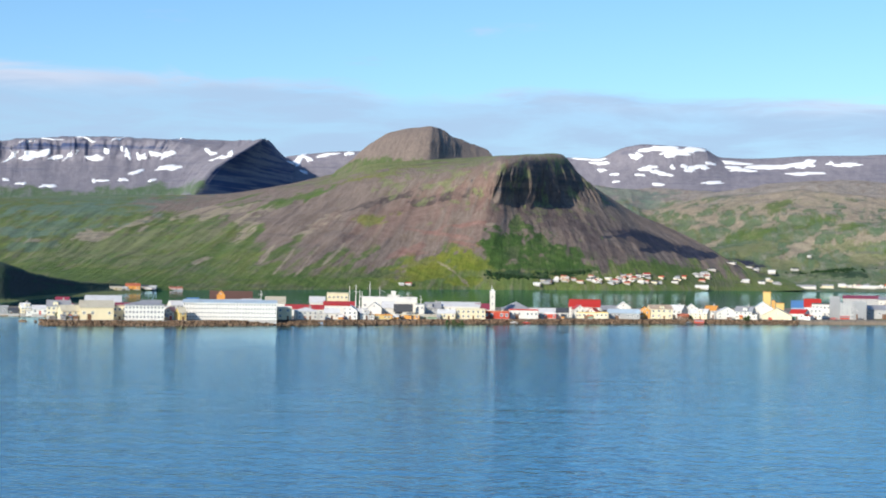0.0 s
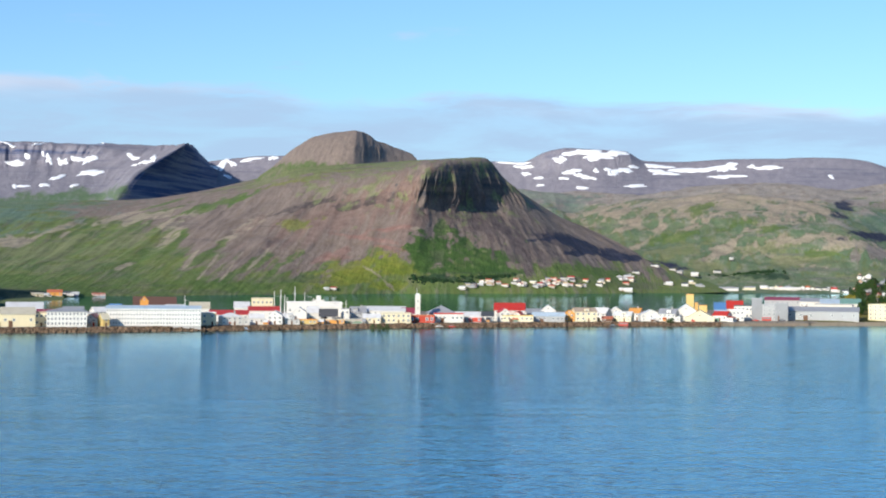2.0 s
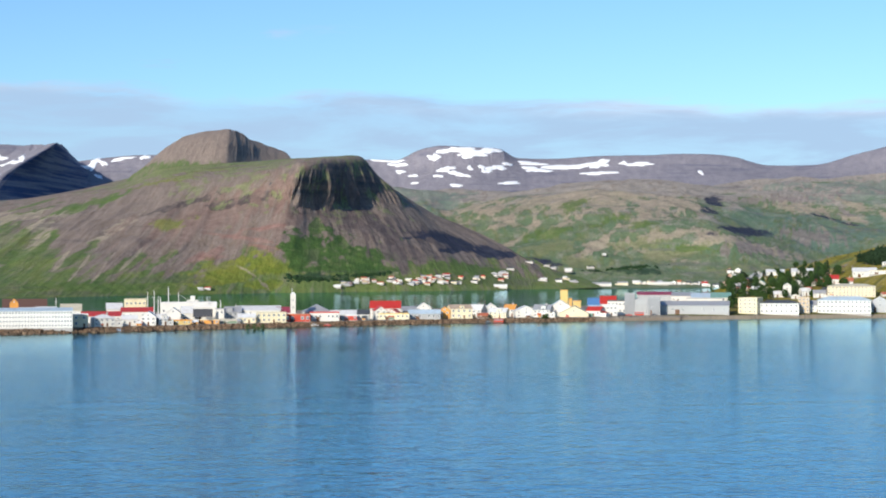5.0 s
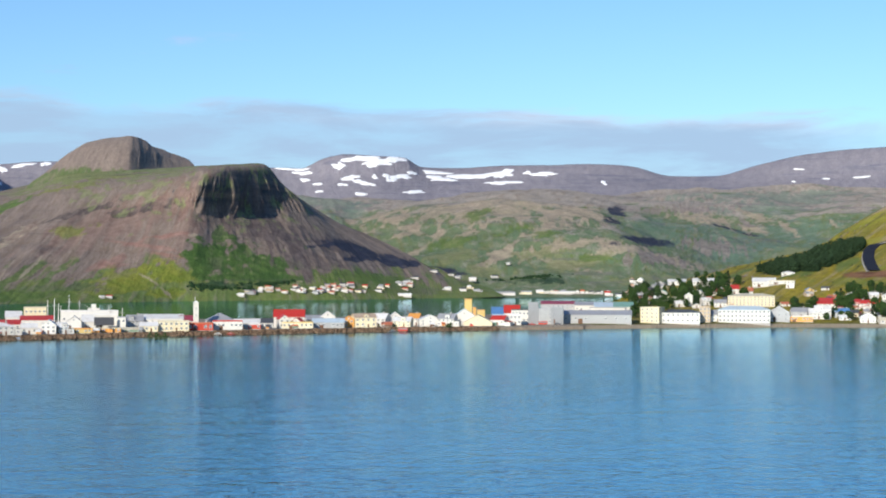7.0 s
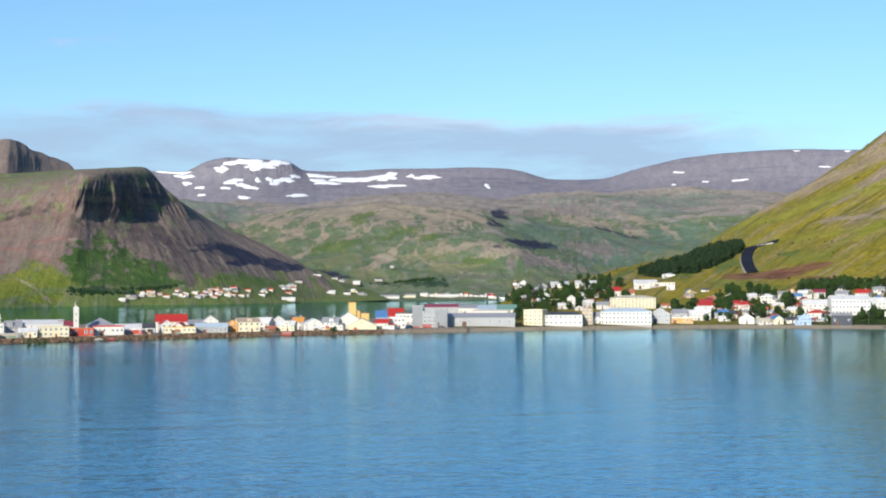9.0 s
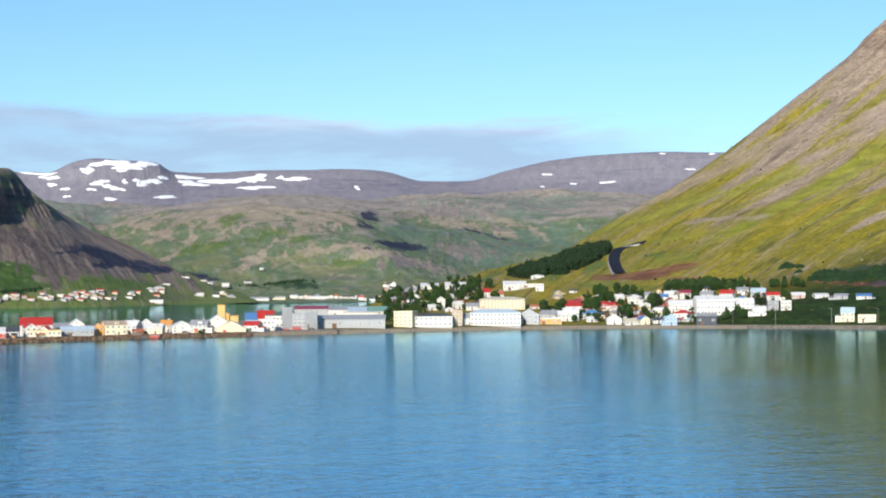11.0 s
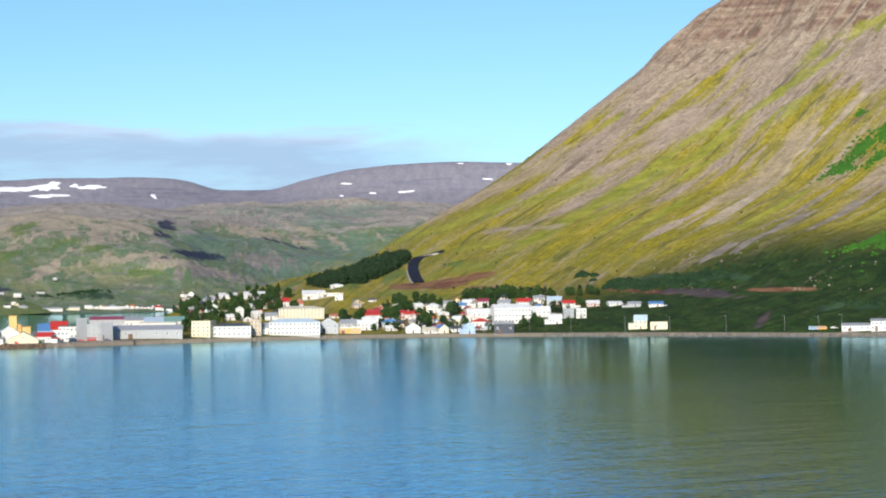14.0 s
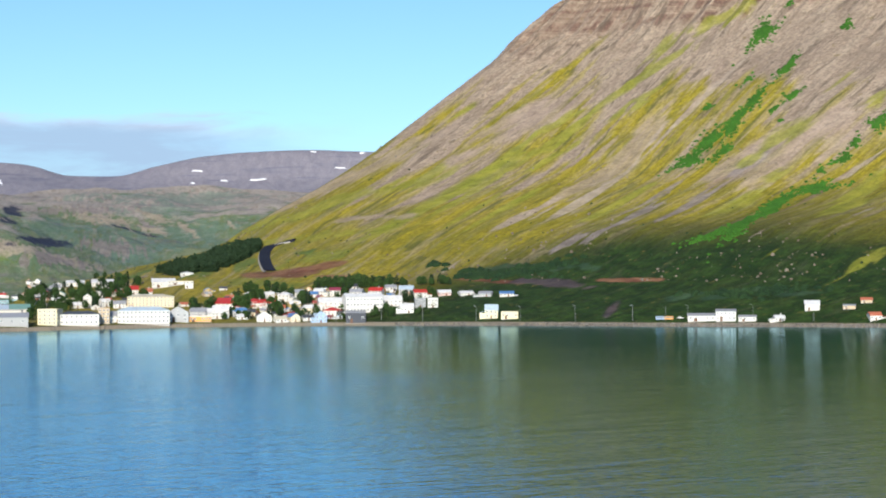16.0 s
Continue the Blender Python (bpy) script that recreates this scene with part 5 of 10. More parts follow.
def roof_mesh(kind, w, d, z, rise, mat, over=0.35, trim=None):
    """A roof of real thickness on walls w x d that end at z."""
    bm = bmesh.new()
    a, c, t = w / 2 + over, d / 2 + over, 0.22
    if kind == "flat":
        box(bm, -w / 2 - 0.12, w / 2 + 0.12, -d / 2 - 0.12, d / 2 + 0.12, z, z + 0.18)
        box(bm, -w / 2 - 0.15, w / 2 + 0.15, -d / 2 - 0.15, -d / 2 + 0.1, z + 0.18, z + 0.5)
        box(bm, -w / 2 - 0.15, w / 2 + 0.15, d / 2 - 0.1, d / 2 + 0.15, z + 0.18, z + 0.5)
        box(bm, -w / 2 - 0.15, -w / 2 + 0.1, -d / 2 + 0.1, d / 2 - 0.1, z + 0.18, z + 0.5)
        box(bm, w / 2 - 0.1, w / 2 + 0.15, -d / 2 + 0.1, d / 2 - 0.1, z + 0.18, z + 0.5)
    elif kind == "shed":
        for lo, hi in ((0.0, t),):
            v = [bm.verts.new(p) for p in ((-a, -c, z + lo), (a, -c, z + lo), (a, c, z + rise + lo), (-a, c, z + rise + lo), (-a, -c, z + hi), (a, -c, z + hi), (a, c, z + rise + hi), (-a, c, z + rise + hi))]
            for q in ((3, 2, 1, 0), (4, 5, 6, 7), (0, 1, 5, 4), (1, 2, 6, 5), (2, 3, 7, 6), (3, 0, 4, 7)):
                bm.faces.new([v[k] for k in q])
    else:
        if kind == "hip":
            r = max(a - c, 0.3)
            ridge = ((-r, 0), (r, 0)) if a >= c else ((0, -(c - a)), (0, c - a))
        elif kind == "front":
            ridge = ((0, -c), (0, c))
        else:
            ridge = ((-a, 0), (a, 0))
        drop = rise * over / (min(d, w) / 2)
        low, hig = [], []
        for o, lst in ((0.0, low), (t, hig)):
            lst += [bm.verts.new(p) for p in ((-a, -c, z - drop + o), (a, -c, z - drop + o), (a, c, z - drop + o), (-a, c, z - drop + o))]
            lst += [bm.verts.new((x, y, z + rise + o)) for x, y in ridge]
        if kind == "front" or (kind == "hip" and a < c):
            faces = ((0, 4, 5, 3), (1, 2, 5, 4), (0, 1, 4), (2, 3, 5))
        else:
            faces = ((0, 1, 5, 4), (2, 3, 4, 5), (1, 2, 5), (3, 0, 4))
        if kind != "hip":
            faces = faces[:2]
        for q in faces:
            bm.faces.new([hig[k] for k in q]), bm.faces.new([low[k] for k in reversed(q)])
        for k in range(4):
            j = (k + 1) % 4
            bm.faces.new((low[k], low[j], hig[j], hig[k])) if kind == "hip" else None
        if kind != "hip":
            for e in ((0, 1), (2, 3), (0, 4), (4, 1), (3, 5), (5, 2)) if kind == "front" else ((0, 1), (2, 3), (0, 4), (4, 3), (1, 5), (5, 2)):
                if e in ((0, 1), (2, 3)) and kind == "front":
                    continue
                bm.faces.new((low[e[0]], low[e[1]], hig[e[1]], hig[e[0]]))
            if kind == "front":
                bm.faces.new((low[1], low[2], hig[2], hig[1])), bm.faces.new((low[3], low[0], hig[0], hig[3]))
    bmesh.ops.recalc_face_normals(bm, faces=bm.faces)
    return mesh_of(bm, "roof", mat)


def wall_mesh(kind, w, d, h, rise, mat, base=1.5):
    """Walls with their gables, reaching a little into the ground."""
    bm = bmesh.new()
    a, c = w / 2, d / 2
    if kind in ("gable", "front", "shed"):
        lo = [bm.verts.new(p) for p in ((-a, -c, -base), (a, -c, -base), (a, c, -base), (-a, c, -base))]
        if kind == "shed":
            up = [bm.verts.new(p) for p in ((-a, -c, h), (a, -c, h), (a, c, h + rise), (-a, c, h + rise))]
        else:
            up = [bm.verts.new(p) for p in ((-a, -c, h), (a, -c, h), (a, c, h), (-a, c, h))]
        ridge = {"gable": ((1, 2), (3, 0)), "front": ((0, 1), (2, 3))}.get(kind, ())
        for k in range(4):
            j = (k + 1) % 4
            if (k, j) in ridge:
                p = (up[k].co + up[j].co) / 2
                bm.faces.new((lo[k], lo[j], up[j], bm.verts.new((p.x, p.y, h + rise - 0.02)), up[k]))
            else:
                bm.faces.new((lo[k], lo[j], up[j], up[k]))
        bm.faces.new(lo[::-1])
    else:
        box(bm, -a, a, -c, c, -base, h)
    box(bm, -a - 0.06, a + 0.06, -c - 0.06, c + 0.06, -base, 0.35, 1)
    return mesh_of(bm, "wall", mat, CONCRETE)


ROOF_WORD = {"gable": "pitched", "front": "gabled", "hip": "hipped", "flat": "flat", "shed": "sloping"}


def building(x, y, turn, w, d, h, rise, kind, wall, roof, storeys=2, cols=4, where="in the town", name="house", chimney=False, door="dark", side=None, group="houses of the town", z=None, win=(1.35, 1.4), fine=True):
    """One building: walls, roof, every window with its pane, a door and, where it has one, a chimney."""
    z = ground_at(x, y) if z is None else max(z, ground_at(x, y)) if y > 2000 else z
    luck = random.Random(int(x * 13 + y * 7))
    if name == "house" and kind != "flat" and w < 16:
        turn += luck.uniform(-16, 16)
    ob = empty(name, pose(x, y, z, 0, 0, turn))
    words = {"house": "house", "warehouse": "warehouse", "apartment_block": "apartment block", "hall": "hall", "shed": "shed", "tower": "tower"}
    tagged(ob, f"{wall.replace('_', ' ')} {words.get(name, name.replace('_', ' '))} with {roof.replace('_', ' ')} {ROOF_WORD[kind]} roof {where}", "house" if name == "house" else "building", group)
    part("wall", wall_mesh(kind, w, d, h, rise, WALL[wall]), ob)
    part("roof", roof_mesh(kind, w, d, h, rise, ROOF[roof]), ob)
    if storeys and cols:
        step = (h - 0.5) / storeys
        ww, wh = min(win[0], w / cols * 0.62), min(win[1], step * 0.55)
        for s in range(storeys):
            zz = 0.5 + step * (s + 0.55)
            for k in range(cols):
                xx = -w / 2 + w * (k + 0.5) / cols
                if s == 0 and k == cols // 2 and name != "apartment_block":
                    continue
                add_window(ob, xx, -d / 2, zz, 0, ww, wh)
            if side is None or side:
                for k in range(max(1, min(3, int(d / 4)))):
                    nside = max(1, min(3, int(d / 4)))
                    add_window(ob, w / 2, -d / 2 + d * (k + 0.5) / nside, zz, 90, ww, wh)
    if kind == "front" and h + rise > 5 and cols:
        add_window(ob, 0, -d / 2, h + rise * 0.35, 0, min(1.0, win[0]), min(1.0, win[1]))
    if name in ("house", "warehouse", "hall", "shed"):
        big = name != "house"
        bm = bmesh.new()
        dw, dh = (min(2.8, w * 0.12), min(3.2, h * 0.55)) if big else (1.0, 2.1)
        box(bm, -dw / 2, dw / 2, -0.10, 0.02, 0.0, dh)
        xx = 0.0 if cols % 2 and not big else (w * 0.5 / max(cols, 1) if not big else -w * 0.22)
        part("door", mesh_of(bm, "door", DOOR[door]), ob, pose(xx, -d / 2, 0.05))
    if name == "house" and kind in ("gable", "front", "hip") and luck.random() < 0.55:
        # a lower wing leaning on the house
        side_x, ww, dd, hh = luck.choice((-1, 1)), luck.uniform(2.6, 4.2), d * luck.uniform(0.45, 0.7), h * luck.uniform(0.5, 0.72)
        bm = bmesh.new()
        x0, x1 = (w / 2, w / 2 + ww) if side_x > 0 else (-w / 2 - ww, -w / 2)
        box(bm, x0, x1, -d / 2 + 0.4, -d / 2 + 0.4 + dd, -1.0, hh)
        wing = part("wing", mesh_of(bm, "wing", WALL[wall]), ob)
        bm = bmesh.new()
        v = box(bm, x0 - 0.2, x1 + 0.2, -d / 2 + 0.15, -d / 2 + 0.65 + dd, hh, hh + 0.18)
        for q in v:
            if (q.co.x < (x0 + x1) / 2) == (side_x > 0):
                q.co.z += min(1.2, h - hh - 0.2)
        part("wing_roof", mesh_of(bm, "wing_roof", ROOF[roof]), wing)
        add_window(wing, (x0 + x1) / 2, -d / 2 + 0.4, hh * 0.55, 0, 1.2, 1.0)
    if name == "house" and kind == "gable" and storeys > 1 and luck.random() < 0.3:
        bm = bmesh.new()
        box(bm, -1.3, 1.3, -d / 2 + 0.5, -0.3, h - 0.2, h + rise * 0.75)
        dormer = part("dormer", mesh_of(bm, "dormer", WALL[wall]), ob, pose(luck.uniform(-0.2, 0.2) * w, 0, 0))
        bm = bmesh.new()
        box(bm, -1.5, 1.5, -d / 2 + 0.25, -0.25, h + rise * 0.75, h + rise * 0.75 + 0.16)
        part("dormer_roof", mesh_of(bm, "dormer_roof", ROOF[roof]), dormer)
        add_window(dormer, 0, -d / 2 + 0.5, h + rise * 0.32, 0, 1.2, 0.9)
    if chimney or (name == "house" and kind in ("gable", "hip") and luck.random() < 0.4):
        bm = bmesh.new()
        box(bm, -0.4, 0.4, -0.4, 0.4, h + rise * 0.5, h + rise + 1.0), box(bm, -0.5, 0.5, -0.5, 0.5, h + rise + 1.0, h + rise + 1.15)
        part("chimney", mesh_of(bm, "chimney", CONCRETE), ob, pose(w * 0.2, 0.1, 0))
    return ob


def ground_stuff(name, c1, c2, c3, scale, rough=0.95, relief=0.4):
    m, n, b = material(name, rough)
    pos = n.add("ShaderNodeNewGeometry").outputs["Position"]
    big = n.noise(pos, scale, 4.0, 0.6)
    fine = n.noise(pos, scale * 7, 4.0, 0.65)
    col = n.mix(n.step(big, 0.35, 0.65), c1, c2)
    n.put(b, "Base Color", n.mix(n.step(fine, 0.5, 0.8), col, c3))
    bump(n, b, fine, relief, 1.0)
    return m


LYING = {
    "snow": (ground_stuff("old_snow", rgb(0.86, 0.88, 0.90), rgb(0.80, 0.82, 0.85), rgb(0.62, 0.62, 0.62), 0.03, 0.6), "patch of old summer snow on the mountain", 1.8),
    "lush_grass": (ground_stuff("lush_grass", rgb(0.028, 0.095, 0.010), rgb(0.04, 0.125, 0.013), rgb(0.02, 0.055, 0.010), 0.05), "bright green strip of lush grass on scree", 0.5),
    "olive_grass": (ground_stuff("olive_grass", rgb(0.20, 0.21, 0.02), rgb(0.26, 0.25, 0.03), rgb(0.12, 0.14, 0.03), 0.05), "yellow-green strip of dry grass on scree", 0.4),
    "dark_grass": (ground_stuff("dark_grass", rgb(0.045, 0.10, 0.02), rgb(0.06, 0.12, 0.025), rgb(0.09, 0.085, 0.045), 0.03), "deep green grass below the cliffs", 0.6),
    "dark_wood": (ground_stuff("birch_scrub", rgb(0.012, 0.032, 0.012), rgb(0.02, 0.045, 0.014), rgb(0.010, 0.02, 0.009), 0.08, relief=1.0), "dark birch scrub at the mountain's foot", 2.5),
    "bare_soil": (ground_stuff("bare_soil", rgb(0.20, 0.10, 0.055), rgb(0.26, 0.14, 0.08), rgb(0.12, 0.06, 0.04), 0.06), "bare red-brown earth at the road works", 0.5),
    "red_soil": (ground_stuff("red_soil", rgb(0.22, 0.10, 0.08), rgb(0.25, 0.12, 0.10), rgb(0.18, 0.10, 0.08), 0.04), "reddish track of bare soil on the slope", 0.5),
    "shade_and_gravel": (ground_stuff("shade_and_gravel", rgb(0.06, 0.045, 0.05), rgb(0.08, 0.06, 0.06), rgb(0.12, 0.09, 0.07), 0.08), "dark gravel bank of an earth barrier", 1.5),
    "shaded_rock": (ground_stuff("shaded_rock", rgb(0.11, 0.095, 0.10), rgb(0.14, 0.12, 0.12), rgb(0.08, 0.07, 0.075), 0.04, relief=1.0), "dark rock outcrop with a steep face", 5.0),
    "pale_scree": (ground_stuff("pale_scree", rgb(0.30, 0.24, 0.18), rgb(0.36, 0.30, 0.23), rgb(0.20, 0.15, 0.11), 0.1, relief=1.0), "pale stony runnel down the scree", 0.6),
}
_patch_seed = [100]


def scrub(kind, mid, a, b):
    """Low bushes strewn over a patch, thinner towards its edge."""
    mat, label, thick = LYING[kind]
    _patch_seed[0] += 1
    rnd = random.Random(_patch_seed[0])
    mid, a, b = Vector(mid), Vector(a), Vector(b)
    verts, faces = [], []
    size = 1.7 if kind == "lush_grass" else 3.2
    count = int(min(900, max(30, 3.2 * a.length * b.length / size ** 2)))
    for _ in range(count):
        r, th = abs(rnd.gauss(0, 0.52)), rnd.uniform(0, 6.283)
        lump = 1 + 0.35 * math.sin(3 * th + _patch_seed[0]) + 0.25 * math.sin(5 * th)
        hit, nrm, _, _ = GROUND.find_nearest(mid + a * (r * lump * math.cos(th)) + b * (r * lump * math.sin(th)))
        nrm = nrm if nrm.z > 0 else -nrm
        s = size * rnd.uniform(0.5, 1.4)
        turn = nrm.to_track_quat("Z", "Y").to_matrix()
        ring = [turn @ Vector((s * rnd.uniform(0.7, 1.3) * math.cos(k * 1.047), s * rnd.uniform(0.7, 1.3) * math.sin(k * 1.047), -0.3)) for k in range(6)]
        ring2 = [turn @ Vector((s * rnd.uniform(0.3, 0.8) * math.cos(k * 1.047 + 0.5), s * rnd.uniform(0.3, 0.8) * math.sin(k * 1.047 + 0.5), s * rnd.uniform(0.25, 0.5))) for k in range(6)]
        base = len(verts)
        verts += [(hit + v)[:] for v in ring + ring2] + [(hit + turn @ Vector((0, 0, s * 0.6)))[:]]
        for k in range(6):
            j = (k + 1) % 6
            faces += [(base + k, base + j, base + 6 + k), (base + j, base + 6 + j, base + 6 + k), (base + 6 + k, base + 6 + j, base + 12)]
    me = bpy.data.meshes.new(kind)
    me.from_pydata(verts, [], faces)
    me.materials.append(mat)
    return tagged(new("green_scrub" if kind == "lush_grass" else "birch_scrub", me), "bright green low scrub growing on scree" if kind == "lush_grass" else "dark birch scrub at the mountain's foot", "scrub", kind="stuff")


def patch(kind, mid, a, b):
    """A ragged sheet of snow, grass or soil that lies on the slope; a and b are its half axes."""
    if kind in ("lush_grass", "dark_wood"):
        return scrub(kind, mid, a, b)
    mat, label, thick = LYING[kind]
    _patch_seed[0] += 1
    rnd = random.Random(_patch_seed[0])
    mid, a, b = Vector(mid), Vector(a), Vector(b)
    seg = int(min(72, max(40, a.length / 2.2)))
    rings = (0.0, 0.3, 0.55, 0.78, 0.93, 1.0)
    ph = [(rnd.uniform(0, 6.28), rnd.uniform(0, 6.28)) for _ in range(9)]
    bm = bmesh.new()
    grid = []
    for r in rings:
        row = []
        for k in range(seg if r else 1):
            th = 2 * math.pi * k / seg
            wob = 1.0 + sum((0.55 if kind == "snow" else 0.42) / (j + 1.6) * math.sin((j + 2) * th + ph[j][0]) for j in range(9))
            wob = max(0.28, wob) ** 0.9
            p = mid + a * (r * wob * math.cos(th)) + b * (r * wob * math.sin(th))
            hit, nrm, _, _ = GROUND.find_nearest(p)
            if nrm.dot(-mid) < 0 and nrm.z < 0:
                nrm = -nrm
            if nrm.z < 0:
                nrm = -nrm
            edge = 1.0 if r < 0.9 else (0.55 if r < 1 else -0.35)
            if kind == "shaded_rock":
                side = 0.5 + 0.5 * math.cos(th) * min(1, r * 1.4)
                hit = hit + nrm * thick * (edge * (0.35 + 0.65 * side) + 0.5 * rnd.uniform(-1, 1) * (r < 0.95))
            else:
                hit = hit + nrm * (thick * edge + 0.15 * rnd.uniform(-1, 1))
            row.append(bm.verts.new(hit))
        grid.append(row)
    for i in range(1, len(rings)):
        for k in range(seg):
            j = (k + 1) % seg
            f = (grid[0][0], grid[1][k], grid[1][j]) if i == 1 else (grid[i - 1][k], grid[i][k], grid[i][j], grid[i - 1][j])
            face = bm.faces.new(f)
            face.smooth = kind != "shaded_rock"
    ob = new(kind if kind != "snow" else "snow_patch", mesh_of(bm, kind, mat))
    if kind == "snow":
        tagged(ob, label, "snow", "snow patches")
    else:
        tagged(ob, label, kind.split("_")[-1], kind="stuff")
    bmesh_fix = ob.data
    bmesh_fix.update()
    return ob


def tube(bm, p, q, r0, r1, seg=6, mat=0):
    p, q = Vector(p), Vector(q)
    turn = (q - p).to_track_quat("Z", "Y").to_matrix()
    ends = []
    for c, r in ((p, r0), (q, r1)):
        ends.append([bm.verts.new(c + turn @ Vector((r * math.cos(2 * math.pi * k / seg), r * math.sin(2 * math.pi * k / seg), 0))) for k in range(seg)])
    for k in range(seg):
        j = (k + 1) % seg
        bm.faces.new((ends[0][k], ends[0][j], ends[1][j], ends[1][k])).material_index = mat
    bm.faces.new(ends[1]).material_index = mat
    bm.faces.new(ends[0][::-1]).material_index = mat


def street_lamp(x, y, h):
    ob = empty("street_lamp", pose(x, y, ground_at(x, y), 0, 0, -40))
    tagged(ob, "slim grey steel street lamp beside the shore road", "lamp", "lamps along the shore road")
    bm = bmesh.new()
    tube(bm, (0, 0, -0.5), (0, 0, h), 0.11, 0.07)
    part("pole", mesh_of(bm, "pole", WALL["grey"]), ob)
    bm = bmesh.new()
    tube(bm, (0, 0, h - 0.1), (-1.4, 0, h + 0.15), 0.06, 0.05)
    part("arm", mesh_of(bm, "arm", STEEL), ob)
    bm = bmesh.new()
    box(bm, -2.1, -1.3, -0.16, 0.16, h + 0.08, h + 0.22)
    part("lamp_head", mesh_of(bm, "lamp_head", WALL["grey"]), ob)


def mast(x, y, h):
    ob = empty("mast", pose(x, y, ground_at(x, y)))
    tagged(ob, "tall white steel mast rising behind the harbour sheds", "mast", "masts in the harbour")
    bm = bmesh.new()
    tube(bm, (0, 0, -0.5), (0, 0, h), 0.34, 0.14, 8)
    part("pole", mesh_of(bm, "pole", FRAME), ob)
    bm = bmesh.new()
    tube(bm, (-1.3, 0, h * 0.78), (1.3, 0, h * 0.78), 0.09, 0.09)
    part("crosstree", mesh_of(bm, "crosstree", FRAME), ob)


# ---- the buildings ----
building(-252.3, 931.7, 13.5, 17.3, 10.0, 4.2, 0.5, 'flat', 'grey', 'grey', 1, 4, where='on the spit', name='warehouse', z=1.1)
building(-240.1, 930.6, 16.0, 5.9, 9.0, 2.0, 1.2, 'gable', 'dark', 'dark', 1, 2, where='on the spit', name='shed', z=1.3)
building(-233.4, 929.1, 14.0, 5.2, 8.0, 3.7, 2.3, 'gable', 'cream', 'white', 2, 3, where='on the spit', z=1.5)
building(-223.8, 924.7, 15.0, 8.4, 9.0, 3.1, 1.9, 'gable', 'white', 'white', 1, 3, where='on the spit', door='red', z=1.4)
building(-204.9, 887.6, 8.6, 12.3, 12.0, 5.1, 3.1, 'gable', 'cream', 'grey', 2, 5, where='on the spit')
building(-186.3, 833.0, 14.8, 11.0, 10.0, 4.4, 2.7, 'gable', 'cream', 'cream', 2, 4, where='on the spit')
building(-174.4, 837.6, 13.4, 16.4, 22.0, 6.4, 3.2, 'gable', 'cream', 'cream', 1, 4, where='on the spit', name='hall')
building(-199.3, 976.9, 10.3, 20.8, 24.0, 5.6, 3.4, 'gable', 'white', 'white', 0, 0, where='on the spit', name='warehouse')
building(-226.0, 989.0, 16.2, 7.6, 9.0, 4.9, 2.7, 'gable', 'white', 'maroon', 2, 3, where='on the spit')
building(-163.7, 841.4, 15.2, 6.7, 10.0, 7.0, 0.5, 'flat', 'cream', 'tan', 2, 3, where='on the spit')
building(-180.1, 950.1, 12.7, 13.4, 14.0, 3.5, 2.1, 'gable', 'pale_grey', 'maroon', 1, 4, where='on the spit', name='warehouse')
building(-150.3, 838.8, 10.4, 19.6, 14.0, 7.7, 1.6, 'hip', 'white', 'grey', 3, 11, where='by the harbour shore', name='apartment_block')
building(-172.1, 982.0, 10.5, 11.8, 14.0, 4.1, 2.5, 'gable', 'white', 'grey', 1, 4, where='on the spit', name='warehouse')
building(-138.9, 849.8, 7.4, 6.4, 10.0, 3.9, 2.3, 'front', 'white', 'rust', 2, 2, where='on the spit', door='red')
building(-132.5, 842.4, 12.3, 3.5, 8.0, 4.2, 2.4, 'gable', 'yellow', 'cream', 2, 1, where='on the spit', z=2.2)
building(-109.4, 857.4, 6.5, 47.6, 13.0, 9.0, 1.3, 'gable', 'white', 'pale_blue', 4, 32, where='along the harbour shore', name='apartment_block', win=(0.9, 1.0))
building(-83.2, 873.2, 6.9, 8.0, 10.0, 6.5, 0.5, 'flat', 'cream', 'white', 2, 2, where='on the spit')
building(-146.6, 1152.7, 7.8, 29.0, 24.0, 3.5, 6.0, 'gable', 'brown', 'brown', 1, 6, where='on the spit', name='hall')
building(-148.2, 1111.2, 9.6, 5.3, 6.0, 7.4, 3.0, 'front', 'orange', 'orange', 1, 1, where='on the spit', name='hall')
building(-156.8, 977.5, 12.6, 7.4, 10.0, 4.1, 2.5, 'gable', 'white', 'white', 2, 3, where='on the spit')
building(-158.6, 1055.2, 6.9, 7.9, 14.0, 6.1, 0.5, 'flat', 'blue', 'blue', 1, 3, where='on the spit', name='warehouse')
building(-127.8, 1012.0, 5.9, 9.3, 20.0, 4.3, 2.7, 'gable', 'white', 'white', 1, 3, where='on the spit', name='warehouse')
building(-116.4, 1013.3, 6.0, 11.7, 20.0, 4.6, 2.8, 'gable', 'white', 'white', 1, 3, where='on the spit', name='warehouse')
building(-100.9, 1004.9, 5.3, 11.9, 20.0, 5.7, 3.5, 'gable', 'white', 'cream', 1, 3, where='on the spit', name='warehouse')
building(-78.3, 944.8, 5.6, 21.8, 16.0, 4.1, 2.2, 'gable', 'white', 'red', 1, 6, where='on the spit', name='warehouse')
building(-61.4, 991.1, 2.6, 18.4, 16.0, 5.2, 2.2, 'gable', 'white', 'red', 1, 5, where='on the spit', name='warehouse')
building(-78.0, 1036.1, 4.5, 9.5, 18.0, 5.5, 3.4, 'gable', 'white', 'white', 1, 3, where='on the spit', name='hall')
building(-72.3, 881.8, 4.1, 11.1, 10.0, 4.6, 1.8, 'hip', 'white', 'white', 2, 4, where='by the harbour shore', chimney=True)
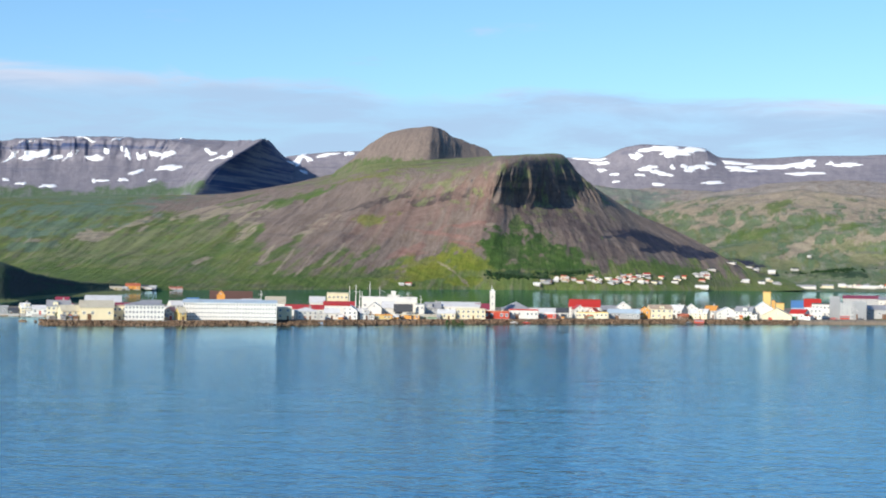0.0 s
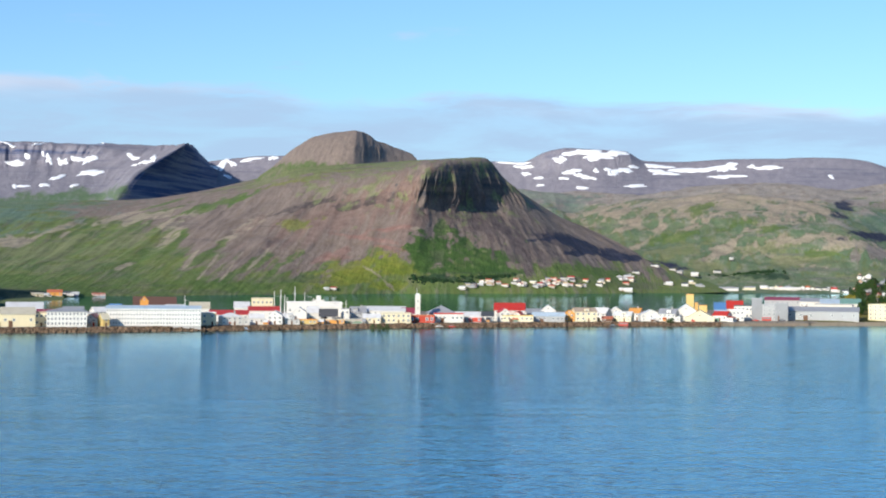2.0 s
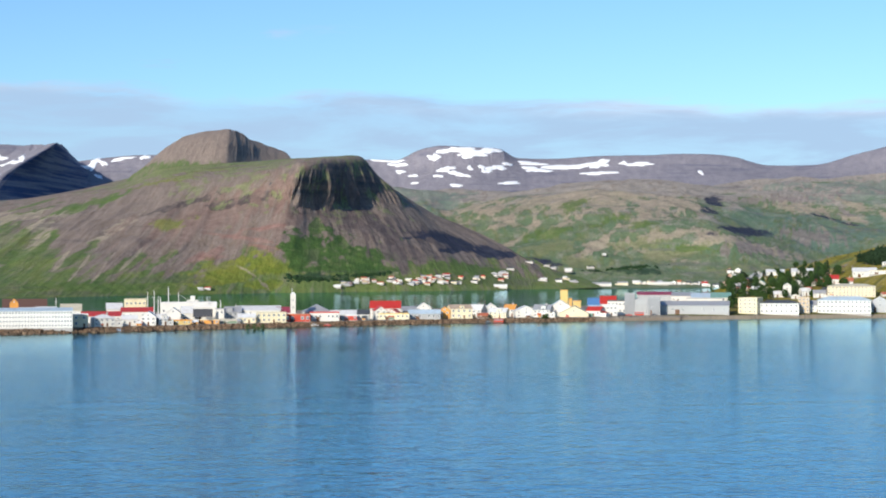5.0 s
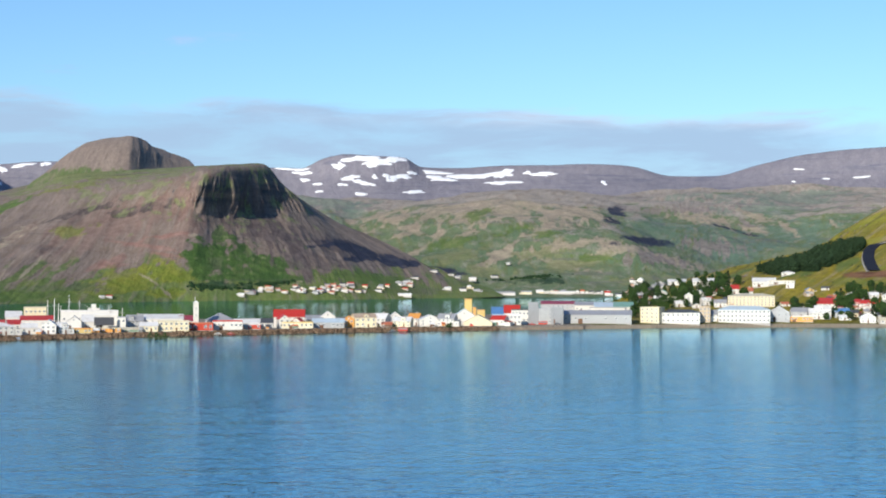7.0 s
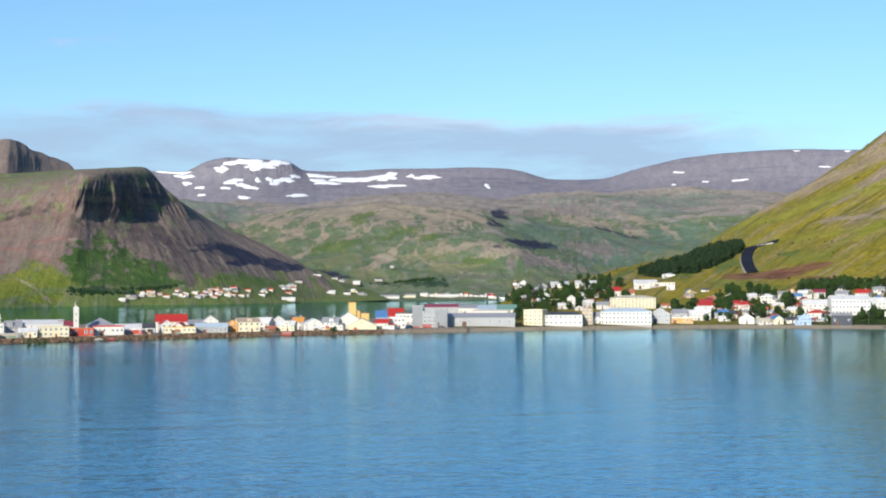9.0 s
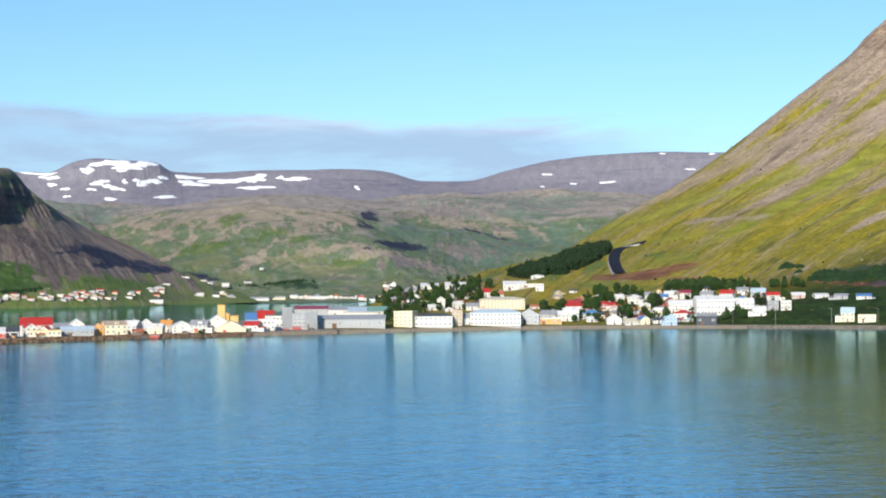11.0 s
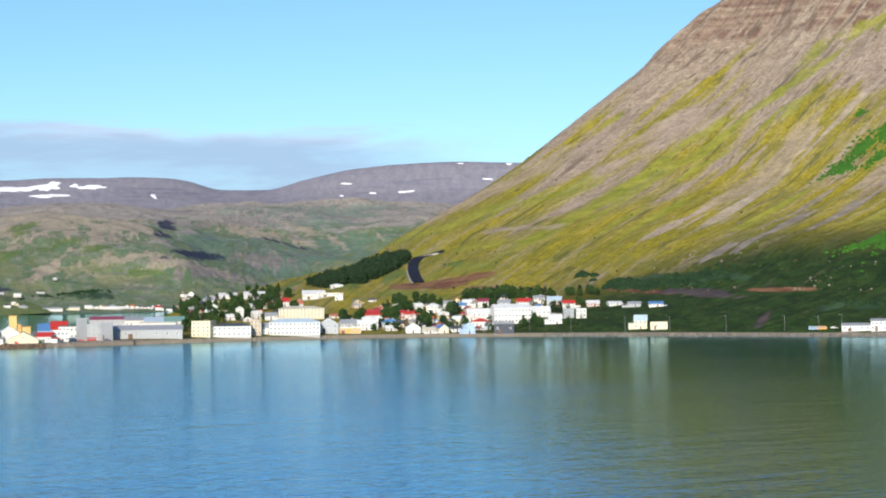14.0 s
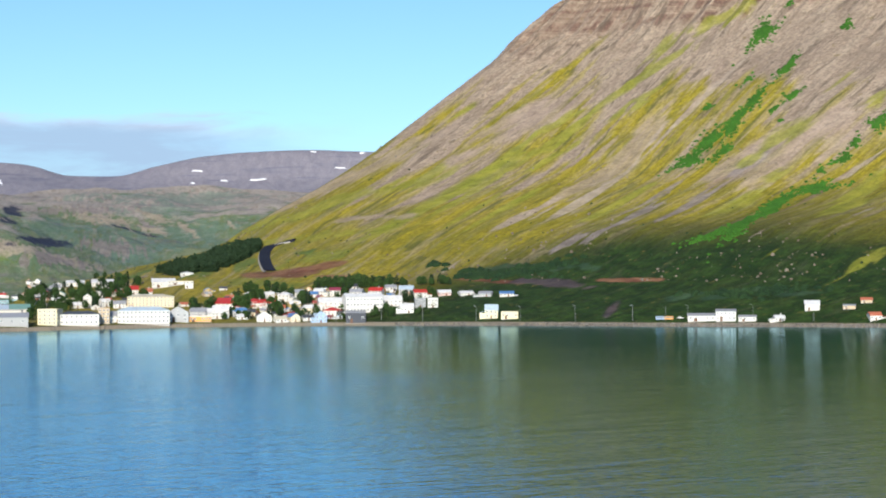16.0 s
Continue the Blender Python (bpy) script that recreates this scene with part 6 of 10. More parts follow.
building(-59.5, 895.0, 1.5, 7.9, 9.0, 3.6, 2.2, 'gable', 'white', 'white', 1, 3, where='on the spit')
building(-49.2, 895.8, 4.9, 7.9, 10.0, 4.7, 2.8, 'front', 'white', 'white', 2, 3, where='by the harbour shore')
building(-43.0, 899.1, 1.9, 4.9, 9.0, 3.7, 2.3, 'gable', 'white', 'white', 2, 2, where='on the spit')
building(-67.2, 1064.9, 5.5, 13.3, 14.0, 10.5, 0.5, 'flat', 'cream', 'cream', 2, 5, where='on the spit', name='apartment_block')
building(-38.1, 936.2, 0.8, 8.2, 14.0, 5.7, 3.0, 'front', 'white', 'white', 1, 2, where='on the spit', name='hall')
building(-30.5, 942.8, 3.4, 7.3, 14.0, 5.7, 3.5, 'gable', 'white', 'white', 1, 1, where='on the spit', name='hall')
building(-31.8, 996.0, 2.4, 32.9, 20.0, 9.9, 0.5, 'flat', 'white', 'white', 1, 8, where='on the spit', name='warehouse')
building(-21.1, 950.0, 1.1, 12.5, 18.0, 9.1, 0.5, 'flat', 'white', 'white', 0, 0, where='on the spit', name='hall')
building(-12.2, 940.7, -4.3, 4.8, 10.0, 7.7, 0.5, 'flat', 'white', 'grey', 2, 2, where='on the spit')
building(-5.5, 966.0, 2.1, 9.1, 12.0, 5.2, 3.2, 'gable', 'pale_grey', 'grey', 2, 4, where='on the spit')
building(-33.9, 903.0, 3.4, 12.3, 6.0, 2.4, 0.5, 'flat', 'yellow', 'orange', 1, 6, where='by the harbour shore', name='shed')
building(-20.3, 913.4, 0.7, 15.5, 5.0, 2.3, 0.5, 'flat', 'orange', 'cream', 1, 6, where='by the harbour shore', name='shed')
building(-7.0, 921.8, 1.3, 11.3, 7.0, 1.6, 1.0, 'gable', 'green', 'cream', 1, 4, where='by the harbour shore', name='shed')
building(2.5, 924.9, 0.2, 9.7, 9.0, 3.3, 2.0, 'gable', 'cream', 'white', 1, 4, where='on the spit')
building(9.4, 974.0, -2.2, 25.6, 18.0, 6.1, 2.4, 'gable', 'white', 'white', 1, 9, where='on the spit', name='warehouse')
building(15.7, 929.3, 3.3, 16.4, 10.0, 5.6, 0.5, 'flat', 'cream', 'cream', 2, 6, where='by the harbour shore')
building(24.6, 970.4, -3.7, 9.8, 12.0, 4.8, 2.9, 'gable', 'white', 'maroon', 2, 4, where='on the spit')
building(30.8, 936.9, -2.0, 14.0, 10.0, 4.0, 0.5, 'flat', 'red', 'rust', 1, 5, where='by the harbour shore', name='shed', win=(1.8, 2.2))
building(43.6, 983.2, -1.5, 16.6, 20.0, 4.6, 4.2, 'hip', 'white', 'grey', 2, 7, where='on the spit', name='hall')
building(46.3, 947.3, -1.3, 16.7, 10.0, 4.9, 0.5, 'flat', 'white', 'red', 1, 7, where='by the harbour shore', name='hall')
building(58.8, 962.7, -2.1, 15.7, 12.0, 3.6, 2.2, 'gable', 'white', 'white', 1, 4, where='on the spit', name='hall', door='red')
building(61.8, 952.9, -4.2, 7.1, 7.0, 2.7, 0.5, 'flat', 'red', 'white', 1, 3, where='on the spit', name='shed')
building(69.6, 960.2, 0.0, 6.8, 9.0, 3.7, 2.3, 'gable', 'white', 'dark', 1, 3, where='on the spit')
building(84.5, 984.5, -6.3, 18.0, 16.0, 6.6, 4.0, 'gable', 'white', 'red', 3, 5, where='by the harbour shore', name='hall')
building(79.5, 967.4, -4.1, 6.6, 9.0, 5.6, 2.4, 'front', 'white', 'red', 2, 2, where='beside the big hall')
building(88.4, 971.2, -6.0, 6.6, 9.0, 3.6, 2.4, 'front', 'white', 'red', 1, 2, where='beside the big hall')
building(87.5, 964.1, -3.7, 17.7, 7.0, 3.4, 0.5, 'flat', 'cream', 'yellow', 1, 7, where='by the harbour shore', name='shed')
building(106.5, 973.4, -5.4, 18.6, 10.0, 3.4, 2.1, 'gable', 'pale_grey', 'pale_blue', 1, 7, where='by the harbour shore', name='warehouse')
building(109.9, 1008.1, -5.6, 8.9, 14.0, 6.2, 3.2, 'front', 'white', 'white', 2, 3, where='on the spit', name='hall')
building(100.2, 1003.3, -2.0, 10.9, 12.0, 4.4, 2.7, 'gable', 'white', 'grey', 1, 3, where='on the spit')
building(119.5, 980.8, -8.8, 6.4, 9.0, 4.9, 2.3, 'front', 'orange', 'orange', 2, 2, where='on the spit')
building(128.7, 982.9, -8.1, 13.1, 12.0, 6.1, 2.2, 'gable', 'cream', 'tan', 2, 4, where='by the harbour shore')
building(142.7, 1008.7, -12.8, 9.3, 10.0, 4.9, 3.0, 'gable', 'white', 'white', 2, 3, where='on the spit')
building(153.4, 1021.5, -10.3, 9.8, 12.0, 4.9, 3.5, 'front', 'white', 'white', 2, 3, where='on the spit')
building(143.0, 985.3, -9.5, 6.1, 7.0, 1.9, 1.2, 'gable', 'brown', 'rust', 1, 2, where='on the spit', name='shed')
building(153.3, 988.9, -6.0, 10.8, 10.0, 3.8, 2.3, 'gable', 'cream', 'white', 2, 4, where='on the spit')
building(166.1, 1022.6, -13.7, 7.0, 9.0, 4.8, 2.7, 'gable', 'white', 'orange', 2, 2, where='on the spit')
building(171.2, 999.2, -4.7, 13.7, 12.0, 4.1, 3.0, 'front', 'white', 'white', 2, 3, where='on the spit')
building(181.6, 994.9, -9.1, 10.3, 11.0, 4.8, 2.9, 'gable', 'white', 'grey', 2, 4, where='by the harbour shore')
building(197.4, 1021.9, -11.2, 12.2, 26.0, 6.2, 4.0, 'front', 'white', 'pale_blue', 1, 2, where='on the spit', name='hall')
building(201.5, 998.8, -12.9, 17.5, 18.0, 2.2, 4.5, 'front', 'cream', 'cream', 1, 2, where='by the harbour shore', name='hall', door='red')
building(227.1, 1057.9, -12.3, 9.1, 14.0, 6.4, 3.9, 'gable', 'blue', 'blue', 1, 2, where='on the spit', name='warehouse')
building(235.4, 1056.1, -12.3, 10.2, 14.0, 7.4, 4.2, 'gable', 'red', 'red', 1, 3, where='on the spit', name='warehouse')
building(215.3, 1000.4, -16.4, 9.0, 10.0, 3.7, 2.3, 'gable', 'white', 'red', 1, 3, where='on the spit', door='red')
building(224.6, 1006.2, -6.9, 9.4, 12.0, 6.6, 0.5, 'flat', 'white', 'white', 2, 4, where='on the spit')
building(234.9, 1029.0, -13.4, 11.4, 14.0, 8.8, 0.5, 'flat', 'white', 'dark', 2, 5, where='near the shore', name='warehouse', z=2.4)
building(222.0, 1008.6, -12.7, 6.3, 9.0, 4.7, 0.5, 'flat', 'white', 'red', 1, 3, where='near the shore', name='shed', z=2.3)
building(242.2, 1024.0, -14.2, 6.4, 10.0, 13.4, 0.5, 'flat', 'grey', 'grey', 0, 0, where='near the shore', name='tower', z=2.4)
building(249.5, 1022.2, -14.2, 8.5, 12.0, 9.8, 0.5, 'flat', 'pale_grey', 'grey', 4, 3, where='near the shore', name='apartment_block', z=2.4)
building(256.8, 1020.2, -15.0, 7.8, 14.0, 10.5, 0.5, 'flat', 'grey', 'grey', 1, 2, where='near the shore', name='warehouse', z=2.4)
building(338.3, 1342.3, -12.7, 28.1, 18.0, 7.6, 2.2, 'gable', 'pale_grey', 'maroon', 2, 7, where='near the shore', name='warehouse', z=2.1)
building(284.3, 1027.4, -17.2, 44.6, 20.0, 5.6, 2.6, 'gable', 'pale_grey', 'grey', 1, 7, where='by the harbour shore', name='warehouse', z=2.7)
building(357.3, 1324.1, -15.6, 17.6, 22.0, 6.7, 2.5, 'gable', 'white', 'grey', 1, 5, where='near the shore', name='warehouse', z=2.3)
building(314.8, 1113.7, -15.4, 15.6, 22.0, 4.4, 3.0, 'gable', 'white', 'pale_blue', 1, 5, where='near the shore', name='warehouse', z=7.1)
building(319.5, 1086.5, -16.5, 13.0, 16.0, 5.4, 3.0, 'gable', 'white', 'green', 2, 4, where='near the shore', name='warehouse', z=6.8)
building(308.0, 1085.5, -16.5, 23.7, 14.0, 5.2, 0.5, 'flat', 'white', 'grey', 0, 0, where='near the shore', name='hall', z=6.2)
building(321.0, 1025.6, -35.4, 12.4, 12.0, 10.0, 0.5, 'flat', 'cream', 'cream', 4, 4, where='near the shore', name='apartment_block', z=2.6)
building(339.3, 1023.8, -20.1, 24.5, 12.0, 7.5, 1.6, 'hip', 'white', 'dark', 2, 8, where='by the harbour shore', name='apartment_block', z=2.1)
building(357.5, 1029.5, -19.9, 7.0, 12.0, 9.8, 0.5, 'flat', 'tan', 'tan', 4, 3, where='near the shore', name='apartment_block', z=2.9)
building(365.0, 1032.4, -20.2, 5.9, 9.0, 4.7, 2.7, 'gable', 'white', 'grey', 2, 2, where='near the shore', z=3.4)
building(382.7, 1025.5, -19.4, 33.0, 13.0, 8.8, 2.2, 'hip', 'white', 'pale_blue', 3, 13, where='by the harbour shore', name='apartment_block', z=2.4)
building(409.1, 1031.9, -21.9, 13.5, 14.0, 6.2, 4.0, 'front', 'pale_grey', 'white', 2, 3, where='near the shore', name='hall', z=3.0)
building(415.5, 1099.1, -21.0, 31.8, 16.0, 7.5, 1.6, 'hip', 'cream', 'cream', 4, 13, where='on the town hillside', name='apartment_block', z=11.6)
building(434.5, 1187.8, -18.2, 8.9, 12.0, 4.2, 2.7, 'gable', 'white', 'red', 3, 4, where='on the town hillside', z=19.3)
building(439.3, 1170.3, -23.3, 8.2, 10.0, 3.5, 2.3, 'gable', 'white', 'rust', 2, 3, where='on the town hillside', z=18.5)
building(379.1, 1126.4, -18.4, 5.6, 14.0, 7.6, 2.0, 'front', 'white', 'white', 2, 1, where='on the town hillside', name='hall', z=11.4)
building(435.0, 1322.5, -19.4, 14.6, 14.0, 3.0, 2.1, 'gable', 'white', 'white', 1, 5, where='on the town hillside', name='hall', z=25.1)
building(453.9, 1304.4, -18.7, 21.5, 16.0, 3.4, 2.5, 'gable', 'white', 'white', 1, 8, where='on the town hillside', name='hall', z=25.1)
building(472.5, 1222.3, -21.0, 17.7, 16.0, 4.2, 3.0, 'gable', 'white', 'white', 1, 6, where='on the town hillside', name='hall', z=24.4)
building(483.8, 1215.2, -21.1, 19.5, 12.0, 2.6, 0.5, 'flat', 'white', 'cream', 1, 7, where='on the town hillside', name='warehouse', z=26.6)
building(516.2, 1282.7, -20.4, 10.3, 14.0, 2.2, 1.1, 'hip', 'white', 'white', 1, 3, where='on the town hillside', name='hall', z=33.6)
building(477.0, 1180.8, -20.8, 6.1, 7.0, 3.3, 0.5, 'flat', 'white', 'white', 1, 2, where='on the town hillside', name='shed', z=23.7)
building(411.4, 1301.0, -11.7, 7.9, 7.3, 2.6, 1.6, 'gable', 'white', 'grey', 2, 3, where='on the town hillside', z=22.0)
building(393.6, 1231.7, -20.9, 6.8, 7.0, 2.4, 1.9, 'front', 'white', 'green', 2, 3, where='on the town hillside', z=17.8)
building(370.2, 1167.5, -12.1, 6.8, 7.0, 3.3, 1.8, 'gable', 'cream', 'white', 2, 3, where='on the town hillside', z=13.2)
building(378.6, 1163.9, -18.7, 6.5, 7.0, 2.6, 1.7, 'gable', 'yellow', 'cream', 2, 3, where='on the town hillside', z=13.2)
building(407.3, 1183.5, -20.6, 6.9, 7.0, 3.4, 2.5, 'front', 'white', 'grey', 2, 3, where='on the town hillside', z=16.5)
building(421.7, 1201.5, -19.9, 6.7, 7.0, 2.4, 1.9, 'front', 'orange', 'rust', 2, 3, where='on the town hillside', z=18.8)
building(425.2, 1189.7, -14.6, 6.4, 7.0, 2.6, 1.6, 'gable', 'white', 'red', 2, 3, where='on the town hillside', z=18.9)
building(389.6, 1119.8, -13.7, 6.5, 7.0, 3.8, 1.8, 'gable', 'white', 'white', 2, 3, where='on the town hillside', z=12.1)
building(394.8, 1104.8, -16.0, 8.3, 7.7, 3.2, 2.0, 'gable', 'white', 'grey', 2, 3, where='on the town hillside', z=11.2)
building(373.1, 1223.9, -19.3, 5.9, 7.0, 2.6, 1.7, 'gable', 'white', 'grey', 2, 3, where='on the town hillside', z=15.4)
building(461.5, 1547.8, -21.2, 7.6, 7.0, 2.8, 2.1, 'front', 'pink', 'rust', 2, 3, where='on the town hillside', z=14.6)
building(372.1, 1127.7, -21.8, 5.9, 7.0, 2.6, 1.7, 'gable', 'white', 'white', 2, 3, where='on the town hillside', z=11.0)
building(377.8, 1105.1, -16.8, 6.1, 7.0, 1.8, 1.4, 'front', 'white', 'white', 2, 3, where='on the town hillside', z=10.5)
building(726.3, 2494.8, -13.8, 11.4, 8.6, 3.7, 2.2, 'gable', 'white', 'dark', 0, 0, where='near the shore', z=0.5)
building(713.1, 2512.8, -21.1, 8.9, 7.1, 4.7, 2.4, 'gable', 'white', 'red', 0, 0, where='near the shore', z=1.6)
building(396.7, 1282.6, -23.1, 6.3, 7.0, 2.1, 1.6, 'front', 'white', 'red', 2, 3, where='on the town hillside', z=19.5)
building(360.0, 1198.5, -10.8, 5.8, 7.0, 2.6, 1.6, 'gable', 'white', 'white', 2, 3, where='on the town hillside', z=13.2)
building(403.0, 1099.5, -22.1, 5.8, 7.0, 2.3, 1.5, 'gable', 'white', 'rust', 2, 3, where='on the town hillside', z=11.2)
building(418.1, 1254.1, -23.9, 5.8, 7.0, 2.1, 1.6, 'front', 'white', 'dark', 2, 3, where='on the town hillside', z=20.1)
building(436.5, 1088.2, -22.3, 7.1, 7.0, 1.9, 1.3, 'gable', 'white', 'rust', 2, 3, where='on the town hillside', z=11.9)
building(429.0, 1044.3, -27.2, 10.8, 12.0, 3.9, 2.5, 'gable', 'pale_grey', 'grey', 2, 4, where='near the shore', chimney=True, z=5.5)
building(421.0, 1025.7, -21.1, 16.6, 5.0, 3.6, 0.5, 'flat', 'orange', 'white', 1, 7, where='on the beach road', name='shed', z=3.0)
building(437.4, 1034.2, -22.6, 12.4, 11.0, 4.3, 2.8, 'gable', 'white', 'white', 2, 5, where='near the shore', z=4.5)
building(458.8, 1073.7, -21.8, 14.6, 10.0, 2.9, 1.9, 'gable', 'white', 'red', 2, 5, where='on the town hillside', z=11.2)
building(456.3, 1041.1, -18.5, 9.7, 9.0, 2.8, 1.9, 'gable', 'white', 'blue', 1, 4, where='near the shore', z=6.8)
building(478.7, 1062.3, -28.8, 12.8, 11.0, 3.3, 2.1, 'gable', 'white', 'red', 2, 5, where='on the town hillside', z=11.2)
building(464.2, 1085.7, -26.6, 13.0, 12.0, 3.0, 2.0, 'gable', 'white', 'red', 2, 5, where='on the town hillside', z=12.8)
building(440.2, 1034.0, -19.6, 10.4, 9.7, 6.2, 2.5, 'gable', 'white', 'white', 2, 4, where='near the shore', z=4.7)
building(456.6, 1036.1, -22.5, 6.3, 7.0, 3.5, 1.8, 'gable', 'white', 'blue', 1, 3, where='near the shore', z=6.3)
building(477.6, 1063.1, -24.9, 10.5, 9.8, 4.2, 1.9, 'hip', 'white', 'red', 2, 4, where='on the town hillside', z=11.3)
building(482.5, 1047.3, -26.5, 7.0, 7.0, 4.9, 1.8, 'gable', 'white', 'red', 2, 3, where='on the town hillside', z=9.9)
building(462.2, 1012.8, -23.1, 9.8, 9.1, 3.8, 3.0, 'front', 'white', 'white', 2, 3, where='near the shore', z=2.5)
building(471.1, 1006.7, -19.7, 7.8, 7.3, 2.6, 1.7, 'gable', 'white', 'cream', 1, 3, where='near the shore', z=2.0)
building(496.4, 1037.7, -20.2, 7.5, 7.0, 4.2, 1.8, 'gable', 'yellow', 'white', 2, 3, where='on the town hillside', z=9.8)
building(480.1, 1004.1, -20.5, 6.5, 7.0, 3.6, 2.3, 'front', 'cream', 'blue', 2, 3, where='near the shore', z=2.3)
building(489.6, 1002.4, -20.3, 7.3, 7.0, 2.4, 1.6, 'gable', 'white', 'dark', 1, 3, where='near the shore', z=2.9)
building(504.8, 1069.5, -29.7, 8.6, 8.0, 5.1, 1.7, 'hip', 'white', 'white', 2, 3, where='on the town hillside', z=14.8)
building(520.4, 1079.5, -31.4, 6.3, 7.0, 3.8, 1.8, 'gable', 'white', 'grey', 2, 3, where='on the town hillside', z=17.7)
building(526.4, 1070.3, -22.2, 7.7, 7.2, 2.8, 1.8, 'gable', 'white', 'blue', 2, 3, where='on the town hillside', z=17.3)
building(532.4, 1070.4, -29.5, 7.2, 7.0, 4.2, 1.8, 'gable', 'white', 'white', 2, 3, where='on the town hillside', z=18.0)
building(495.4, 994.5, -26.2, 7.8, 7.3, 4.9, 2.8, 'front', 'blue', 'pale_blue', 2, 3, where='near the shore', z=1.8)
building(509.9, 1005.6, -27.3, 10.8, 10.0, 4.2, 2.0, 'hip', 'white', 'red', 1, 4, where='near the shore', z=5.5)
building(517.7, 1025.2, -21.1, 16.1, 12.0, 5.2, 3.1, 'gable', 'white', 'white', 2, 5, where='on the town hillside', z=9.7)
building(540.4, 1061.9, -27.7, 7.7, 7.2, 4.7, 1.9, 'gable', 'white', 'maroon', 2, 3, where='on the town hillside', z=18.0)
building(549.7, 1046.6, -32.1, 8.9, 8.3, 4.4, 2.1, 'gable', 'white', 'grey', 2, 3, where='on the town hillside', z=17.2)
building(562.7, 1041.1, -31.9, 9.5, 8.8, 4.0, 2.3, 'gable', 'white', 'red', 2, 4, where='on the town hillside', z=18.3)
building(553.4, 1005.9, -24.0, 17.3, 12.0, 4.9, 3.1, 'gable', 'white', 'white', 2, 6, where='on the town hillside', z=11.3)
building(579.6, 1027.5, -25.6, 10.1, 9.4, 4.5, 2.4, 'gable', 'pale_grey', 'pale_blue', 2, 4, where='on the town hillside', z=18.9)
building(581.4, 1011.4, -34.2, 8.8, 8.2, 4.1, 2.0, 'gable', 'white', 'red', 2, 3, where='on the town hillside', z=17.0)
building(567.7, 987.6, -24.3, 7.4, 7.0, 6.4, 0.4, 'flat', 'grey', 'grey', 2, 3, where='on the town hillside', z=10.9)
building(574.3, 981.3, -31.9, 6.9, 7.0, 6.4, 0.4, 'flat', 'white', 'white', 2, 3, where='on the town hillside', z=10.8)
building(554.3, 982.2, -26.7, 9.0, 8.4, 4.7, 2.1, 'gable', 'white', 'white', 1, 4, where='near the shore', z=7.3)
building(596.6, 1003.6, -30.0, 8.8, 8.2, 2.6, 1.7, 'gable', 'pink', 'white', 1, 4, where='on the town hillside', z=18.5)
building(607.7, 992.9, -27.2, 9.4, 8.7, 1.9, 1.3, 'gable', 'white', 'white', 1, 4, where='on the town hillside', z=18.8)
building(615.4, 978.7, -32.3, 9.0, 8.4, 2.3, 1.5, 'gable', 'pale_grey', 'grey', 1, 4, where='on the town hillside', z=18.0)
building(625.4, 967.2, -38.5, 9.8, 9.1, 2.3, 1.5, 'gable', 'white', 'blue', 1, 4, where='on the town hillside', z=18.0)
building(502.0, 1090.7, -24.0, 6.6, 7.0, 2.9, 1.8, 'gable', 'white', 'white', 2, 3, where='on the town hillside', z=17.0)
building(483.2, 1032.5, -20.9, 6.9, 7.0, 3.6, 1.8, 'gable', 'white', 'rust', 2, 3, where='near the shore', z=7.8)
building(500.0, 1022.0, -27.1, 6.3, 7.0, 3.8, 1.8, 'gable', 'cream', 'white', 2, 3, where='near the shore', z=7.6)
building(509.9, 1023.6, -22.6, 5.8, 7.0, 3.7, 2.0, 'front', 'white', 'rust', 2, 2, where='on the town hillside', z=9.0)
building(525.1, 1034.7, -27.5, 5.4, 7.0, 3.4, 1.8, 'gable', 'white', 'dark', 1, 2, where='on the town hillside', z=12.5)
building(461.6, 1031.3, -25.8, 5.2, 7.0, 2.9, 1.8, 'gable', 'cream', 'dark', 1, 2, where='near the shore', z=5.9)
building(449.7, 1024.2, -25.4, 4.6, 7.0, 2.2, 1.4, 'gable', 'white', 'white', 1, 2, where='near the shore', z=4.0)
building(475.6, 1100.1, -26.6, 6.0, 7.0, 2.4, 1.5, 'gable', 'white', 'rust', 2, 3, where='on the town hillside', z=15.7)
building(563.7, 1077.6, -27.6, 5.7, 7.0, 2.5, 1.6, 'gable', 'white', 'dark', 1, 2, where='on the town hillside', z=22.9)
building(579.3, 1050.3, -23.4, 7.8, 7.3, 2.6, 1.7, 'gable', 'white', 'grey', 1, 3, where='on the town hillside', z=22.0)
building(509.9, 996.2, -26.0, 4.6, 7.0, 1.9, 0.8, 'hip', 'pale_grey', 'pale_blue', 2, 2, where='near the shore', z=4.0)
building(509.7, 1025.0, -23.2, 3.2, 7.0, 1.9, 1.1, 'front', 'yellow', 'pale_blue', 1, 2, where='on the town hillside', z=9.2)
building(471.9, 1096.4, -27.1, 3.3, 7.0, 2.2, 1.4, 'gable', 'yellow', 'dark', 2, 2, where='on the town hillside', z=15.0)
building(562.2, 1024.0, -30.3, 4.5, 7.0, 1.7, 1.3, 'front', 'pink', 'dark', 1, 2, where='on the town hillside', z=16.0)
building(549.3, 1028.4, -27.1, 5.4, 7.0, 2.2, 1.0, 'hip', 'cream', 'dark', 1, 2, where='on the town hillside', z=14.8)
building(492.6, 1152.3, -24.5, 5.7, 7.0, 1.7, 1.1, 'gable', 'white', 'dark', 2, 2, where='on the town hillside', z=22.5)
building(525.3, 1015.7, -33.2, 5.1, 7.0, 1.8, 1.4, 'front', 'blue', 'dark', 1, 2, where='on the town hillside', z=9.6)
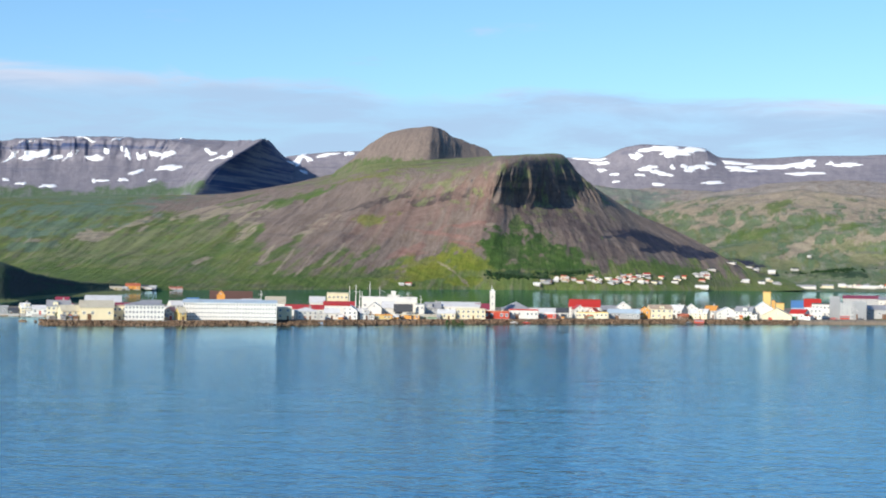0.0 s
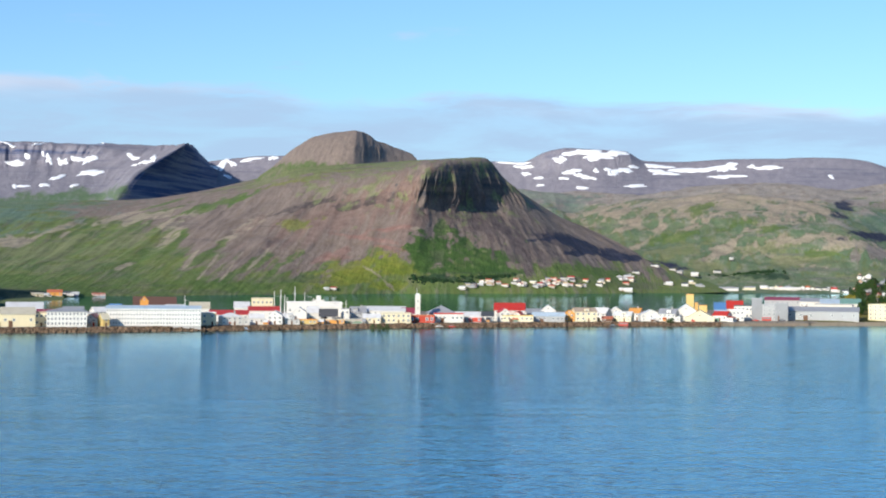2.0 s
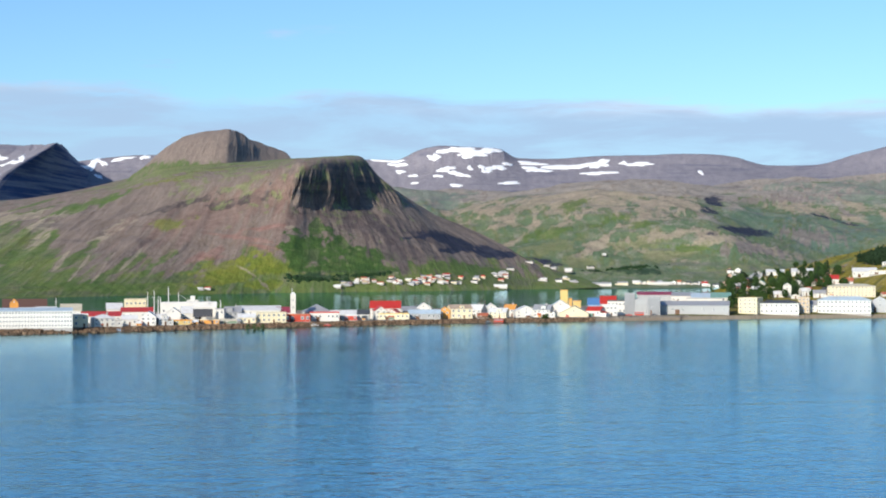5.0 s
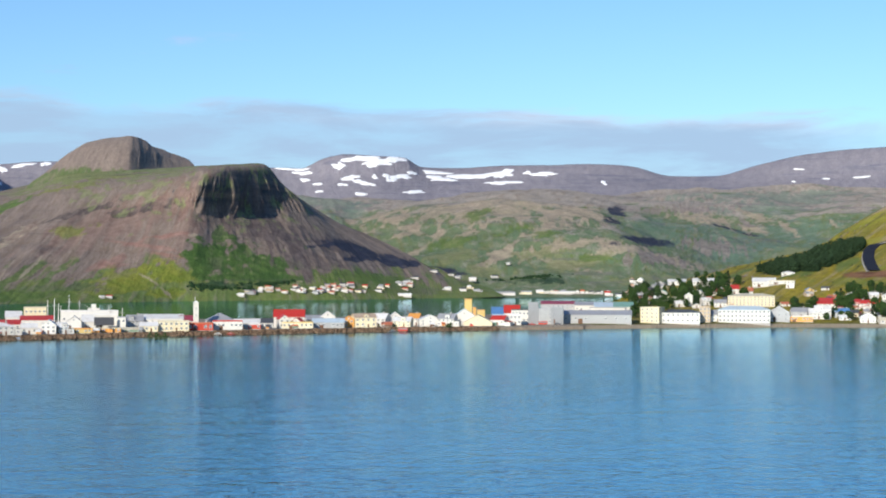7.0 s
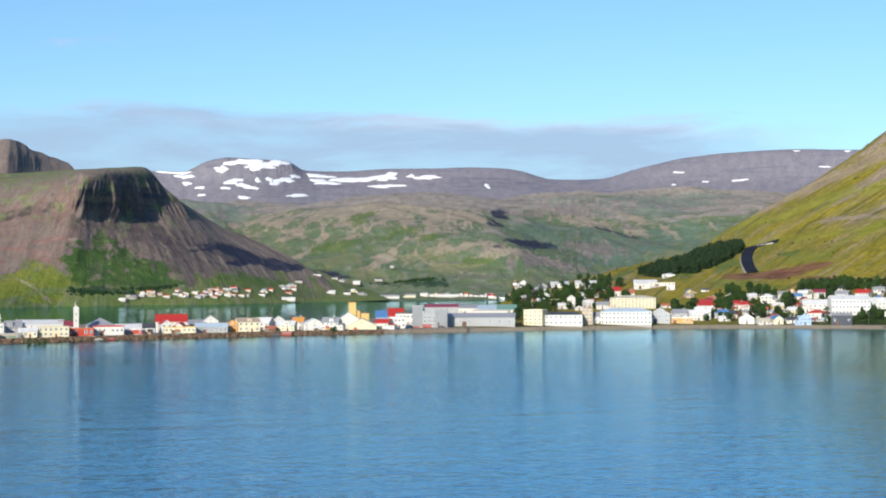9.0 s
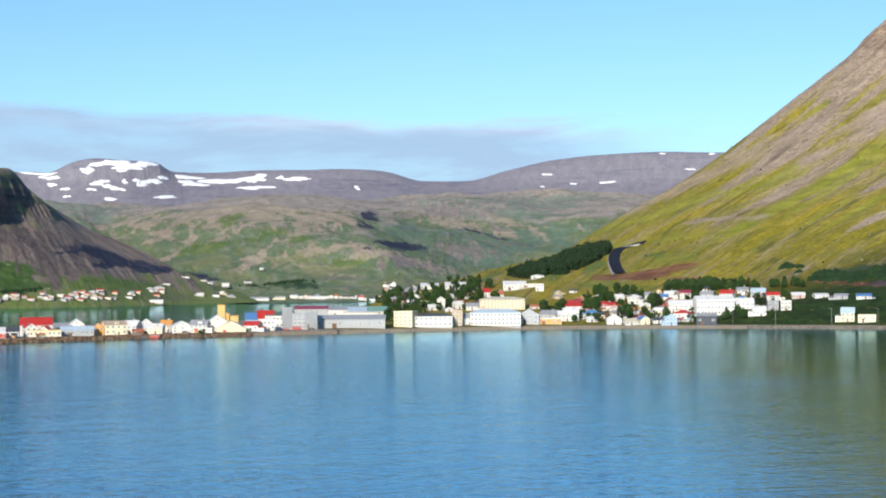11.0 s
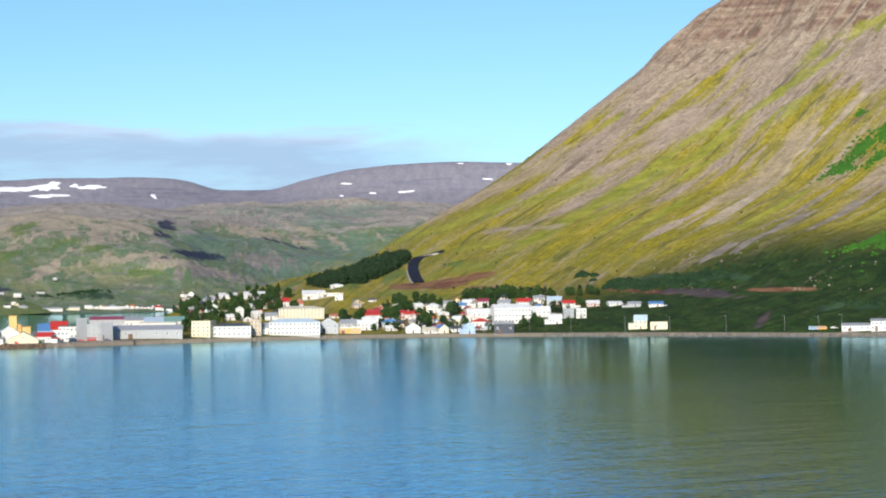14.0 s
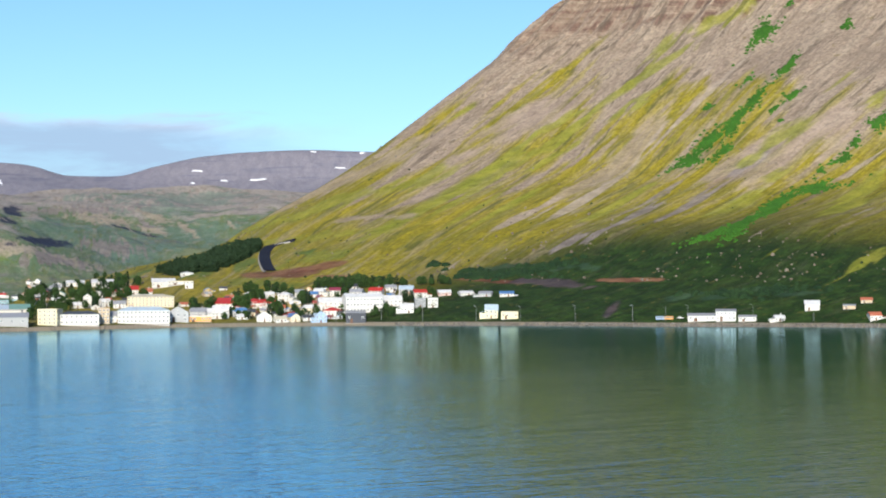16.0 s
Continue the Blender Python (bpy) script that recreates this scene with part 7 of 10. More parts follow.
building(498.5, 1006.8, -21.9, 4.0, 7.0, 1.8, 1.2, 'gable', 'white', 'pale_blue', 2, 2, where='near the shore', z=4.7)
building(464.9, 1059.1, -28.2, 4.4, 7.0, 2.2, 0.9, 'hip', 'tan', 'maroon', 2, 2, where='on the town hillside', z=10.0)
building(516.2, 1065.0, -24.0, 4.5, 7.0, 1.8, 1.4, 'front', 'pink', 'grey', 2, 2, where='on the town hillside', z=15.5)
building(513.1, 1099.2, -19.3, 5.9, 7.0, 1.8, 0.8, 'hip', 'yellow', 'white', 1, 2, where='on the town hillside', z=19.1)
building(574.5, 1053.3, -31.1, 5.7, 7.0, 1.4, 1.1, 'front', 'cream', 'dark', 1, 2, where='on the town hillside', z=21.7)
building(503.5, 999.7, -29.5, 3.9, 7.0, 1.6, 1.0, 'gable', 'pale_grey', 'maroon', 1, 2, where='near the shore', z=3.9)
building(568.1, 1030.5, -30.9, 4.7, 7.0, 1.6, 1.0, 'gable', 'yellow', 'blue', 1, 2, where='on the town hillside', z=17.8)
building(479.9, 1151.7, -22.1, 5.2, 7.0, 1.8, 1.4, 'front', 'yellow', 'blue', 1, 2, where='on the town hillside', z=21.3)
building(536.5, 1096.5, -20.3, 3.8, 7.0, 2.2, 1.4, 'front', 'cream', 'red', 2, 2, where='on the town hillside', z=21.4)
building(522.1, 1036.8, -31.0, 3.4, 7.0, 1.9, 0.8, 'hip', 'white', 'grey', 1, 2, where='on the town hillside', z=12.4)
building(470.5, 1134.8, -25.6, 3.6, 7.0, 1.5, 1.2, 'front', 'white', 'maroon', 2, 2, where='on the town hillside', z=19.0)
building(520.1, 1005.8, -22.6, 4.5, 7.0, 1.8, 1.4, 'front', 'pale_grey', 'dark', 1, 2, where='near the shore', z=7.1)
building(513.4, 1091.4, -27.9, 3.5, 7.0, 2.4, 1.3, 'front', 'white', 'dark', 1, 2, where='on the town hillside', z=18.3)
building(577.8, 1022.3, -27.5, 4.9, 7.0, 1.8, 1.4, 'front', 'cream', 'maroon', 1, 2, where='on the town hillside', z=18.2)
building(485.2, 1043.8, -22.3, 4.2, 7.0, 1.9, 1.5, 'front', 'blue', 'dark', 1, 2, where='on the town hillside', z=9.6)
building(510.1, 1073.8, -31.4, 4.4, 7.0, 1.4, 0.9, 'gable', 'pale_grey', 'dark', 2, 2, where='on the town hillside', z=15.9)
building(516.6, 1045.8, -32.0, 3.5, 7.0, 1.5, 1.0, 'gable', 'pink', 'red', 1, 2, where='on the town hillside', z=13.1)
building(576.9, 1041.9, -25.9, 4.2, 7.0, 1.7, 1.3, 'front', 'white', 'dark', 2, 2, where='on the town hillside', z=20.6)
building(526.7, 1058.4, -21.4, 4.5, 7.0, 2.0, 1.5, 'front', 'tan', 'maroon', 1, 2, where='on the town hillside', z=15.9)
building(521.3, 1080.4, -23.4, 3.2, 7.0, 1.7, 1.1, 'gable', 'tan', 'white', 1, 2, where='on the town hillside', z=17.9)
building(509.8, 1100.6, -25.2, 3.3, 7.0, 2.0, 0.9, 'hip', 'yellow', 'blue', 1, 2, where='on the town hillside', z=18.9)
building(494.4, 1111.4, -28.8, 4.4, 7.0, 1.8, 0.8, 'hip', 'yellow', 'white', 2, 2, where='on the town hillside', z=18.5)
building(470.0, 1128.7, -22.3, 5.4, 7.0, 2.2, 1.4, 'gable', 'tan', 'grey', 2, 2, where='on the town hillside', z=18.3)
building(545.5, 1087.1, -31.3, 4.1, 7.0, 1.8, 1.4, 'front', 'tan', 'blue', 1, 2, where='on the town hillside', z=21.5)
building(557.0, 1025.0, -30.6, 4.9, 7.0, 1.5, 1.2, 'front', 'pink', 'blue', 1, 2, where='on the town hillside', z=15.4)
building(512.6, 1072.5, -31.1, 3.5, 7.0, 1.4, 1.1, 'front', 'yellow', 'white', 2, 2, where='on the town hillside', z=16.0)
building(469.6, 1480.1, -17.4, 5.2, 7.0, 2.3, 1.5, 'gable', 'white', 'white', 2, 2, where='on the town hillside', z=23.5)
building(428.4, 1238.6, -19.5, 4.7, 7.0, 2.2, 1.4, 'gable', 'white', 'dark', 2, 2, where='on the town hillside', z=20.4)
building(384.2, 1241.2, -19.8, 4.2, 7.0, 1.8, 1.2, 'gable', 'white', 'grey', 2, 2, where='on the town hillside', z=17.6)
building(786.3, 2622.0, -20.0, 7.5, 6.0, 3.8, 2.7, 'front', 'tan', 'red', 0, 0, where='on the town hillside', z=9.6)
building(414.2, 1257.3, -23.4, 4.5, 7.0, 1.7, 1.1, 'gable', 'white', 'white', 2, 2, where='on the town hillside', z=20.2)
building(788.2, 2602.1, -22.5, 5.4, 5.0, 4.2, 2.2, 'front', 'tan', 'dark', 0, 0, where='near the shore', z=7.5)
building(410.8, 1338.8, -21.5, 4.2, 7.0, 2.1, 1.5, 'front', 'white', 'grey', 2, 2, where='on the town hillside', z=19.9)
building(401.5, 1147.4, -13.5, 3.5, 7.0, 2.0, 1.3, 'gable', 'cream', 'rust', 2, 2, where='on the town hillside', z=14.7)
building(412.5, 1193.3, -24.7, 4.7, 7.0, 1.7, 1.1, 'gable', 'tan', 'dark', 2, 2, where='on the town hillside', z=17.4)
building(438.3, 1228.7, -17.0, 3.4, 7.0, 1.8, 1.1, 'gable', 'cream', 'grey', 2, 2, where='on the town hillside', z=21.6)
building(367.5, 1204.4, -17.5, 3.4, 7.0, 1.8, 1.2, 'front', 'pale_grey', 'rust', 2, 2, where='on the town hillside', z=14.4)
building(427.4, 1334.0, -16.7, 4.3, 7.0, 1.8, 1.4, 'front', 'cream', 'dark', 2, 2, where='on the town hillside', z=24.7)
building(384.9, 1260.1, -19.3, 3.3, 7.0, 2.1, 1.4, 'gable', 'tan', 'dark', 2, 2, where='on the town hillside', z=17.7)
building(396.4, 1174.1, -12.9, 3.1, 7.0, 1.7, 1.1, 'front', 'white', 'red', 2, 2, where='on the town hillside', z=14.9)
building(387.4, 1238.8, -13.7, 3.3, 7.0, 1.5, 1.1, 'front', 'tan', 'red', 2, 2, where='on the town hillside', z=17.9)
building(784.5, 2608.9, -17.9, 7.1, 5.7, 3.5, 2.6, 'front', 'white', 'red', 0, 0, where='on the town hillside', z=8.2)
building(451.2, 1293.5, -20.1, 4.2, 7.0, 2.2, 1.5, 'front', 'white', 'dark', 2, 2, where='on the town hillside', z=24.7)
building(427.5, 1242.8, -14.0, 4.6, 7.0, 1.7, 1.3, 'front', 'pale_grey', 'white', 2, 2, where='on the town hillside', z=20.3)
building(392.6, 1235.0, -21.8, 3.6, 7.0, 1.7, 1.1, 'gable', 'pale_grey', 'white', 2, 2, where='on the town hillside', z=18.0)
building(794.5, 2623.0, -12.4, 8.1, 6.4, 4.6, 2.2, 'gable', 'cream', 'white', 0, 0, where='on the town hillside', z=9.3)
building(358.0, 1156.7, -15.8, 4.0, 7.0, 1.5, 1.1, 'front', 'tan', 'dark', 2, 2, where='on the town hillside', z=12.2)
building(447.1, 1277.8, -18.5, 5.1, 7.0, 1.9, 1.4, 'front', 'white', 'white', 2, 2, where='on the town hillside', z=23.7)
building(388.6, 1251.0, -16.9, 3.9, 7.0, 1.4, 1.1, 'front', 'tan', 'dark', 2, 2, where='on the town hillside', z=18.5)
building(432.6, 1229.4, -18.3, 3.2, 7.0, 1.6, 1.1, 'front', 'white', 'white', 2, 2, where='on the town hillside', z=20.8)
building(383.5, 1277.8, -21.6, 4.0, 7.0, 2.2, 1.4, 'front', 'tan', 'red', 2, 2, where='on the town hillside', z=17.0)
building(411.5, 1139.5, -22.9, 3.1, 7.0, 1.8, 1.2, 'gable', 'white', 'dark', 2, 2, where='on the town hillside', z=14.7)
building(781.4, 2600.2, -18.5, 7.6, 6.1, 3.9, 2.1, 'gable', 'white', 'grey', 0, 0, where='near the shore', z=7.4)
building(354.9, 1178.8, -20.1, 4.3, 7.0, 1.5, 1.0, 'gable', 'white', 'dark', 2, 2, where='on the town hillside', z=12.5)
building(431.4, 1230.3, -24.3, 4.5, 7.0, 1.5, 1.0, 'gable', 'white', 'white', 2, 2, where='on the town hillside', z=20.6)
building(457.7, 1262.2, -17.4, 5.0, 7.0, 1.9, 1.4, 'front', 'tan', 'dark', 2, 2, where='on the town hillside', z=24.9)
building(384.0, 1134.8, -19.6, 3.3, 7.0, 1.9, 1.2, 'front', 'tan', 'rust', 2, 2, where='on the town hillside', z=12.4)
building(402.6, 1116.5, -16.9, 4.1, 7.0, 1.6, 1.0, 'gable', 'white', 'dark', 2, 2, where='on the town hillside', z=12.5)
building(396.7, 1180.7, -19.9, 4.1, 7.0, 1.9, 1.4, 'front', 'cream', 'white', 2, 2, where='on the town hillside', z=15.1)
building(388.2, 1254.3, -11.9, 4.1, 7.0, 2.1, 1.4, 'front', 'tan', 'grey', 2, 2, where='on the town hillside', z=18.4)
building(795.3, 2654.3, -19.7, 7.7, 6.2, 4.2, 3.0, 'front', 'tan', 'rust', 0, 0, where='on the town hillside', z=16.4)
building(422.3, 1334.5, -17.4, 4.0, 7.0, 2.3, 1.5, 'gable', 'pale_grey', 'grey', 2, 2, where='on the town hillside', z=23.4)
building(375.3, 1207.4, -18.2, 3.7, 7.0, 1.4, 1.1, 'front', 'white', 'red', 2, 2, where='on the town hillside', z=15.4)
building(436.5, 1252.8, -15.7, 3.9, 7.0, 1.8, 1.2, 'gable', 'pale_grey', 'dark', 2, 2, where='on the town hillside', z=21.7)
building(358.5, 1159.4, -21.6, 3.6, 7.0, 1.4, 0.9, 'gable', 'white', 'dark', 2, 2, where='on the town hillside', z=12.4)
building(401.7, 1308.0, -16.5, 4.0, 7.0, 1.8, 1.4, 'front', 'white', 'dark', 2, 2, where='on the town hillside', z=19.8)
building(424.3, 1324.4, -18.3, 4.5, 7.0, 2.0, 1.5, 'front', 'pale_grey', 'dark', 2, 2, where='on the town hillside', z=24.3)
building(459.5, 1492.1, -15.6, 5.0, 7.0, 1.9, 1.4, 'front', 'pale_grey', 'red', 2, 2, where='on the town hillside', z=19.1)
building(435.5, 1255.2, -22.3, 3.3, 7.0, 1.7, 1.2, 'front', 'white', 'rust', 2, 2, where='on the town hillside', z=21.7)
building(811.8, 2659.5, -16.5, 8.7, 6.9, 4.1, 3.0, 'front', 'white', 'white', 0, 0, where='on the town hillside', z=16.6)
building(402.1, 1289.7, -11.5, 4.4, 7.0, 2.1, 1.4, 'gable', 'cream', 'dark', 2, 2, where='on the town hillside', z=20.4)
building(794.1, 2650.3, -21.4, 6.6, 5.2, 4.7, 1.8, 'gable', 'white', 'dark', 0, 0, where='on the town hillside', z=15.2)
building(781.0, 2608.0, -11.0, 8.0, 6.4, 3.0, 2.2, 'front', 'white', 'dark', 0, 0, where='on the town hillside', z=8.2)
building(372.7, 1219.3, -11.4, 4.6, 7.0, 1.8, 1.1, 'gable', 'white', 'dark', 2, 2, where='on the town hillside', z=15.3)
building(484.9, 1020.4, -26.0, 2.9, 7.0, 1.5, 1.0, 'gable', 'pale_grey', 'red', 2, 2, where='near the shore', z=5.9)
building(497.9, 1031.6, -30.8, 2.9, 7.0, 1.4, 0.9, 'gable', 'white', 'grey', 2, 2, where='on the town hillside', z=9.0)
building(473.6, 1057.9, -24.2, 2.8, 7.0, 1.4, 0.9, 'gable', 'white', 'rust', 2, 2, where='on the town hillside', z=10.6)
building(437.2, 1037.9, -17.3, 3.6, 7.0, 1.8, 1.2, 'gable', 'white', 'blue', 2, 2, where='near the shore', z=5.4)
building(453.6, 1030.5, -29.7, 2.8, 7.0, 1.7, 1.1, 'gable', 'pale_grey', 'white', 2, 2, where='near the shore', z=5.2)
building(455.2, 1049.0, -20.4, 3.1, 7.0, 1.6, 1.0, 'gable', 'pale_grey', 'blue', 2, 2, where='on the town hillside', z=8.0)
building(448.5, 1053.1, -19.7, 2.7, 7.0, 1.6, 0.9, 'front', 'white', 'dark', 2, 2, where='on the town hillside', z=8.1)
building(482.8, 1060.4, -29.1, 3.7, 7.0, 1.8, 1.4, 'front', 'cream', 'grey', 2, 2, where='on the town hillside', z=11.6)
building(443.2, 1056.6, -21.5, 4.3, 7.0, 1.8, 1.1, 'gable', 'white', 'white', 2, 2, where='on the town hillside', z=8.3)
building(484.5, 1018.2, -29.7, 3.3, 7.0, 1.4, 0.8, 'gable', 'pink', 'blue', 2, 2, where='near the shore', z=5.5)
building(486.2, 1036.1, -29.9, 3.8, 7.0, 1.5, 1.2, 'front', 'pink', 'white', 2, 2, where='on the town hillside', z=8.6)
building(471.1, 1028.5, -24.4, 2.8, 7.0, 1.5, 1.0, 'front', 'pink', 'grey', 2, 2, where='near the shore', z=6.1)
building(464.5, 1088.8, -25.5, 3.7, 7.0, 1.6, 1.2, 'front', 'white', 'red', 2, 2, where='on the town hillside', z=13.6)
building(464.8, 1033.6, -22.3, 4.1, 7.0, 1.8, 1.2, 'gable', 'pink', 'rust', 2, 2, where='near the shore', z=6.5)
building(464.0, 1072.7, -23.1, 3.6, 7.0, 1.4, 1.1, 'front', 'pink', 'rust', 2, 2, where='on the town hillside', z=11.6)
building(473.6, 1091.1, -26.7, 3.3, 7.0, 1.7, 1.1, 'gable', 'white', 'blue', 2, 2, where='on the town hillside', z=14.5)
building(457.0, 1048.7, -18.5, 3.1, 7.0, 1.6, 1.1, 'gable', 'pale_grey', 'red', 2, 2, where='on the town hillside', z=8.1)
building(436.0, 1065.9, -28.2, 2.9, 7.0, 1.6, 1.0, 'front', 'cream', 'blue', 2, 2, where='on the town hillside', z=9.1)
building(489.8, 1033.4, -21.7, 3.8, 7.0, 1.7, 1.3, 'front', 'pale_grey', 'blue', 2, 2, where='on the town hillside', z=8.5)
building(494.8, 1033.4, -28.2, 3.0, 7.0, 1.7, 1.1, 'gable', 'pale_grey', 'grey', 2, 2, where='on the town hillside', z=9.0)
building(464.8, 1094.9, -18.2, 3.4, 7.0, 1.8, 1.2, 'gable', 'white', 'dark', 2, 2, where='on the town hillside', z=14.3)
building(488.1, 1019.5, -24.3, 3.6, 7.0, 1.6, 1.2, 'front', 'pale_grey', 'red', 2, 2, where='near the shore', z=6.0)
building(475.2, 1041.2, -25.0, 3.8, 7.0, 1.4, 0.9, 'gable', 'white', 'rust', 2, 2, where='on the town hillside', z=8.4)
building(495.9, 1014.1, -29.5, 3.1, 7.0, 1.5, 1.1, 'front', 'pink', 'white', 2, 2, where='near the shore', z=5.8)
building(473.2, 1038.8, -20.2, 3.5, 7.0, 1.8, 1.2, 'gable', 'cream', 'grey', 2, 2, where='near the shore', z=7.9)
building(444.7, 1034.3, -19.0, 2.8, 7.0, 1.4, 1.0, 'front', 'pale_grey', 'red', 2, 2, where='near the shore', z=5.3)
building(458.6, 1071.8, -17.6, 3.3, 7.0, 1.4, 1.1, 'front', 'cream', 'grey', 2, 2, where='on the town hillside', z=11.1)
building(464.3, 1046.7, -22.8, 3.5, 7.0, 1.7, 1.1, 'gable', 'pale_grey', 'dark', 2, 2, where='on the town hillside', z=8.3)
building(483.9, 1039.3, -19.9, 3.6, 7.0, 1.8, 1.2, 'gable', 'cream', 'red', 2, 2, where='on the town hillside', z=8.8)
building(477.1, 1024.4, -20.2, 3.9, 7.0, 1.8, 1.2, 'gable', 'pale_grey', 'dark', 2, 2, where='near the shore', z=5.9)
building(220.2, 998.2, -11.8, 1.8, 3.0, 2.1, 0.5, 'flat', 'dark', 'rust', 0, 0, where='by the harbour shore', name='shed')
building(-188.3, 825.4, 12.2, 2.3, 3.0, 1.7, 0.9, 'gable', 'grey', 'grey', 0, 0, where='by the harbour shore', name='shed')
building(63.2, 951.6, -3.4, 1.6, 3.0, 2.1, 0.5, 'flat', 'dark', 'white', 0, 0, where='by the harbour shore', name='shed')
building(194.0, 993.3, -11.7, 1.5, 3.0, 2.1, 0.5, 'flat', 'tan', 'dark', 0, 0, where='by the harbour shore', name='shed')
building(-1.9, 919.5, 1.4, 1.4, 3.0, 1.7, 0.9, 'gable', 'grey', 'grey', 0, 0, where='by the harbour shore', name='shed')
building(178.3, 990.5, -10.0, 1.7, 3.0, 1.7, 0.9, 'gable', 'orange', 'rust', 0, 0, where='by the harbour shore', name='shed')
building(-167.0, 833.4, 12.8, 1.4, 3.0, 1.7, 0.9, 'gable', 'grey', 'grey', 0, 0, where='by the harbour shore', name='shed')
building(-188.0, 825.5, 14.4, 1.5, 3.0, 2.1, 0.5, 'flat', 'brown', 'dark', 0, 0, where='by the harbour shore', name='shed')
building(-53.7, 889.3, 4.5, 2.0, 3.0, 1.7, 0.9, 'gable', 'red', 'rust', 0, 0, where='by the harbour shore', name='shed')
building(-140.1, 842.6, 8.3, 2.5, 3.0, 1.7, 0.9, 'gable', 'tan', 'grey', 0, 0, where='by the harbour shore', name='shed')
building(-182.6, 827.6, 11.8, 2.5, 3.0, 2.1, 0.5, 'flat', 'brown', 'grey', 0, 0, where='by the harbour shore', name='shed')
building(-104.7, 861.1, 5.3, 1.9, 3.0, 2.1, 0.5, 'flat', 'tan', 'grey', 0, 0, where='by the harbour shore', name='shed')
building(211.3, 996.2, -12.6, 2.6, 3.0, 2.1, 0.5, 'flat', 'green', 'white', 0, 0, where='by the harbour shore', name='shed')
building(-178.9, 829.0, 10.8, 2.2, 3.0, 2.1, 0.5, 'flat', 'red', 'grey', 0, 0, where='by the harbour shore', name='shed')
building(-25.0, 906.7, 0.8, 2.5, 3.0, 1.7, 0.9, 'gable', 'orange', 'white', 0, 0, where='by the harbour shore', name='shed')
building(-23.6, 907.5, 2.7, 1.7, 3.0, 2.1, 0.5, 'flat', 'dark', 'dark', 0, 0, where='by the harbour shore', name='shed')
building(-109.0, 858.6, 5.7, 1.9, 3.0, 2.1, 0.5, 'flat', 'brown', 'white', 0, 0, where='by the harbour shore', name='shed')
building(-185.3, 826.5, 14.3, 1.2, 3.0, 1.7, 0.9, 'gable', 'tan', 'dark', 0, 0, where='by the harbour shore', name='shed')
building(-185.0, 826.6, 14.3, 1.4, 3.0, 2.1, 0.5, 'flat', 'blue', 'rust', 0, 0, where='by the harbour shore', name='shed')
building(56.7, 948.7, -2.3, 2.5, 3.0, 2.1, 0.5, 'flat', 'grey', 'grey', 0, 0, where='by the harbour shore', name='shed')
building(33.4, 937.7, -3.1, 2.2, 3.0, 1.7, 0.9, 'gable', 'grey', 'dark', 0, 0, where='by the harbour shore', name='shed')
building(37.3, 939.6, -3.1, 1.9, 3.0, 2.1, 0.5, 'flat', 'orange', 'rust', 0, 0, where='by the harbour shore', name='shed')
building(171.2, 989.2, -10.0, 2.7, 3.0, 1.7, 0.9, 'gable', 'brown', 'white', 0, 0, where='by the harbour shore', name='shed')
building(128.0, 978.4, -7.0, 1.8, 3.0, 1.7, 0.9, 'gable', 'green', 'white', 0, 0, where='by the harbour shore', name='shed')
building(-17.6, 910.9, 2.8, 1.6, 3.0, 2.1, 0.5, 'flat', 'orange', 'dark', 0, 0, where='by the harbour shore', name='shed')
building(-32.1, 902.6, 0.1, 1.9, 3.0, 2.1, 0.5, 'flat', 'brown', 'white', 0, 0, where='by the harbour shore', name='shed')
building(-157.1, 836.9, 9.0, 2.1, 3.0, 1.7, 0.9, 'gable', 'tan', 'grey', 0, 0, where='by the harbour shore', name='shed')
building(69.4, 954.3, -2.9, 1.7, 3.0, 1.7, 0.9, 'gable', 'orange', 'dark', 0, 0, where='by the harbour shore', name='shed')
building(-174.4, 830.7, 9.9, 2.0, 3.0, 1.7, 0.9, 'gable', 'orange', 'white', 0, 0, where='by the harbour shore', name='shed')
building(-54.3, 889.0, 5.1, 2.4, 3.0, 1.7, 0.9, 'gable', 'orange', 'white', 0, 0, where='by the harbour shore', name='shed')
building(-72.5, 878.1, 3.5, 1.2, 3.0, 1.7, 0.9, 'gable', 'dark', 'rust', 0, 0, where='by the harbour shore', name='shed')
building(-66.8, 880.9, 6.2, 2.1, 3.0, 1.7, 0.9, 'gable', 'dark', 'dark', 0, 0, where='by the harbour shore', name='shed')
building(85.7, 961.4, -5.2, 2.7, 3.0, 1.7, 0.9, 'gable', 'green', 'rust', 0, 0, where='by the harbour shore', name='shed')
building(135.5, 981.1, -7.4, 1.8, 3.0, 1.7, 0.9, 'gable', 'blue', 'grey', 0, 0, where='by the harbour shore', name='shed')
building(531.4, 1003.1, -14.6, 25.7, 13.0, 11.0, 2.4, 'gable', 'white', 'white', 3, 11, where='above the shore', name='apartment_block', z=7.5)
building(515.4, 982.7, -26.4, 13.2, 10.0, 7.1, 1.2, 'shed', 'dark', 'grey', 1, 3, where='at the water edge', name='shed', z=1.3)
building(591.7, 933.8, -33.4, 8.4, 9.0, 5.9, 3.4, 'gable', 'cream', 'pale_blue', 2, 3, where='alone by the shore road', z=4.1)
building(599.0, 923.1, -33.1, 11.2, 6.0, 4.7, 0.5, 'flat', 'cream', 'cream', 1, 4, where='beside the lone cream house', name='shed', z=3.8)
building(684.6, 829.6, -38.4, 17.5, 11.0, 3.6, 1.4, 'gable', 'white', 'grey', 1, 5, where='on the shore road', name='hall', z=2.9)
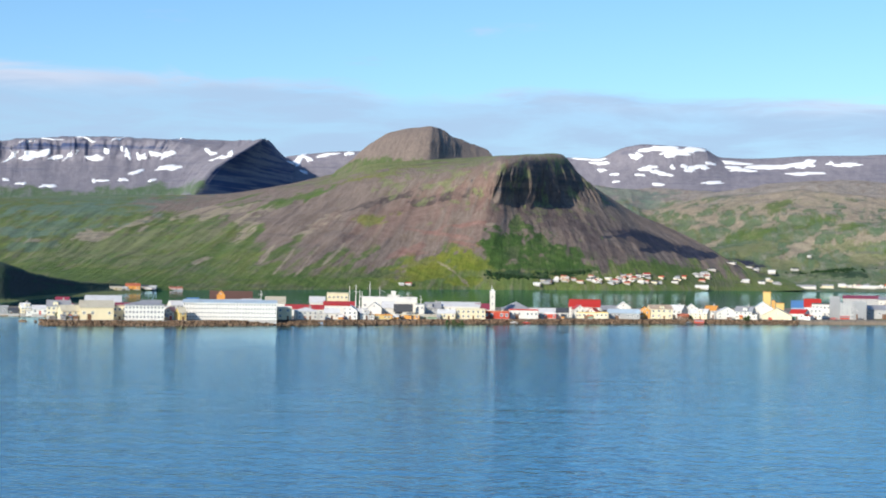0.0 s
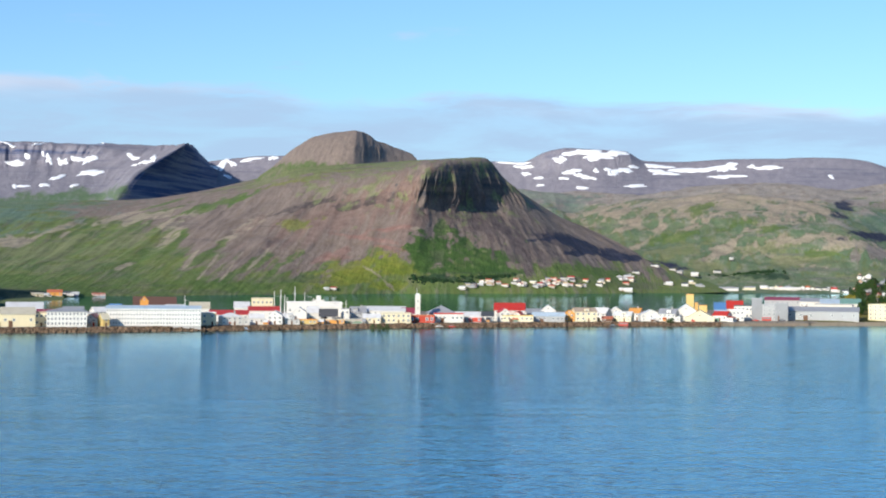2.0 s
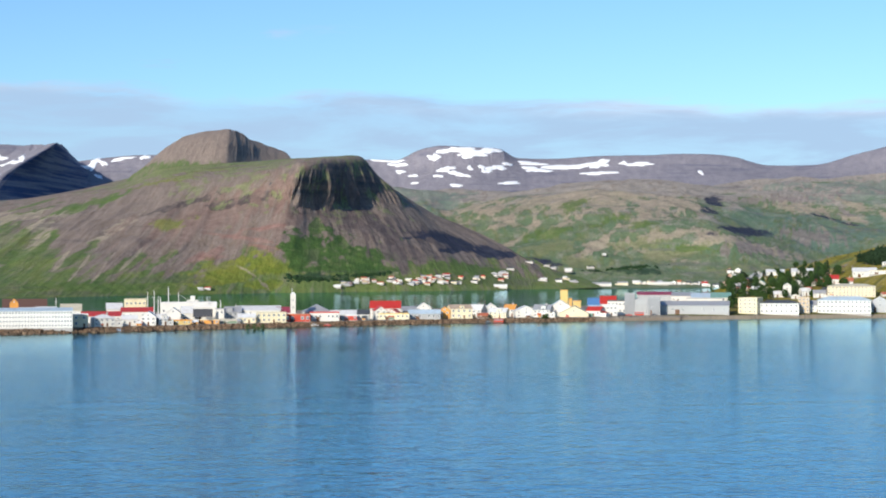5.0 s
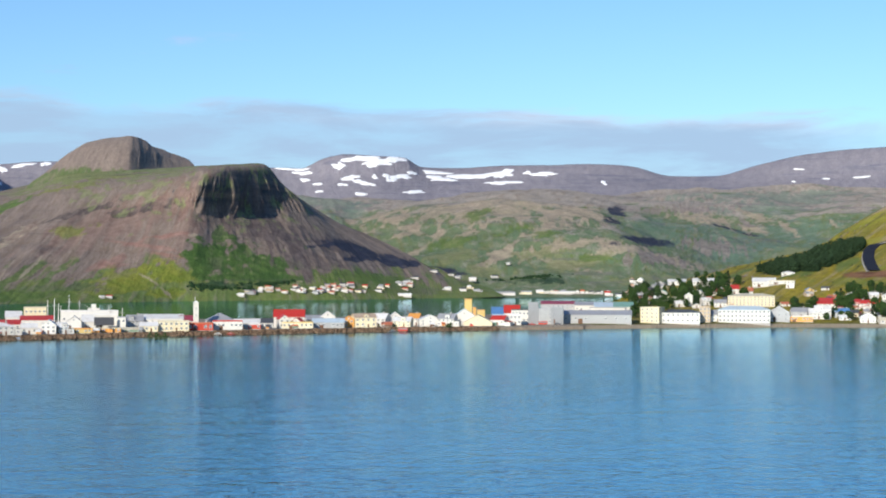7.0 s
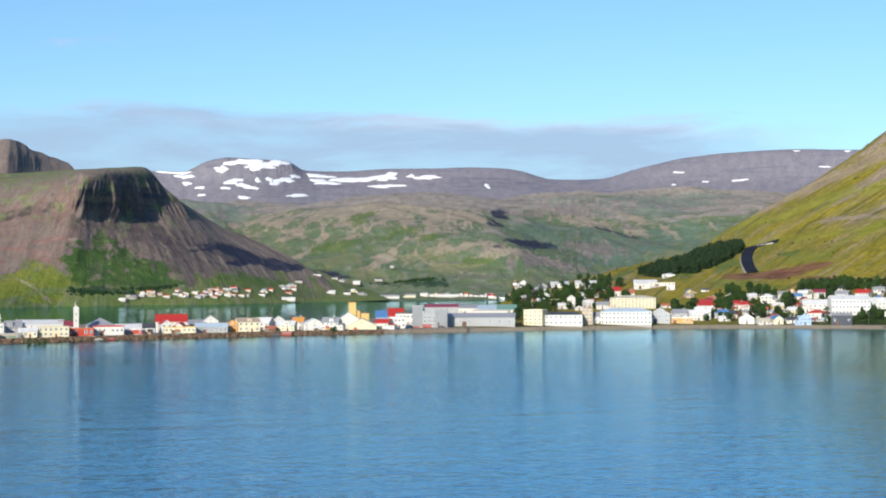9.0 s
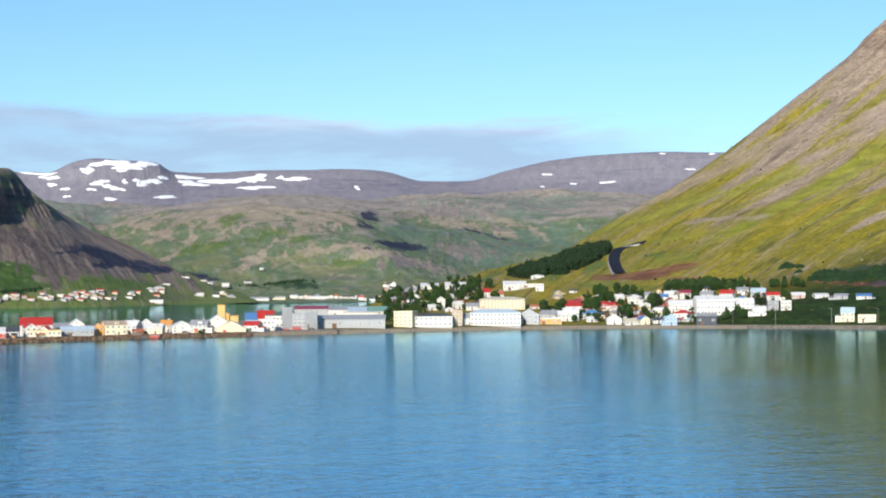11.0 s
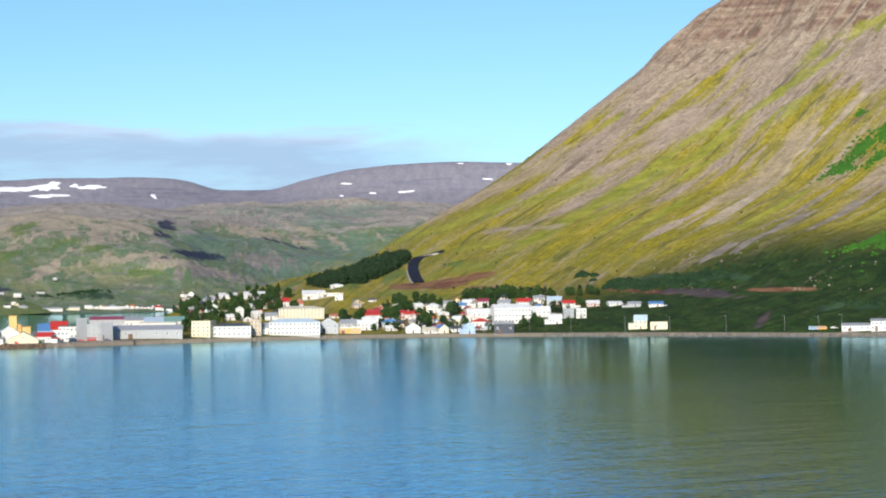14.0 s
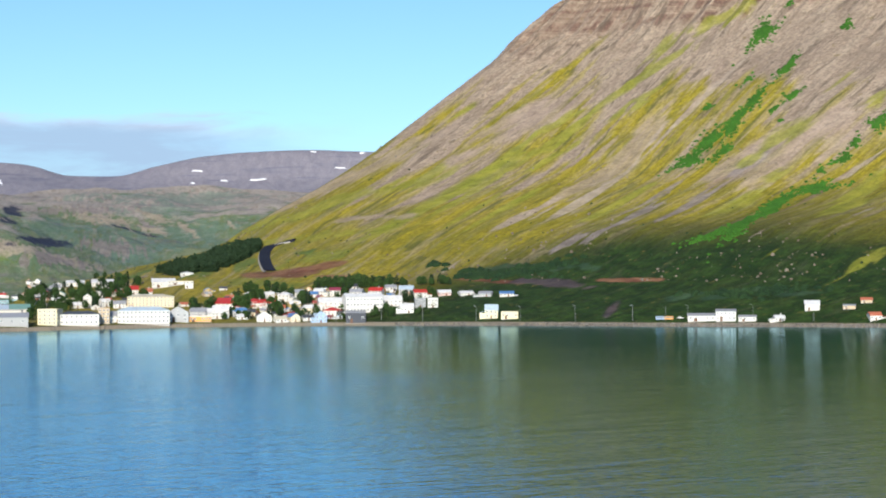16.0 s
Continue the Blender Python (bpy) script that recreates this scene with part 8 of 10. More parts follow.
building(695.7, 818.9, -41.3, 12.5, 12.0, 6.4, 1.3, 'gable', 'white', 'grey', 2, 5, where='amid the white row', name='hall', z=2.9)
building(704.7, 808.7, -41.8, 11.0, 11.0, 2.9, 1.1, 'gable', 'white', 'grey', 1, 4, where='on the shore road', name='hall', z=2.9)
building(716.8, 792.9, -37.7, 6.2, 7.0, 2.5, 1.5, 'gable', 'white', 'white', 1, 3, where='on the shore road', z=2.9)
building(740.5, 788.2, -41.7, 9.1, 11.0, 4.1, 2.5, 'gable', 'white', 'white', 0, 0, where='on the green slope', name='shed', z=9.4)
building(756.1, 749.9, -41.3, 7.4, 8.0, 3.4, 1.9, 'gable', 'white', 'rust', 1, 3, where='on the shore road', z=3.7)
building(754.9, 770.0, -45.1, 7.6, 6.0, 2.4, 0.7, 'shed', 'tan', 'grey', 1, 2, where='on the green slope', name='shed', z=10.4)
building(766.9, 766.9, -45.6, 7.0, 6.0, 2.2, 1.3, 'gable', 'tan', 'rust', 1, 2, where='on the green slope', name='shed', z=14.2)
building(234.9, 2258.5, -10.7, 6.3, 6.5, 2.2, 1.4, 'gable', 'tan', 'red', 0, 0, where='across the inner harbour', z=9.5, group="houses across the harbour")
building(368.5, 2420.9, -4.7, 9.9, 6.5, 2.2, 1.6, 'front', 'pale_grey', 'grey', 0, 0, where='across the inner harbour', z=18.1, group="houses across the harbour")
building(300.0, 2299.5, -12.9, 7.3, 6.5, 1.8, 1.1, 'gable', 'white', 'grey', 0, 0, where='across the inner harbour', z=7.7, group="houses across the harbour")
building(248.5, 2281.6, -10.0, 7.1, 6.5, 2.3, 1.4, 'gable', 'cream', 'grey', 0, 0, where='across the inner harbour', z=15.0, group="houses across the harbour")
building(292.9, 2293.8, -13.0, 8.7, 6.5, 2.5, 1.5, 'gable', 'cream', 'dark', 0, 0, where='across the inner harbour', z=7.6, group="houses across the harbour")
building(333.2, 2355.2, -8.6, 5.8, 6.5, 2.1, 1.3, 'gable', 'pale_grey', 'grey', 0, 0, where='across the inner harbour', z=13.9, group="houses across the harbour")
building(124.4, 2183.6, 2.7, 8.6, 6.5, 2.4, 1.4, 'gable', 'white', 'white', 0, 0, where='across the inner harbour', z=3.9, group="houses across the harbour")
building(269.1, 2292.1, -11.9, 9.1, 6.5, 1.8, 1.1, 'gable', 'tan', 'white', 0, 0, where='across the inner harbour', z=13.2, group="houses across the harbour")
building(266.0, 2289.1, -9.6, 7.2, 6.5, 2.2, 1.4, 'gable', 'tan', 'grey', 0, 0, where='across the inner harbour', z=13.0, group="houses across the harbour")
building(161.9, 2224.7, -6.9, 7.6, 6.5, 2.2, 1.3, 'gable', 'cream', 'rust', 0, 0, where='across the inner harbour', z=13.9, group="houses across the harbour")
building(404.7, 2491.1, -6.8, 9.2, 6.5, 2.7, 1.7, 'gable', 'white', 'dark', 0, 0, where='across the inner harbour', z=18.9, group="houses across the harbour")
building(246.7, 2264.3, -7.9, 7.6, 6.5, 2.0, 1.4, 'front', 'white', 'white', 0, 0, where='across the inner harbour', z=8.9, group="houses across the harbour")
building(205.2, 2239.4, -9.1, 7.1, 6.5, 2.3, 1.7, 'front', 'white', 'red', 0, 0, where='across the inner harbour', z=8.5, group="houses across the harbour")
building(329.1, 2342.3, -5.7, 6.3, 6.5, 1.9, 1.2, 'gable', 'cream', 'white', 0, 0, where='across the inner harbour', z=11.9, group="houses across the harbour")
building(140.7, 2199.8, 1.1, 8.4, 6.5, 1.6, 1.1, 'front', 'pale_grey', 'red', 0, 0, where='across the inner harbour', z=7.4, group="houses across the harbour")
building(204.5, 2244.9, -9.2, 5.8, 6.5, 2.2, 1.4, 'gable', 'pale_grey', 'dark', 0, 0, where='across the inner harbour', z=11.3, group="houses across the harbour")
building(211.7, 2244.3, -10.6, 6.6, 6.5, 2.2, 1.4, 'gable', 'white', 'white', 0, 0, where='across the inner harbour', z=9.1, group="houses across the harbour")
building(377.2, 2421.2, -10.0, 6.7, 6.5, 1.9, 1.2, 'gable', 'white', 'white', 0, 0, where='across the inner harbour', z=15.3, group="houses across the harbour")
building(132.6, 2197.3, 1.8, 6.5, 6.5, 1.7, 1.0, 'gable', 'cream', 'grey', 0, 0, where='across the inner harbour', z=9.1, group="houses across the harbour")
building(239.4, 2262.0, -11.3, 5.9, 6.5, 2.0, 1.4, 'front', 'white', 'white', 0, 0, where='across the inner harbour', z=9.8, group="houses across the harbour")
building(225.7, 2258.1, -10.1, 8.5, 6.5, 2.0, 1.2, 'gable', 'cream', 'white', 0, 0, where='across the inner harbour', z=11.6, group="houses across the harbour")
building(272.4, 2279.6, -5.1, 9.2, 6.5, 1.9, 1.2, 'gable', 'white', 'white', 0, 0, where='across the inner harbour', z=8.0, group="houses across the harbour")
building(284.4, 2315.4, -3.9, 8.9, 6.5, 2.4, 1.5, 'gable', 'white', 'red', 0, 0, where='across the inner harbour', z=16.8, group="houses across the harbour")
building(233.7, 2253.0, -6.5, 7.6, 6.5, 2.2, 1.4, 'gable', 'tan', 'white', 0, 0, where='across the inner harbour', z=7.5, group="houses across the harbour")
building(382.5, 2444.4, -14.4, 8.5, 6.5, 2.2, 1.4, 'gable', 'tan', 'dark', 0, 0, where='across the inner harbour', z=18.0, group="houses across the harbour")
building(257.4, 2288.4, -5.8, 7.9, 6.5, 2.5, 1.5, 'gable', 'white', 'rust', 0, 0, where='across the inner harbour', z=15.1, group="houses across the harbour")
building(152.6, 2216.6, -8.7, 7.1, 6.5, 1.9, 1.4, 'front', 'white', 'rust', 0, 0, where='across the inner harbour', z=12.7, group="houses across the harbour")
building(273.4, 2287.4, -11.9, 7.4, 6.5, 1.9, 1.4, 'front', 'tan', 'dark', 0, 0, where='across the inner harbour', z=10.4, group="houses across the harbour")
building(245.7, 2274.4, -11.5, 7.9, 6.5, 2.1, 1.5, 'front', 'pale_grey', 'red', 0, 0, where='across the inner harbour', z=13.1, group="houses across the harbour")
building(272.2, 2304.2, -1.5, 8.1, 6.5, 1.9, 1.1, 'gable', 'white', 'dark', 0, 0, where='across the inner harbour', z=16.5, group="houses across the harbour")
building(279.7, 2286.8, -11.7, 8.7, 6.5, 2.0, 1.2, 'gable', 'white', 'red', 0, 0, where='across the inner harbour', z=8.6, group="houses across the harbour")
building(384.5, 2427.8, -9.3, 10.2, 6.5, 2.6, 1.5, 'gable', 'cream', 'rust', 0, 0, where='across the inner harbour', z=14.2, group="houses across the harbour")
building(175.5, 2227.9, -0.7, 6.3, 6.5, 1.8, 1.1, 'gable', 'white', 'rust', 0, 0, where='across the inner harbour', z=11.1, group="houses across the harbour")
building(386.8, 2422.7, -12.7, 6.1, 6.5, 2.3, 1.4, 'gable', 'cream', 'white', 0, 0, where='across the inner harbour', z=12.6, group="houses across the harbour")
building(284.6, 2307.1, -8.4, 8.7, 6.5, 2.2, 1.4, 'gable', 'pale_grey', 'dark', 0, 0, where='across the inner harbour', z=14.0, group="houses across the harbour")
building(382.6, 2441.3, -5.4, 8.2, 6.5, 2.2, 1.4, 'gable', 'pale_grey', 'white', 0, 0, where='across the inner harbour', z=17.4, group="houses across the harbour")
building(198.2, 2240.7, -4.3, 8.1, 6.5, 1.8, 1.1, 'gable', 'white', 'dark', 0, 0, where='across the inner harbour', z=11.0, group="houses across the harbour")
building(325.4, 2323.7, -11.6, 9.3, 6.5, 2.5, 1.5, 'gable', 'white', 'dark', 0, 0, where='across the inner harbour', z=8.2, group="houses across the harbour")
building(228.8, 2248.2, -5.4, 7.4, 6.5, 2.0, 1.2, 'gable', 'pale_grey', 'grey', 0, 0, where='across the inner harbour', z=6.6, group="houses across the harbour")
building(137.6, 2196.8, 2.4, 7.7, 6.5, 2.1, 1.3, 'gable', 'pale_grey', 'grey', 0, 0, where='across the inner harbour', z=6.8, group="houses across the harbour")
building(201.1, 2249.8, -1.3, 6.2, 6.5, 2.1, 1.3, 'gable', 'white', 'rust', 0, 0, where='across the inner harbour', z=14.5, group="houses across the harbour")
building(209.3, 2246.7, 0.2, 5.8, 6.5, 2.3, 1.7, 'front', 'tan', 'white', 0, 0, where='across the inner harbour', z=10.8, group="houses across the harbour")
building(373.5, 2387.8, -14.6, 8.1, 6.5, 2.1, 1.3, 'gable', 'tan', 'red', 0, 0, where='across the inner harbour', z=10.0, group="houses across the harbour")
building(238.4, 2259.0, -11.3, 8.6, 6.5, 2.1, 1.3, 'gable', 'white', 'dark', 0, 0, where='across the inner harbour', z=8.8, group="houses across the harbour")
building(369.3, 2409.7, -8.7, 6.0, 6.5, 2.6, 1.6, 'gable', 'white', 'grey', 0, 0, where='across the inner harbour', z=15.5, group="houses across the harbour")
building(202.6, 2250.1, -11.0, 8.6, 6.5, 2.0, 1.2, 'gable', 'pale_grey', 'dark', 0, 0, where='across the inner harbour', z=14.3, group="houses across the harbour")
building(247.6, 2274.1, -0.7, 7.0, 6.5, 2.5, 1.5, 'gable', 'cream', 'red', 0, 0, where='across the inner harbour', z=12.4, group="houses across the harbour")
building(263.2, 2286.2, -9.1, 5.7, 6.5, 2.2, 1.4, 'gable', 'cream', 'red', 0, 0, where='across the inner harbour', z=12.7, group="houses across the harbour")
building(251.4, 2261.6, -5.7, 8.5, 6.5, 1.9, 1.2, 'gable', 'tan', 'red', 0, 0, where='across the inner harbour', z=6.7, group="houses across the harbour")
building(239.8, 2269.6, -1.5, 6.1, 6.5, 2.1, 1.5, 'front', 'tan', 'white', 0, 0, where='across the inner harbour', z=12.7, group="houses across the harbour")
building(257.0, 2275.3, -7.3, 6.3, 6.5, 2.2, 1.6, 'front', 'white', 'red', 0, 0, where='across the inner harbour', z=10.4, group="houses across the harbour")
building(150.6, 2210.1, -0.7, 5.9, 6.5, 1.8, 1.4, 'front', 'white', 'white', 0, 0, where='across the inner harbour', z=9.7, group="houses across the harbour")
building(296.1, 2300.7, -11.5, 7.8, 6.5, 1.7, 1.2, 'front', 'cream', 'red', 0, 0, where='across the inner harbour', z=9.0, group="houses across the harbour")
building(211.5, 2242.1, -6.0, 7.1, 6.5, 1.9, 1.4, 'front', 'white', 'dark', 0, 0, where='across the inner harbour', z=8.1, group="houses across the harbour")
building(141.5, 2203.1, -1.0, 5.7, 6.5, 1.9, 1.2, 'gable', 'pale_grey', 'dark', 0, 0, where='across the inner harbour', z=9.1, group="houses across the harbour")
building(165.2, 2224.7, -4.6, 7.5, 6.5, 2.2, 1.4, 'gable', 'white', 'white', 0, 0, where='across the inner harbour', z=12.7, group="houses across the harbour")
building(306.2, 2324.3, -11.3, 7.1, 6.5, 2.3, 1.4, 'gable', 'cream', 'red', 0, 0, where='across the inner harbour', z=13.5, group="houses across the harbour")
building(125.8, 2184.4, 1.0, 6.3, 6.5, 1.8, 1.4, 'front', 'white', 'dark', 0, 0, where='across the inner harbour', z=3.8, group="houses across the harbour")
building(162.0, 2217.4, -5.9, 8.1, 6.5, 2.0, 1.4, 'front', 'tan', 'red', 0, 0, where='across the inner harbour', z=9.7, group="houses across the harbour")
building(344.4, 2369.1, -3.3, 6.0, 6.5, 2.6, 1.6, 'gable', 'cream', 'red', 0, 0, where='across the inner harbour', z=13.9, group="houses across the harbour")
building(241.8, 2268.5, -8.3, 8.2, 6.5, 2.1, 1.5, 'front', 'pale_grey', 'dark', 0, 0, where='across the inner harbour', z=11.8, group="houses across the harbour")
building(184.6, 2226.5, -0.8, 9.1, 6.5, 1.9, 1.2, 'gable', 'white', 'rust', 0, 0, where='across the inner harbour', z=7.7, group="houses across the harbour")
building(-322.1, 1635.1, 6.6, 11.3, 10.0, 2.4, 1.5, 'gable', 'cream', 'cream', 1, 3, where='across the inner harbour', z=2.0, group="houses across the harbour")
building(-319.4, 1664.4, 13.0, 5.8, 10.0, 2.1, 1.3, 'gable', 'white', 'white', 1, 3, where='across the inner harbour', z=1.6, group="houses across the harbour")
building(-315.4, 1692.6, 16.0, 14.6, 10.0, 3.9, 2.4, 'gable', 'orange', 'rust', 1, 3, where='across the inner harbour', z=1.8, group="houses across the harbour")
building(-314.6, 1754.2, 11.7, 7.3, 10.0, 2.2, 1.4, 'gable', 'white', 'dark', 1, 3, where='across the inner harbour', z=2.0, group="houses across the harbour")
building(-309.2, 1769.9, 8.9, 9.1, 10.0, 1.9, 1.1, 'gable', 'white', 'white', 1, 3, where='across the inner harbour', z=1.8, group="houses across the harbour")
building(-288.1, 1794.0, 14.9, 13.6, 10.0, 1.9, 1.2, 'gable', 'pink', 'rust', 1, 3, where='across the inner harbour', z=0.5, group="houses across the harbour")
building(-306.6, 1763.5, 15.5, 4.9, 10.0, 1.6, 1.0, 'gable', 'white', 'white', 1, 3, where='across the inner harbour', z=0.5, group="houses across the harbour")
building(-51.3, 2062.4, 5.3, 6.0, 7.2, 1.4, 0.9, 'gable', 'white', 'white', 0, 0, where='across the inner harbour', z=4.0, group="houses across the harbour")
building(-42.3, 2070.7, -2.2, 7.1, 7.2, 1.8, 1.0, 'gable', 'white', 'red', 0, 0, where='across the inner harbour', z=4.0, group="houses across the harbour")
building(364.5, 2334.1, -10.5, 18.5, 7.2, 3.1, 1.9, 'gable', 'white', 'white', 0, 0, where='across the inner harbour', name='warehouse', z=1.6, group="houses across the harbour")
building(387.5, 2456.2, -7.6, 8.5, 7.2, 2.1, 1.3, 'gable', 'white', 'grey', 0, 0, where='across the inner harbour', z=18.4, group="houses across the harbour")
building(450.1, 2585.3, -14.3, 12.8, 7.2, 2.2, 1.4, 'gable', 'white', 'dark', 0, 0, where='across the inner harbour', z=18.2, group="houses across the harbour")
building(448.5, 2454.8, -15.6, 9.8, 7.2, 2.9, 1.8, 'gable', 'white', 'white', 0, 0, where='across the inner harbour', z=1.8, group="houses across the harbour")
building(472.9, 2460.1, -10.2, 9.8, 7.2, 3.3, 2.0, 'gable', 'white', 'dark', 0, 0, where='across the inner harbour', z=2.0, group="houses across the harbour")
building(487.4, 2487.5, -5.8, 6.2, 7.2, 3.0, 1.8, 'gable', 'cream', 'white', 0, 0, where='across the inner harbour', z=5.2, group="houses across the harbour")
building(496.5, 2471.5, -14.1, 10.5, 7.2, 2.1, 1.3, 'gable', 'pale_grey', 'grey', 0, 0, where='across the inner harbour', z=3.0, group="houses across the harbour")
building(542.6, 2476.6, -11.1, 28.5, 7.2, 3.4, 2.1, 'gable', 'white', 'grey', 0, 0, where='across the inner harbour', name='warehouse', z=2.8, group="houses across the harbour")
building(578.6, 2493.7, -7.5, 16.3, 7.2, 3.4, 2.1, 'gable', 'cream', 'grey', 0, 0, where='across the inner harbour', z=3.9, group="houses across the harbour")
building(628.7, 2510.6, -12.3, 51.9, 7.2, 2.6, 1.5, 'gable', 'white', 'white', 0, 0, where='across the inner harbour', name='warehouse', z=4.4, group="houses across the harbour")
building(495.0, 2619.1, -15.7, 9.1, 6.5, 2.7, 1.7, 'gable', 'white', 'grey', 0, 0, where='across the inner harbour', z=24.5, group="houses across the harbour")
building(520.2, 2624.8, -15.6, 11.8, 6.5, 3.1, 1.9, 'gable', 'white', 'white', 0, 0, where='across the inner harbour', z=25.3, group="houses across the harbour")
building(562.8, 2655.1, -6.5, 11.4, 6.5, 2.3, 1.4, 'gable', 'white', 'dark', 0, 0, where='across the inner harbour', z=30.5, group="houses across the harbour")
building(603.4, 2736.3, -6.9, 5.5, 6.5, 1.9, 1.1, 'gable', 'white', 'white', 0, 0, where='across the inner harbour', z=52.3, group="houses across the harbour")
building(605.1, 2515.8, -17.5, 10.9, 6.5, 3.0, 1.8, 'gable', 'white', 'white', 0, 0, where='across the inner harbour', z=5.8, group="houses across the harbour")
building(480.3, 2601.3, -14.3, 9.7, 6.5, 2.2, 1.4, 'gable', 'white', 'dark', 0, 0, where='across the inner harbour', z=21.0, group="houses across the harbour")
building(606.7, 2509.2, -11.0, 7.1, 6.5, 2.7, 1.7, 'gable', 'cream', 'white', 0, 0, where='across the inner harbour', z=5.0, group="houses across the harbour")
building(617.8, 2511.4, -18.7, 6.6, 6.5, 2.6, 1.9, 'front', 'white', 'grey', 0, 0, where='across the inner harbour', z=4.9, group="houses across the harbour")
building(624.3, 2512.7, -18.7, 7.1, 6.5, 3.4, 2.5, 'front', 'cream', 'grey', 0, 0, where='across the inner harbour', z=4.8, group="houses across the harbour")
building(630.6, 2513.9, -18.2, 5.8, 6.5, 3.0, 1.8, 'gable', 'white', 'rust', 0, 0, where='across the inner harbour', z=4.8, group="houses across the harbour")
building(642.6, 2516.4, -13.4, 7.6, 6.5, 3.9, 2.2, 'gable', 'white', 'grey', 0, 0, where='across the inner harbour', z=4.7, group="houses across the harbour")
building(648.3, 2517.6, -16.0, 8.2, 6.5, 2.3, 1.4, 'gable', 'white', 'dark', 0, 0, where='across the inner harbour', z=4.6, group="houses across the harbour")
building(661.1, 2520.5, -10.6, 6.8, 6.5, 2.4, 1.4, 'gable', 'white', 'white', 0, 0, where='across the inner harbour', z=4.5, group="houses across the harbour")
building(667.4, 2522.0, -19.0, 6.7, 6.5, 3.6, 2.6, 'front', 'white', 'dark', 0, 0, where='across the inner harbour', z=4.5, group="houses across the harbour")
building(675.6, 2524.2, -10.2, 6.3, 6.5, 4.2, 2.2, 'gable', 'white', 'rust', 0, 0, where='across the inner harbour', z=4.4, group="houses across the harbour")
building(683.8, 2526.7, -11.7, 6.3, 6.5, 2.6, 1.8, 'front', 'white', 'rust', 0, 0, where='across the inner harbour', z=4.3, group="houses across the harbour")
building(692.2, 2529.4, -16.8, 6.3, 6.5, 3.0, 1.9, 'gable', 'white', 'dark', 0, 0, where='across the inner harbour', z=4.2, group="houses across the harbour")
building(705.1, 2533.7, -14.3, 6.6, 6.5, 3.0, 1.8, 'gable', 'white', 'dark', 0, 0, where='across the inner harbour', z=4.1, group="houses across the harbour")
building(709.0, 2535.0, -13.5, 5.8, 6.5, 2.9, 1.8, 'gable', 'white', 'white', 0, 0, where='across the inner harbour', z=4.1, group="houses across the harbour")
building(721.9, 2539.4, -20.4, 5.3, 6.5, 3.5, 2.1, 'front', 'white', 'white', 0, 0, where='across the inner harbour', z=3.9, group="houses across the harbour")

# ---- lamps along the shore road and masts ----
street_lamp(503.1, 987.3, 9.8)
street_lamp(531.0, 975.5, 8.3)
street_lamp(552.3, 957.4, 10.5)
street_lamp(579.3, 933.3, 10.1)
street_lamp(600.5, 912.7, 10.0)
street_lamp(625.5, 885.5, 10.3)
street_lamp(651.3, 858.3, 9.8)
street_lamp(665.8, 842.5, 9.0)
street_lamp(675.7, 832.2, 10.0)
street_lamp(704.4, 803.2, 9.9)
street_lamp(729.1, 774.7, 9.5)
mast(-56.3, 1008.4, 16.3)
mast(-49.9, 958.7, 18.1)
mast(-50.1, 1008.8, 14.0)
mast(-44.0, 1009.0, 19.2)
mast(-20.4, 984.8, 13.5)
mast(-12.7, 984.9, 11.9)
mast(-115.0, 1053.7, 12.0)
mast(-48.7, 1008.8, 13.0)
ROAD_LINE = [(562, 1219), (573, 1250), (588, 1287), (608, 1328), (624, 1351), (637, 1356), (647, 1349)]
WOOD_EDGE = [(516, 1351), (582, 1450), (603, 1420), (634, 1401), (621, 1364), (581, 1307), (532, 1263), (513, 1303)]

# ---- single things of the shore ----
def white_tower():
    x, y = 29.0, 960.0
    ob = empty("tower", pose(x, y, ground_at(x, y)))
    tagged(ob, "slim square white concrete tower with a small spire", "tower")
    bm = bmesh.new()
    v = box(bm, -1.45, 1.45, -1.45, 1.45, -1.0, 15.2)
    part("shaft", mesh_of(bm, "shaft", WALL["white"]), ob)
    bm = bmesh.new()
    box(bm, -1.65, 1.65, -1.65, 1.65, 15.2, 15.6), box(bm, -0.9, 0.9, -0.9, 0.9, 15.6, 16.4)
    part("cap", mesh_of(bm, "cap", ROOF["white"]), ob)
    bm = bmesh.new()
    tube(bm, (-0.5, 0, 16.4), (-0.5, 0, 19.2), 0.16, 0.08)
    part("spire", mesh_of(bm, "spire", STEEL), ob)
    for zz in (4.0, 8.0, 12.0):
        add_window(ob, 0, -1.45, zz, 0, 0.7, 1.4)


white_tower()


def silo(x, y, w, d, h):
    ob = empty("silo", pose(x, y, ground_at(x, y), 0, 0, -11))
    tagged(ob, "orange-yellow square concrete silo block behind the hall", "silo", "silo blocks")
    bm = bmesh.new()
    box(bm, -w / 2, w / 2, -d / 2, d / 2, -1, h)
    part("body", mesh_of(bm, "body", WALL["orange"] if w < 3 else WALL["yellow"]), ob)
    bm = bmesh.new()
    box(bm, -w / 2 - 0.2, w / 2 + 0.2, -d / 2 - 0.2, d / 2 + 0.2, h, h + 0.4)
    part("cap", mesh_of(bm, "cap", ROOF["orange"]), ob)
    for k in range(3):
        bm = bmesh.new()
        box(bm, -0.12, 0.12, -0.12, 0.0, 0, h)
        part("rib", mesh_of(bm, "rib", WALL["yellow"]), ob, pose(-w / 2 + w * (k + 0.5) / 3, -d / 2, 0))


silo(199.5, 1020.7, 4.6, 5.0, 16.0)
silo(203.3, 1019.9, 2.0, 4.0, 10.7)
silo(207.3, 1019.1, 5.0, 5.0, 9.2)


